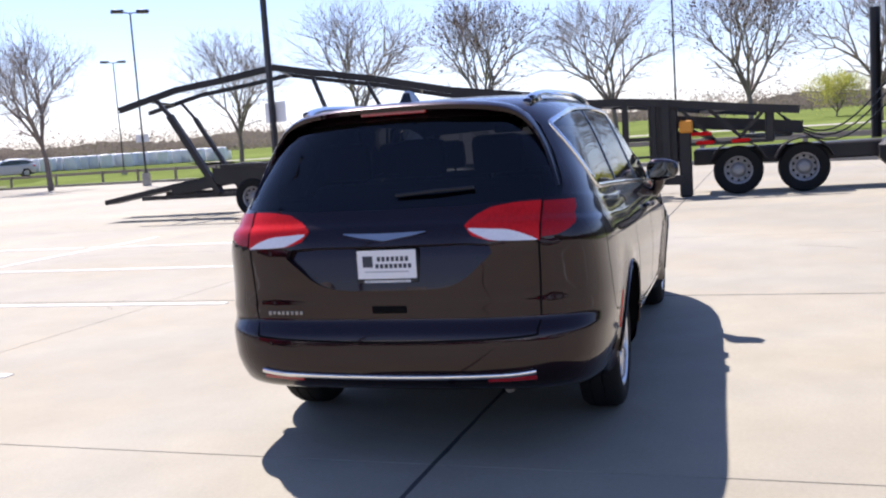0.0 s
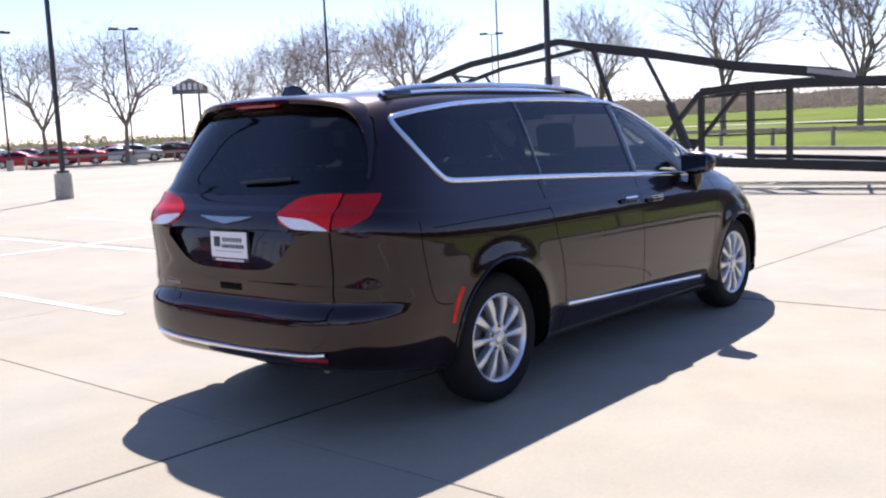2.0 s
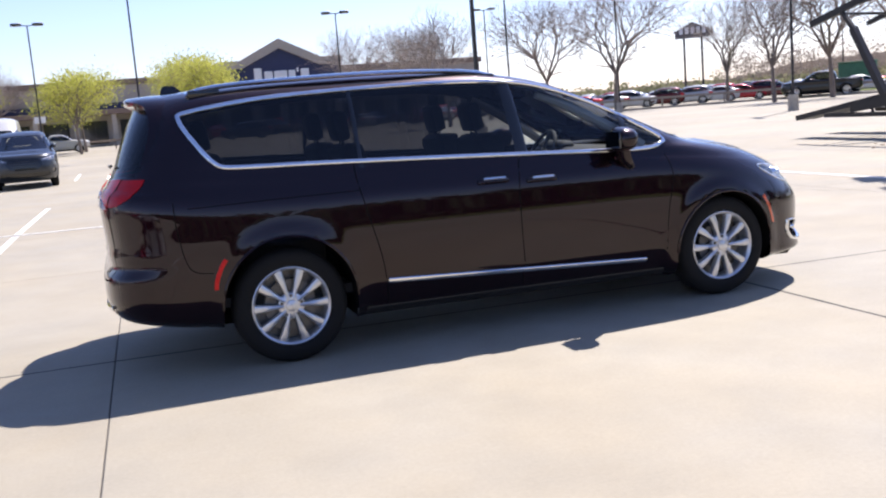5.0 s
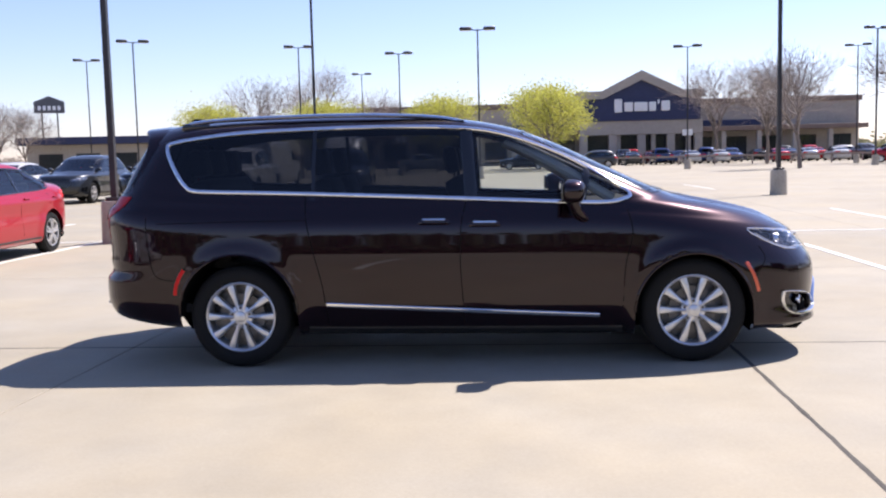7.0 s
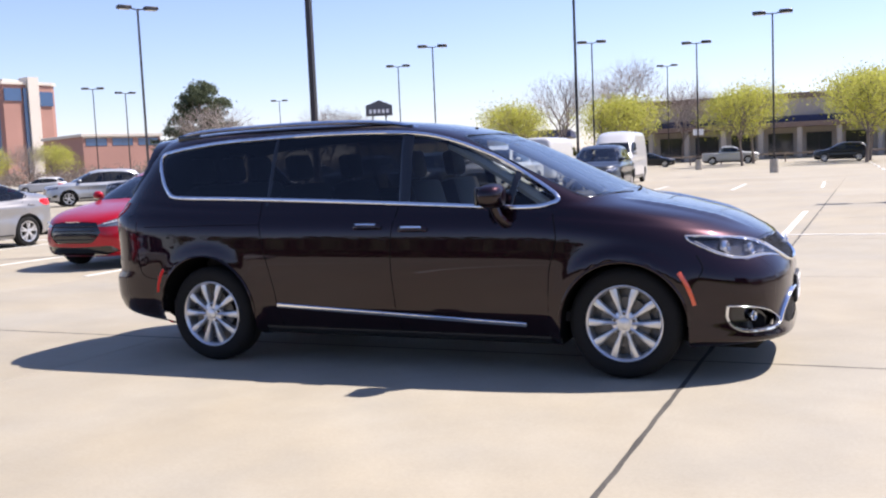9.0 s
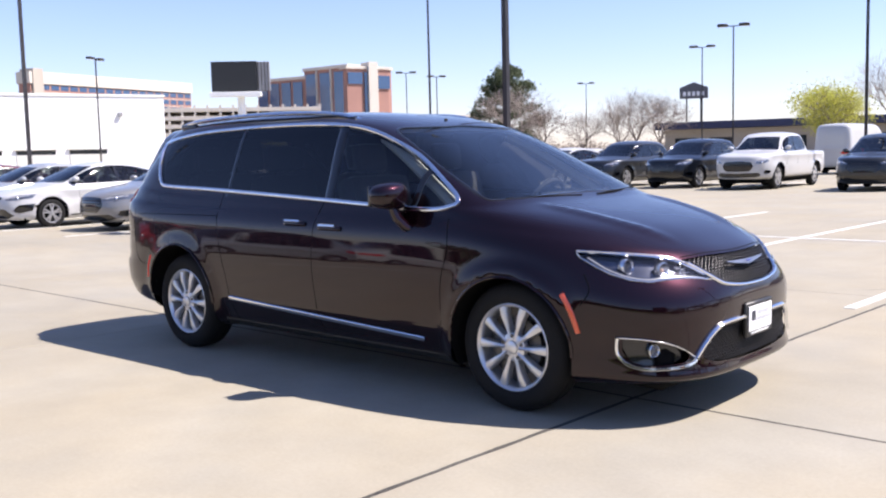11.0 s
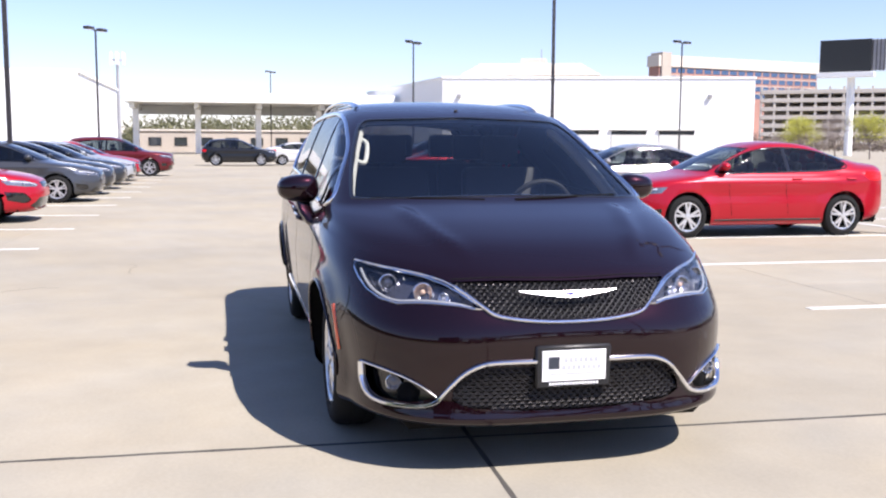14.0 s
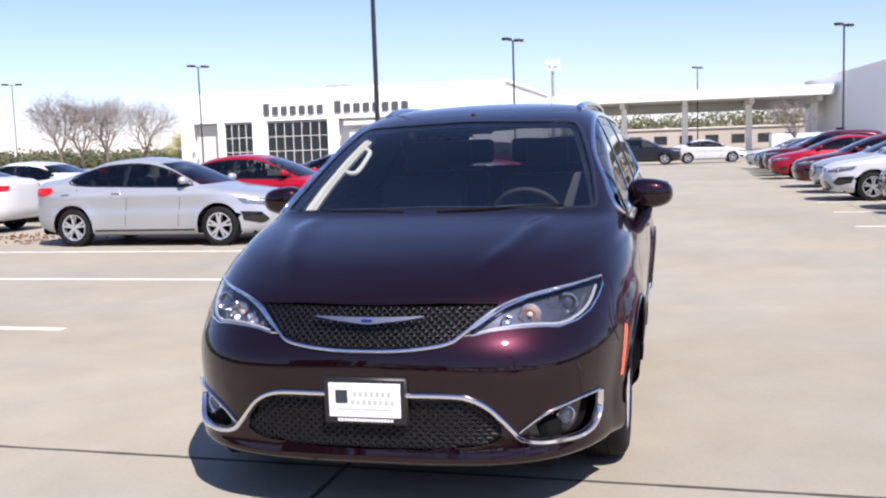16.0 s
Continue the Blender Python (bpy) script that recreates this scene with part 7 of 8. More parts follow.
M["navy"] = material("navy store panel", (0.022, 0.030, 0.085), 0.55, vary=0.08, scale=2)
M["tan_wall"] = material("tan block wall", (0.42, 0.37, 0.31), 0.85, bump=0.2, scale=3, vary=0.12, big=0.1)
M["roof_grey"] = material("grey roof", (0.30, 0.30, 0.31), 0.8, vary=0.15)
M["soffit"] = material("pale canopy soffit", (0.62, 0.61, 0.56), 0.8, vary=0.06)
M["letter_grey"] = material("dark grey sign letters", (0.10, 0.10, 0.11), 0.4, 0.2)
M["billboard_black"] = material("dark screen", (0.012, 0.013, 0.014), 0.4)
M["brown_trim"] = material("brown trim", (0.20, 0.14, 0.11), 0.7)


def block(parent, name, lo, hi, mat, label="", bevel=0.03):
    bm = bmesh.new()
    box(bm, lo, hi, bevel)
    return part(name, bm, mat, parent, label, smooth=False)


def window_unit(parent, x0, x1, z0, z1, mat="dark_glass", y=0.0, bars=1, rows=1, trim="dark"):
    """A window let into a wall face at y: recessed pane, frame and bars."""
    bm = bmesh.new()
    t, strips = 0.07, []
    for lo, hi in (((x0, y - 0.05, z0), (x0 + t, y + 0.10, z1)), ((x1 - t, y - 0.05, z0), (x1, y + 0.10, z1)), ((x0, y - 0.05, z1 - t), (x1, y + 0.10, z1)), ((x0, y - 0.05, z0), (x1, y + 0.10, z0 + t))):
        box(bm, lo, hi)
    for k in range(1, bars):
        x = x0 + (x1 - x0) * k / bars
        strips.append(((x - 0.03, y - 0.04, z0 + t), (x + 0.03, y + 0.08, z1 - t)))
    for k in range(1, rows):
        z = z0 + (z1 - z0) * k / rows
        strips.append(((x0 + t, y - 0.035, z - 0.03), (x1 - t, y + 0.075, z + 0.03)))
    w = part("window", bm, M["soffit" if trim == "pale" else "bronze"], parent, trim + " framed window", smooth=False)
    bm = bmesh.new()
    box(bm, (x0 + t, y + 0.004, z0 + t), (x1 - t, y + 0.03, z1 - t))
    part("pane", bm, M[mat], w, "reflecting pane", smooth=False)
    for lo, hi in strips:
        bm = bmesh.new()
        box(bm, lo, hi)
        part("glazing_bar", bm, M["soffit" if trim == "pale" else "bronze"], w, smooth=False)
    return w


# white dealership with sign
m = pose(-81.6, -46.6, 0, 0, 0, 90)
dealer = empty("dealership_building", m, label="low white stucco dealership with dark sign letters and shop windows", category="building")
block(dealer, "wall", (0, 0.82, 0), (32.8, 30, 7.3), M["stucco"], "white stucco walls")
block(dealer, "parapet", (-0.15, 0.0, 7.3), (32.95, 30.1, 7.55), M["stucco"], "white parapet")
for a, b in ((0.0, 1.4), (4.0, 4.7), (7.7, 9.2), (15.5, 16.6), (24, 32.8)):
    block(dealer, "pier", (a, -0.12, 0), (b, 0.14, 7.3), M["stucco"], "white wall pier")
block(dealer, "fascia", (1.4, -0.10, 4.6), (24, 0.14, 7.3), M["stucco"], "white fascia")
block(dealer, "entry_wall", (1.4, 0.6, 0), (4.0, 0.8, 4.5), M["soffit"], "shaded entry wall")
window_unit(dealer, 4.7, 7.7, 0.3, 4.5, bars=4, rows=3, y=0.1, trim="pale")
window_unit(dealer, 9.2, 15.5, 0.3, 4.5, bars=7, rows=3, y=0.1, trim="pale")
block(dealer, "service_door", (17.6, 0.02, 0), (23.4, 0.14, 3.6), M["soffit"], "pale roll door")
block(dealer, "awning", (17.2, -0.35, 3.9), (23.8, 0.12, 4.3), M["soffit"], "pale awning")
for k, (x, wd) in enumerate([(9.0 + 0.92 * k, 0.62) for k in range(7)] + [(16.3 + 0.95 * k, 0.66) for k in range(8)]):
    hgt = 1.15 if k in (0, 7) else 0.85
    bm = bmesh.new()
    box(bm, (x, -0.24, 5.15), (x + wd, -0.12, 5.15 + hgt), 0.05)
    part("sign_letter", bm, M["letter_grey"], dealer, "dark grey sign shape", smooth=False)
for x, y, sz in ((12.5, 8, 1.0), (15.5, 10, 0.5), (25, 9, 0.8)):
    block(dealer, "roof_unit", (x, y, 7.5), (x + 2.0 * sz, y + 2, 7.5 + 0.9 * sz), M["roof_grey"], "grey roof unit")
# drive-through canopy
canopy = empty("drive_canopy", pose(-112.0, -13.2, 0, 0, 0, 90), label="long white flat canopy on a row of square posts", category="canopy")
block(canopy, "roof", (0, 0, 6.15), (32.2, 13, 7.25), M["stucco"], "white canopy roof")
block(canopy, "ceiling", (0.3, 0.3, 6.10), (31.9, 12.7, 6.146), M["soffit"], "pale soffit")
for x in (0.9, 8.3, 15.7, 23.3, 30.8):
    block(canopy, "post", (x - 0.35, 5.6, 0), (x + 0.35, 6.3, 6.15), M["stucco"], "white square post")
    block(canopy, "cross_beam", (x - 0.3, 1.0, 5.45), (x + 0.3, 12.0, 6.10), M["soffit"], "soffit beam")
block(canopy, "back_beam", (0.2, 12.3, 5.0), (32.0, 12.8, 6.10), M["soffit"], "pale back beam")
store_box = empty("storage_box", pose(-82, 9.4, 0, 0, 0, 90), label="low white steel storage box beside the lot", category="container")
block(store_box, "box", (0, 0, 0.12), (4.4, 2.4, 1.72), M["stucco"], "white steel box")
for x in (0.2, 3.9):
    block(store_box, "skid", (x, 0.1, 0), (x + 0.3, 2.3, 0.12), M["bronze"], "dark skid")
# low beige building and a dark hedge far behind the canopy
far_hall = empty("far_hall", pose(-138, -14, 0, 0, 0, 90), label="far low beige building with small dark windows", category="building")
block(far_hall, "wall", (0, 0, 0), (34, 14, 3.0), M["tan_wall"], "beige walls")
block(far_hall, "roof_edge", (-0.2, -0.2, 3.0), (34.2, 14.2, 3.25), M["pale_stone"], "pale roof edge")
for k in range(9):
    window_unit(far_hall, 1.6 + 3.6 * k, 3.4 + 3.6 * k, 0.9, 2.1, y=-0.02)
# white service building
def prism(parent, name, plan, z0, z1, mat, label="", shrink=1.0):
    """A block on any plan; its top may be drawn in towards the middle."""
    bm = bmesh.new()
    c = sum((Vector((*q, 0)) for q in plan), Vector()) / len(plan)
    lo = [bm.verts.new((q[0], q[1], z0)) for q in plan]
    hi = [bm.verts.new((c.x + (q[0] - c.x) * shrink, c.y + (q[1] - c.y) * shrink, z1)) for q in plan]
    bm.faces.new(lo)
    bm.faces.new(hi)
    for k in range(len(plan)):
        bm.faces.new((lo[k], lo[(k + 1) % len(plan)], hi[(k + 1) % len(plan)], hi[k]))
    bmesh.ops.recalc_face_normals(bm, faces=bm.faces[:])
    return part(name, bm, mat, parent, label, smooth=False)


SV0, SV1 = Vector((-95.0, 21.2)), Vector((-85.5, 52.6))
ang = math.degrees(math.atan2(SV1.y - SV0.y, SV1.x - SV0.x))
L = (SV1 - SV0).length
service = empty("service_building", pose(SV0.x, SV0.y, 0, 0, 0, ang), label="long white stucco service building with roll doors", category="building")
back = (-13.0, 32.0)
prism(service, "wall", [(0, 0.10), (L, 0.10), (L, 30), back], 0, 8.35, M["stucco"], "white stucco walls")
prism(service, "parapet", [(-0.1, 0.0), (L + 0.1, 0.0), (L + 0.1, 30.1), (back[0] - 0.1, back[1] + 0.1)], 8.35, 8.55, M["stucco"], "white parapet")
for x in (8.0, 13.0, 18.0, 23.0):
    block(service, "roll_door", (x, 0.03, 0), (x + 3.7, 0.12, 2.45), M["soffit"], "pale roll door")
    # dark colour painted in for the slit of shadow over each door
    block(service, "door_window", (x, 0.03, 2.45), (x + 3.7, 0.12, 2.9), M["dark_glass"], "dark strip painted as the shadow slit over the door")
    block(service, "door_hood", (x - 0.2, -0.12, 2.9), (x + 3.9, 0.12, 3.1), M["soffit"], "pale door hood")
for x in (1.6, 28.0):
    block(service, "wall_light", (x, -0.22, 6.3), (x + 0.4, 0.1, 6.7), M["roof_grey"], "grey wall light")
p = Vector((0, 0.10)).lerp(Vector(back), 0.45)
block(service, "side_door", (p.x - 0.75, p.y - 0.45, 0), (p.x + 0.35, p.y + 0.75, 2.3), M["bronze"], "dark side door")
upper = empty("pale_hall", pose(*ray_place(E125, 165.6, 190), 0, 0, 0, 70), label="pale hip-roofed hall behind the service building", category="building")
prism(upper, "wall", [(0, 0), (26, 0), (26, 14), (0, 14)], 0, 14.6, M["stucco"], "pale hall walls")
prism(upper, "roof", [(-0.6, -0.6), (26.6, -0.6), (26.6, 14.6), (-0.6, 14.6)], 14.6, 17.0, M["pale_stone"], "pale stone coloured hip roof", 0.72)
block(upper, "roof_room", (11, 4, 16.6), (16, 10, 18.2), M["pale_stone"], "pale roof room")
rod_bm = bmesh.new()
rod(rod_bm, (15, 7, 17.8), (15, 7, 20.2), 0.10)
part("mast", rod_bm, M["roof_grey"], upper, "thin mast")


def office(name, eye, left, right, z_top, storeys, depth, label, top_band=1.2, wide=5.2, fh=3.7):
    """A storeyed office block seen between two bearings, each with its distance; windows in its upper storeys."""
    a, b = ray_place(eye, *right), ray_place(eye, *left)
    width = math.hypot(a[0] - b[0], a[1] - b[1])
    root = empty(name, pose(b[0], b[1], 0, 0, 0, math.degrees(math.atan2(a[1] - b[1], a[0] - b[0]))), label=label, category="building")
    block(root, "wall", (0, 0.3, 0), (width, depth, z_top - top_band), M["brick_wall"], "red brick facade")
    block(root, "cornice", (-0.6, -0.3, z_top - top_band), (width + 0.6, depth + 0.6, z_top), M["pale_stone"], "pale top band")
    n = max(3, int(width / wide))
    for f in range(storeys):
        z = z_top - top_band - (f + 1) * fh
        for k in range(n):
            window_unit(root, (k + 0.10) * width / n, (k + 0.90) * width / n, z + 0.9, z + fh - 0.5, "blue_glass", 0.28, 2)
        block(root, "string_course", (0, 0.16, z + fh - 0.35), (width, 0.32, z + fh - 0.05), M["pale_stone"], "pale course")
    return root, width


ob, w = office("brick_office", E125, (154.6, 470), (146.1, 540), 43.4, 4, 8, "long red brick office with a pale top storey", top_band=5.2)
block(ob, "lift_tower", (1.0, -0.8, 0), (6.5, 8, 44.8), M["tan_wall"], "tan lift tower")
ob, w = office("glass_wing", E125, (142.4, 480), (139.7, 460), 40.2, 0, 30, "blue glass office wing with pale edges", top_band=1.4)
for k in range(4):
    block(ob, "glass_bay", (w * (0.03 + 0.245 * k), -0.1, 6.0), (w * (0.22 + 0.245 * k), 0.25, 37.6), M["blue_glass"], "tall blue glass bay")
ob, w = office("brick_tower", E125, (139.7, 460), (137.2, 440), 43.6, 0, 30, "brick and glass office with a pale stone roof edge", top_band=1.4)
for k in range(3):
    block(ob, "glass_bay", (w * (0.04 + 0.33 * k), -0.1, 10.0), (w * (0.27 + 0.33 * k), 0.25, 40.6), M["blue_glass"], "tall blue glass bay")
    block(ob, "pale_pier", (w * (0.285 + 0.33 * k), -0.35, 10.0), (w * (0.315 + 0.33 * k), 0.28, 42.2), M["pale_stone"], "pale stone pier")
ob, w = office("brick_tower_end", E125, (137.2, 438), (134.75, 448), 42.6, 0, 30, "brick tower end with a pale stone stair shaft", top_band=1.2)
block(ob, "glass_corner", (w * 0.02, -0.2, 34.6), (w * 0.36, 0.25, 39.8), M["blue_glass"], "blue glass corner")
block(ob, "stair_shaft", (w * 0.48, -1.6, 0), (w * 0.70, 6, 44.6), M["pale_stone"], "pale stone stair shaft")
block(ob, "glass_strip", (w * 0.40, -0.6, 4), (w * 0.475, 0.25, 40), M["blue_glass"], "blue glass strip")
block(ob, "glass_corner", (w * 0.74, -0.3, 32.6), (w + 0.4, 6, 38.6), M["blue_glass"], "blue glass corner")
ob, w = office("low_brick_building", E125, (133.6, 300), (129.4, 310), 14.2, 1, 30, "low plain red brick building", top_band=0.8, wide=9)
# parking garage: open decks
a, b = ray_place(E125, 138.9, 375), ray_place(E125, 148.9, 375)
garage = empty("parking_garage", pose(b[0], b[1], 0, 0, 0, math.degrees(math.atan2(a[1] - b[1], a[0] - b[0]))), label="open concrete parking garage with seven decks", category="building")
gw = math.hypot(a[0] - b[0], a[1] - b[1])
for k in range(7):
    block(garage, "deck", (0, 0, 3.05 * k + 1.6), (gw, 30, 3.05 * k + 2.0), M["pale_stone"], "concrete deck")
    block(garage, "spandrel", (0, -0.25, 3.05 * k + 1.7), (gw, 0.0, 3.05 * k + 3.1), M["pale_stone"], "concrete spandrel")
for k in range(15):
    x = gw * k / 14
    block(garage, "column", (x - 0.4, -0.15, 0), (x + 0.4, 0.6, 22.4), M["pale_stone"], "concrete column")
block(garage, "inner_wall", (0, 12, 0), (gw, 12.3, 22.0), M["tan_wall"], "shaded inner wall")
# billboard
a, b = ray_place(E125, 142.9, 150), ray_place(E125, 145.5, 150)
board = empty("billboard", pose(b[0], b[1], 0, 0, 0, math.degrees(math.atan2(a[1] - b[1], a[0] - b[0])) - 8), label="large dark billboard on a white column", category="billboard")
bw = math.hypot(a[0] - b[0], a[1] - b[1])
block(board, "panel", (0, 0, 11.8), (bw, 0.5, 16.3), M["billboard_black"], "dark screen panel")
block(board, "side_panel", (bw, 0.3, 11.9), (bw + 1.9, 0.7, 16.2), M["roof_grey"], "grey frame and rear panel")
for k in range(4):
    block(board, "frame_post", (bw + 0.1 + 0.5 * k, 0.2, 11.8), (bw + 0.2 + 0.5 * k, 0.32, 16.3), M["bronze"], "dark frame post")
block(board, "catwalk", (-0.2, -0.9, 11.0), (bw + 0.6, 0.5, 11.7), M["stucco"], "white catwalk")
bm = bmesh.new()
rod(bm, (bw * 0.62, 0.8, 0), (bw * 0.62, 0.8, 11.2), 0.55, seg=18)
part("column", bm, M["stucco"], board, "white column")

# home store with a gable
store = empty("home_store", pose(-26, 124, 0), label="large tan store with a navy gable and pale edges", category="building")
block(store, "wall", (0, 0.5, 0), (75, 50, 7.6), M["tan_wall"], "tan block walls")
block(store, "roof_edge", (-0.3, 0.2, 7.6), (75.3, 50, 8.3), M["brown_trim"], "brown roof edge")
block(store, "arcade_band", (6, 0.0, 4.6), (62, 0.6, 5.4), M["navy"], "navy band")
for k in range(16):
    block(store, "arcade_post", (4.6 * k + 1.0, -2.6, 0), (4.6 * k + 1.6, -2.0, 4.0), M["tan_wall"], "tan arcade post")
block(store, "arcade_roof", (0, -2.9, 3.9), (75, 0.5, 4.5), M["brown_trim"], "brown arcade roof")
for k in range(16):
    window_unit(store, 4.6 * k + 2.0, 4.6 * k + 5.0, 0.3, 3.2, bars=2, y=0.48)


def gable(name, pts, y0, y1, mat, parent, label):
    bm = bmesh.new()
    f = [bm.verts.new((x, y0, z)) for x, z in pts]
    b = [bm.verts.new((x, y1, z)) for x, z in pts]
    bm.faces.new(f)
    bm.faces.new(b[::-1])
    for k in range(len(pts)):
        bm.faces.new((f[k], b[k], b[(k + 1) % len(pts)], f[(k + 1) % len(pts)]))
    bmesh.ops.recalc_face_normals(bm, faces=bm.faces[:])
    return part(name, bm, M[mat], parent, label, smooth=False)


block(store, "entrance_wall", (37.6, -3.2, 3.7), (53.6, 0.5, 5.5), M["tan_wall"], "tan entrance wall")
for x in (37.6, 41.4, 45.2, 49.0, 52.6):
    block(store, "entrance_pier", (x, -3.1, 0), (x + 1.0, -2.2, 3.7), M["tan_wall"], "tan entrance pier")
block(store, "entrance", (38.0, -1.6, 0), (53.2, -1.5, 3.7), M["dark_glass"], "dark glass entrance")
gable("gable", [(37.9, 5.5), (53.3, 5.5), (53.3, 8.5), (50.6, 8.5), (45.6, 11.0), (40.8, 8.5), (37.9, 8.5)], -3.4, 20, "navy", store, "navy gable front")
for pts in ([(40.6, 8.4), (45.6, 10.75), (45.6, 12.0), (40.6, 9.5)], [(45.6, 10.75), (50.8, 8.4), (50.8, 9.5), (45.6, 12.0)], [(37.4, 8.4), (40.6, 8.4), (40.6, 9.4), (37.4, 9.4)], [(50.8, 8.4), (53.8, 8.4), (53.8, 9.4), (50.8, 9.4)]):
    gable("gable_edge", pts, -3.9, 20, "tan_wall", store, "pale gable edge")
for x, wd, z0, z1 in ((42.1, 1.0, 6.6, 8.35), (43.4, 1.1, 6.7, 7.9), (44.7, 1.7, 6.7, 7.9), (46.6, 0.9, 6.7, 7.9), (47.7, 0.25, 7.6, 8.2), (48.2, 1.1, 6.7, 8.0)):
    bm = bmesh.new()
    box(bm, (x, -3.62, z0), (x + wd, -3.40, z1), 0.08)
    part("sign_letter", bm, M["stucco"], store, "white sign shape", smooth=False)
far_shop = empty("far_shop", pose(-62, 118, 0, 0, 0, 12), label="low far shop with a grey blue roof", category="building")
block(far_shop, "wall", (0, 0, 0), (30, 16, 4.2), M["tan_wall"], "tan wall")
block(far_shop, "roof", (-1, -1.5, 4.2), (31, 16, 5.2), M["navy"], "grey blue roof edge")
for k in range(6):
    window_unit(far_shop, 1.5 + 4.8 * k, 4.6 + 4.8 * k, 0.4, 3.0, y=-0.02)
# pylon signs
for (eye, az, d, z0, z1, w2) in ((E7, 115.1, 168, 9.9, 12.6, 2.3), (E55, 56.7, 112, 6.9, 8.6, 1.9)):
    x, y = ray_place(eye, az, d)
    pyl = empty("pylon_sign", pose(x, y, 0, 0, 0, az + 90 - 180), label="tall pylon sign with a dark cabinet", category="sign")
    gable("cabinet", [(-w2, z0), (w2, z0), (w2, z1 - 0.9), (0, z1), (-w2, z1 - 0.9)], -0.4, 0.4, "letter_grey", pyl, "dark sign cabinet")
    for k in range(5):
        block(pyl, "sign_letter", (-w2 * 0.75 + k * w2 * 0.32, -0.47, z0 + 0.45), (-w2 * 0.75 + k * w2 * 0.32 + w2 * 0.2, -0.41, z0 + 1.15), M["board"], "pale sign shape")
    for s in (-1, 1):
        block(pyl, "leg", (s * w2 * 0.5 - 0.12, -0.12, 0), (s * w2 * 0.5 + 0.12, 0.12, z0), M["bronze"], "dark leg")
# cell mast
x, y = ray_place(E16, -173.1, 150)
mast = empty("cell_mast", pose(x, y, 0), label="slim mast with pale antenna panels", category="mast")
bm = bmesh.new()
rod(bm, (0, 0, 0), (0, 0, 14), 0.3, 0.2)
part("shaft", bm, M["roof_grey"], mast, "grey shaft")
for k in range(6):
    a = k * math.pi / 3
    block(mast, "antenna", (1.0 * math.cos(a) - 0.15, 1.0 * math.sin(a) - 0.15, 12.6), (1.0 * math.cos(a) + 0.15, 1.0 * math.sin(a) + 0.15, 14.4), M["board"], "pale antenna panel")
bm = bmesh.new()
lathe(bm, [(0.9, 13.2), (1.0, 13.2), (1.0, 13.35), (0.9, 13.35)], 12, "Z", closed=True)
part("antenna_ring", bm, M["roof_grey"], mast, "grey ring")

# rails round the lot
M["rail"] = material("weathered rail", (0.28, 0.23, 0.20), 0.8, vary=0.25)


def rail_fence(a, b, n, label="low weathered rail fence along the lot edge"):
    root = empty("rail_fence", pose(a[0], a[1], 0, 0, 0, math.degrees(math.atan2(b[1] - a[1], b[0] - a[0]))), label=label, category="fence")
    ln = math.hypot(b[0] - a[0], b[1] - a[1])
    for k in range(n + 1):
        bm = bmesh.new()
        box(bm, (ln * k / n - 0.07, -0.07, 0), (ln * k / n + 0.07, 0.07, 0.95), 0.01)
        part("post", bm, M["rail"], root, smooth=False)
    bm = bmesh.new()
    box(bm, (0, -0.10, 0.74), (ln, -0.07, 0.93), 0.008)
    part("rail", bm, M["rail"], root, smooth=False)
    return root


bend = [off_edge(k, 1.3) for k in range(0, len(EDGE), 6)] + [off_edge(len(EDGE) - 1, 1.3)]
for a, b in zip(bend, bend[1:]):
    if (b - a).length > 0.5:
        rail_fence(a, b, max(1, round((b - a).length / 4.0)))
rail_fence((64, 70), (12, 92), 16)
rail_fence((10, 92), (-20, 92), 10)
# green container on the rise
box_at = empty("waste_container", pose(62.3, 64.6, 0.80, 0, 0, 135), label="green steel waste container beyond the fence", category="container")
M["container_green"] = material("green container paint", (0.05, 0.16, 0.09), 0.55, 0.1, bump=0.2, scale=14, vary=0.25)
block(box_at, "body", (-1.6, -0.9, 0.15), (1.6, 0.9, 1.75), M["container_green"], "green steel sides")
for k in range(6):
    block(box_at, "rib", (-1.55 + 0.6 * k, -0.96, 0.2), (-1.47 + 0.6 * k, -0.9, 1.7), M["container_green"])
block(box_at, "lid", (-1.66, -0.98, 1.76), (1.66, 0.98, 1.88), M["container_green"], "flat lid")
for k in (-1.3, 1.1):
    block(box_at, "skid", (k, -0.8, 0), (k + 0.2, 0.8, 0.15), M["bronze"], "dark skid")
# wrapped pallets and low white goods beyond the lot
M["wrap"] = material("white pallet wrap", (0.78, 0.79, 0.80), 0.45, bump=0.4, scale=3, vary=0.1)
rng = random.Random(3)
for d0 in (0, 1):
    bm = bmesh.new()
    h = 1.35 - 0.35 * d0
    box(bm, (-0.6, -0.6, 0), (0.6, 0.6, h), 0.12, seg=2)
    for v in bm.verts:
        v.co += Vector((rng.uniform(-0.05, 0.05), rng.uniform(-0.05, 0.05), rng.uniform(-0.06, 0.06) if v.co.z > 0.3 else 0))
    proto = part("wrapped_pallet", bm, M["wrap"])
    tagged(proto, "white wrapped pallet of goods beyond the lot", "pallet", "wrapped pallets")
    x, y = ray_place(E0, 42 - 0.3 * d0, 104 + 3 * d0)
    proto.matrix_world = pose(x, y, 1.0, 0, 0, 20)
    for k in range(1, 21):
        x, y = ray_place(E0, 42 - 0.3 * d0 - 0.62 * k, 104 + 3 * d0 + rng.uniform(-1, 1))
        copy_thing(proto, pose(x, y, 1.0, 0, 0, 20 + rng.uniform(-20, 20)))
bm = bmesh.new()
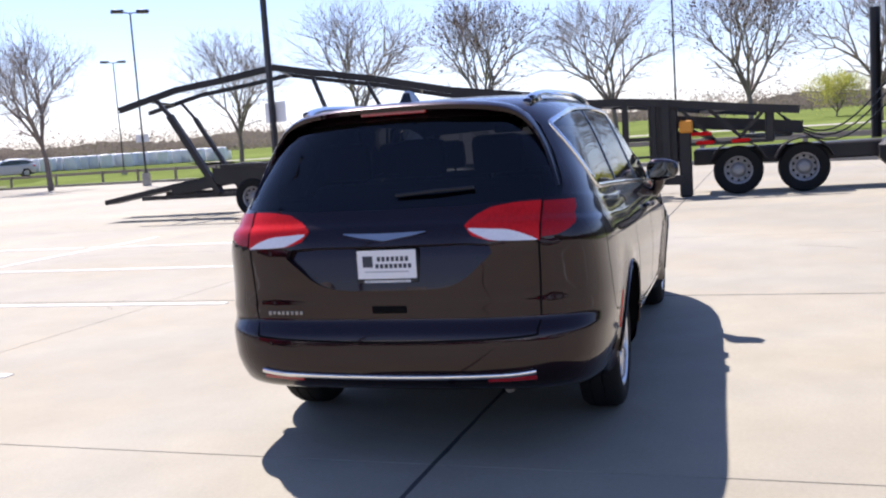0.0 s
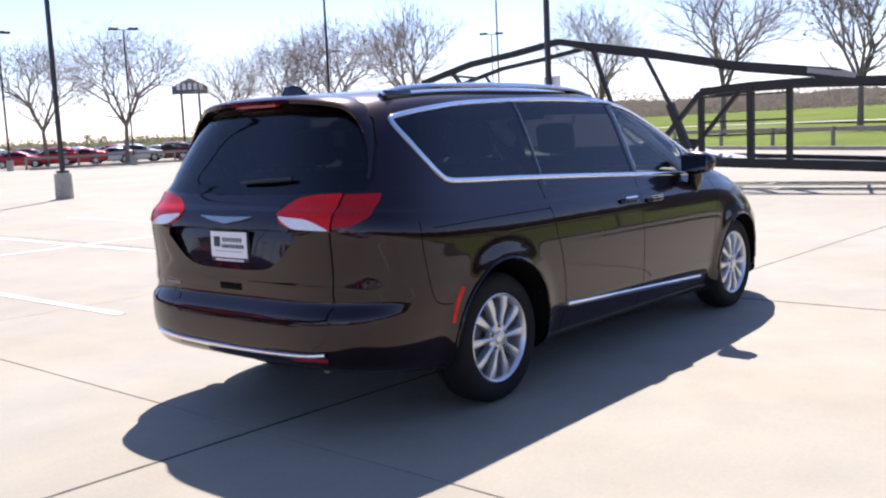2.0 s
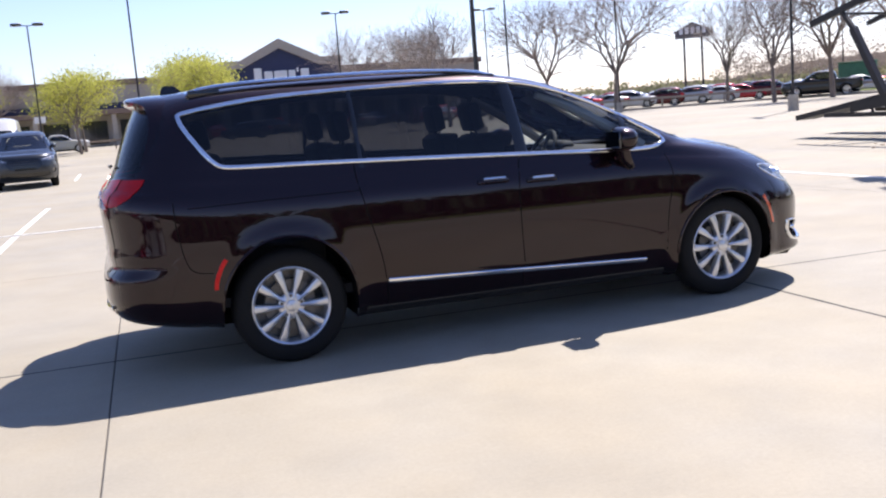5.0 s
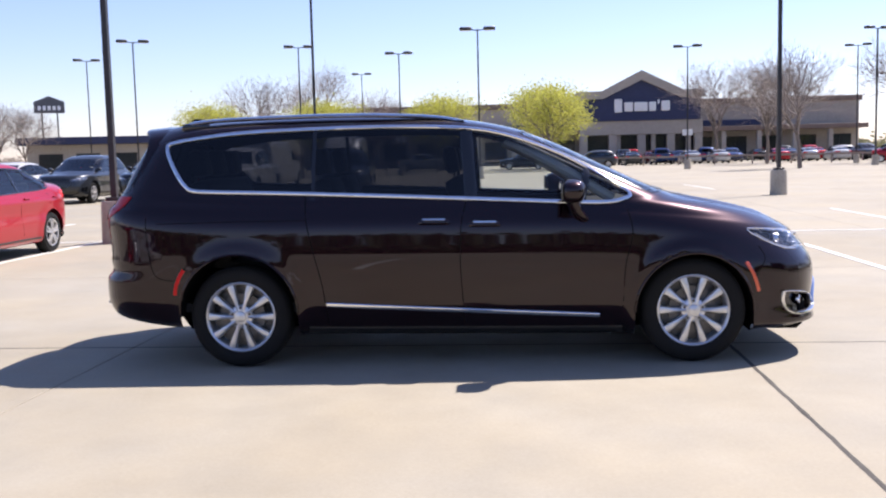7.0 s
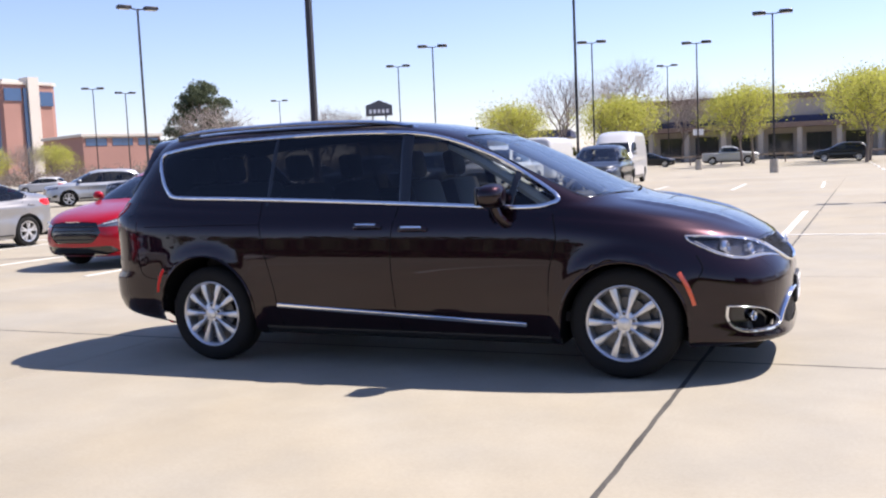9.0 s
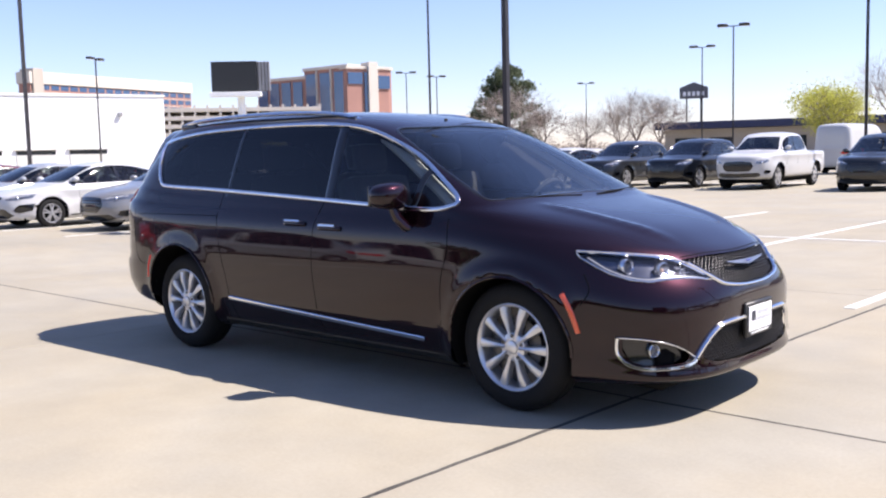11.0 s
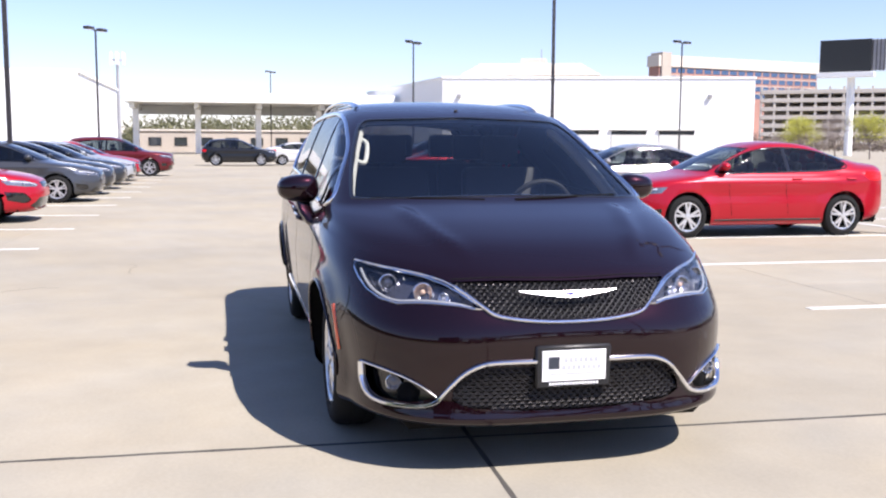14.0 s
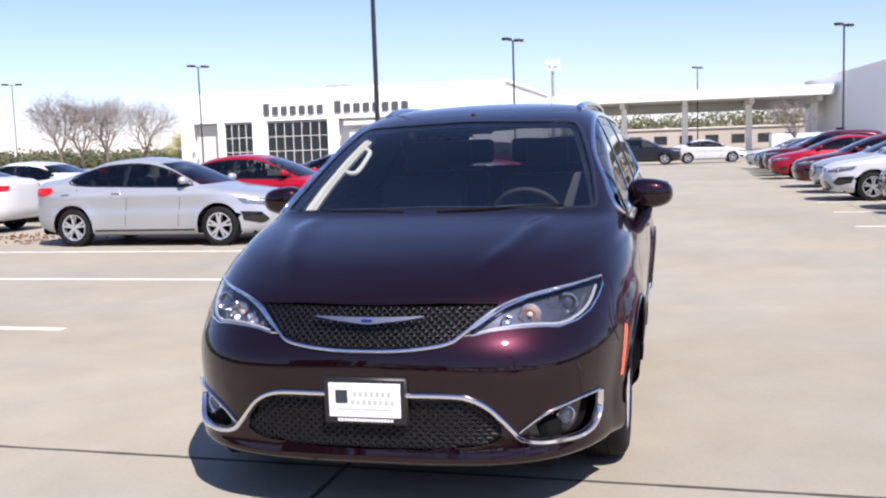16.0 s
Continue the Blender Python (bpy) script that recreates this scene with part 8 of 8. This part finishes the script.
verts = [bm.verts.new(q) for q in ((*ray_place(E0, 45, 98), 0), (*ray_place(E0, 20, 98), 0), (*ray_place(E0, 20, 102), 1.0), (*ray_place(E0, 45, 102), 1.0), (*ray_place(E0, 45, 112), 1.0), (*ray_place(E0, 20, 112), 1.0))]
bm.faces.new((verts[0], verts[1], verts[2], verts[3]))
bm.faces.new((verts[3], verts[2], verts[5], verts[4]))
tagged(part("grass_bank", bm, M["grass"], smooth=False), "green grass bank under the pallets", "grass", kind="structure")

# ---- car carrier trailer and its tractor ----
M["carrier"] = material("black painted steel", (0.022, 0.020, 0.020), 0.5, 0.3, bump=0.2, scale=40, vary=0.3)
M["carrier_grey"] = material("worn ramp steel", (0.32, 0.31, 0.30), 0.55, 0.6, bump=0.3, scale=30, vary=0.3)
M["orange"] = material("orange box", (0.70, 0.28, 0.02), 0.5)
TX0, TX1 = 13.9, 16.3
carrier = empty("car_carrier_trailer", pose(0, 0, 0), label="empty black steel car carrier trailer with its ramps half lowered", category="trailer")


def steel(name, a, b, w=0.12, h=0.16, mat="carrier", label=""):
    bm = bmesh.new()
    beam(bm, a, b, w, h, (1, 0, 0) if abs(Vector(b)[2] - Vector(a)[2]) > 3 * abs(Vector(b)[1] - Vector(a)[1]) else (0, 0, 1))
    return part(name, bm, M[mat], carrier, label, smooth=False)


SKEW = 0.75  # the far side stands further back
deck = [(12.82, 2.76), (11.95, 2.96), (11.2, 3.13), (9.8, 3.28), (8.55, 3.45), (7.6, 3.26), (6.2, 3.01), (4.28, 2.59), (2.4, 2.32), (2.08, 2.26)]
front_deck = [(5.0, 2.06), (3.88, 2.13), (2.84, 2.14), (0.58, 2.05), (-0.29, 1.97), (-1.65, 1.79), (-2.9, 1.66)]
for x, dy in ((TX0, 0.0), (TX1, SKEW)):
    thin = 1.0 if dy == 0 else 0.7
    for (y0, z0), (y1, z1) in zip(deck, deck[1:]):
        steel("upper_rail", (x, y0 + dy, z0), (x, y1 + dy, z1), 0.10, 0.15 * thin)
    for (y0, z0), (y1, z1) in zip(front_deck, front_deck[1:]):
        steel("front_upper_rail", (x, y0 + dy, z0), (x, y1 + dy, z1), 0.10, 0.16 * thin)
    steel("lower_rail", (x, 5.6 + dy, 0.60), (x, -0.60 + dy, 0.36), 0.10, 0.20)
    steel("rear_lower_rail", (x, 10.4 + dy, 1.02), (x, 5.4 + dy, 0.82), 0.12, 0.40)
    for y, z0, z1, w in ((4.99, 0.6, 2.08, 0.11), (3.90, 0.55, 2.13, 0.13), (3.09, 0.55, 2.13, 0.11), (0.55, 0.45, 2.05, 0.13), (-0.03, 0.45, 2.0, 0.07), (-0.28, 0.4, 1.97, 0.15)):
        if dy == 0:
            steel("post", (x, y + dy, z0), (x, y + dy, z1), w * thin, w * thin)
    for y0, z0, y1, z1, w in ((7.64, 3.26, 7.17, 1.95, 0.08), (7.17, 1.95, 6.55, 0.85, 0.17), (6.31, 2.96, 5.72, 1.85, 0.07), (5.72, 1.85, 5.30, 0.85, 0.15), (11.79, 2.95, 11.44, 2.54, 0.09), (11.44, 2.54, 10.26, 0.60, 0.15), (5.0, 2.05, 6.05, 0.90, 0.10), (4.12, 2.05, 5.2, 0.85, 0.08)):
        if dy == 0 or y0 > 11:
            steel("brace", (x, y0 + dy, z0), (x, y1 + dy, z1), w * thin, w * thin)
    if dy == 0:
        for z in (1.95, 1.42, 1.13):
            steel("side_rung", (x, 4.99, z), (x, 3.09, z), 0.03, 0.035)
        for z, w in ((1.25, 0.08), (0.87, 0.05)):
            steel("side_rung", (x, 0.55, z), (x, -0.28, z), w, w)
for y, z in ((12.0, 2.92), (8.5, 3.42), (5.0, 2.74), (2.2, 2.26)):
    steel("deck_crossbar", (TX0, y, z), (TX1, y + SKEW, z), 0.06, 0.06)
for y, z in ((5.0, 2.04), (0.55, 2.02), (-1.65, 1.76)):
    steel("front_crossbar", (TX0, y, z), (TX1, y + SKEW, z), 0.06, 0.06)
steel("gooseneck", (TX0 + 0.9, 0.0, 1.62), (TX0 + 0.9, -3.0, 1.30), 0.5, 0.26)
bm = bmesh.new()
beam(bm, (TX0 - 0.06, 2.72, 2.36), (TX0 - 0.06, 1.80, 2.20), 0.02, 0.11)
part("worn_plate", bm, M["carrier_grey"], carrier, "worn bare steel plate", smooth=False)
for x, dy in ((TX0 + 0.40, 0.2), (TX1 - 0.45, 0.9)):
    for name, a, c, w, mat, label in (("loading_ramp", (13.4, 0.50), (10.2, 1.0), 0.6, "carrier", "black loading ramp let half down"), ("lower_track", (9.4, 1.0), (5.6, 0.95), 0.5, "carrier", "black lower wheel track"),
                                      ("front_track", (3.4, 0.52), (-0.4, 0.36), 0.5, "carrier", "black front wheel track"), ("skid_ramp", (6.0, 0.98), (3.5, 0.48), 0.42, "carrier_grey", "worn steel skid ramp")):
        bm = bmesh.new()
        beam(bm, (x, a[0] + dy, a[1]), (x, c[0] + dy, c[1]), w, 0.12 if name == "loading_ramp" else 0.04)
        part(name, bm, M[mat], carrier, label, smooth=False)
for x, dy in ((TX0 + 0.05, 0.0), (TX1 - 0.1, SKEW)):
    steel("ramp_frame", (x, 12.45 + dy, 0.56), (x, 9.7 + dy, 0.56), 0.10, 0.10)
    steel("ramp_web", (x, 11.6 + dy, 0.72), (x, 10.0 + dy, 0.90), 0.06, 0.22)
    steel("wheel_guard", (x, 10.15 + dy, 1.24), (x, 7.4 + dy, 1.20), 0.30, 0.10)
    for y in (10.9, 10.2):
        steel("ramp_strut", (x, y + dy, 0.56), (x, y + 0.1 + dy, 0.92), 0.05, 0.05)
block(carrier, "neck_plate", (TX0 + 0.03, -0.52, 0.72), (TX0 + 0.20, 0.08, 1.98), M["carrier"], "black steel neck plate")
block(carrier, "neck_end", (TX0 + 0.02, -2.42, 1.06), (TX0 + 0.16, -2.24, 1.70), M["carrier"], "black end post")
steel("neck_rail", (TX0 + 0.06, -0.5, 1.08), (TX0 + 0.06, -2.4, 1.08), 0.05, 0.07)
for y0, z0, y1, z1 in ((-0.60, 1.80, -1.25, 1.15), (-1.15, 1.78, -1.75, 1.20), (-1.30, 1.10, -0.75, 1.40), (-2.2, 1.66, -1.7, 1.12)):
    steel("neck_brace", (TX0 + 0.1, y0, z0), (TX0 + 0.1, y1, z1), 0.06, 0.07)
for y in (-1.25, -1.95):
    block(carrier, "reflector_strip", (TX0 - 0.01, y, 1.07), (TX0 + 0.02, y + 0.38, 1.15), M["red_lens"], "red reflector strip")
block(carrier, "control_box", (TX0 - 0.10, -0.82, 1.33), (TX0 + 0.1, -0.55, 1.59), M["orange"], "orange control box")
block(carrier, "landing_leg", (TX0, -0.78, 0.0), (TX0 + 0.25, -0.52, 1.40), M["carrier"], "black landing leg")
block(carrier, "marker_box", (TX0 - 0.10, 7.0, 0.64), (TX0 + 0.1, 7.3, 0.80), M["orange"], "orange marker box")


def truck_wheel(parent, x, y, r=0.50, s=-1):
    hub = empty("wheel")
    hub.parent = parent
    hub.location = (x, y, r)
    hub.rotation_euler = (0, 0, -math.pi / 2)
    bm = bmesh.new()
    k = 0.58 * r
    lathe(bm, [(k, 0.02), (k + 0.05, 0.0), (r - 0.04, 0.0), (r, 0.04), (r, 0.24), (r - 0.03, 0.28), (k, 0.27)], 40)
    bmesh.ops.recalc_face_normals(bm, faces=bm.faces[:])
    part("tyre", bm, M["tyre"], hub, "black truck tyre")
    bm = bmesh.new()
    lathe(bm, [(k, 0.015), (k - 0.03, 0.03), (k - 0.05, 0.09), (k * 0.55, 0.11), (k * 0.45, 0.05), (k * 0.25, 0.02), (0.002, 0.02)], 30)
    for q in range(10):
        a = 2 * math.pi * q / 10
        rod(bm, (k * 0.62 * math.cos(a), 0.06, k * 0.62 * math.sin(a)), (k * 0.62 * math.cos(a), 0.11, k * 0.62 * math.sin(a)), 0.022, seg=6)
    bmesh.ops.recalc_face_normals(bm, faces=bm.faces[:])
    rim = part("rim", bm, M["carrier_grey"], hub, "dull steel rim")
    bm = bmesh.new()
    for q in range(10):
        a = 2 * math.pi * (q + 0.5) / 10
        rod(bm, (k * 0.76 * math.cos(a), 0.085, k * 0.76 * math.sin(a)), (k * 0.76 * math.cos(a), 0.10, k * 0.76 * math.sin(a)), 0.030, seg=8)
    part("hand_holes", bm, M["under"], rim, "ring of dark holes")


for y in (9.35, 8.10):
    truck_wheel(carrier, TX0 - 0.1, y, 0.46)
tractor = empty("truck_tractor", pose(0, 0, 0), label="black truck tractor with polished rims coupled to the carrier", category="truck")
for y in (-1.70, -2.98):
    truck_wheel(tractor, TX0 + 0.15, y, 0.50)
    bm = bmesh.new()
    pts = [(TX0 + 0.35, y + 0.60 * math.cos(a), 0.50 + 0.60 * math.sin(a)) for a in np.linspace(0.35, math.pi - 0.35, 10)]
    for p, q in zip(pts, pts[1:]):
        beam(bm, p, q, 0.6, 0.03, (0, p[1] - y, p[2] - 0.5))
    part("mudguard", bm, M["carrier"], tractor, "black mudguard", smooth=False)
block(tractor, "chassis", (14.4, -8.8, 0.62), (15.8, -0.8, 0.95), M["carrier"], "black chassis rails")
block(tractor, "fuel_tank", (13.95, -6.4, 0.45), (14.7, -4.4, 1.0), M["carrier"], "black tank", bevel=0.15)
bm = bmesh.new()
lathe(bm, [(0.002, 0.0), (0.5, 0.0), (0.55, 0.04), (0.5, 0.10), (0.002, 0.1)], 24, "Z", (15.1, -2.3, 1.12))
part("fifth_wheel", bm, M["carrier_grey"], tractor, "greased coupling plate")
block(tractor, "cab", (13.95, -8.3, 0.9), (16.3, -4.85, 3.55), M["car_dark"], "black cab and sleeper", bevel=0.15)
for x in (14.0, 16.2):
    bm = bmesh.new()
    rod(bm, (x, -4.62, 0.95), (x, -4.62, 3.75), 0.11, seg=16)
    part("exhaust_pipe", bm, M["carrier"], tractor, "tall black exhaust pipe")
for k in range(3):
    bm = bmesh.new()
    pts = [(14.7 + 0.2 * k, -4.7 + 2.3 * u, 1.75 - 0.75 * math.sin(math.pi * u) + 0.2 * k * (1 - u)) for u in np.linspace(0, 1, 12)]
    tube(bm, pts, 0.02, 6)
    part("air_hose", bm, M["plastic"], tractor, "looping black air hose")
block(tractor, "red_reflector", (13.93, -1.2, 1.25), (13.97, -0.7, 1.33), M["red_lens"], "red reflector strip")

# dry leaves blown against the stall lines
M["dry_leaf"] = leafy("dry brown leaves", (0.16, 0.085, 0.045), 0.2)
r = np.random.RandomState(8)
heap = [(x + r.normal(0, 0.35), y + r.normal(0, 0.5), 0.012) for x, y, n in ((-10.2, -11.2, 160), (-9.4, -10.1, 110), (-12.4, 9.9, 60), (12.6, 8.5, 60)) for _ in range(n)]
leaves = flakes(heap, 600, 0.02, 0.028, 5, 0.1)
leaves.materials.append(M["dry_leaf"])
tagged(new("leaf_litter", leaves), "dry brown leaves scattered on the concrete", "leaves", kind="stuff")
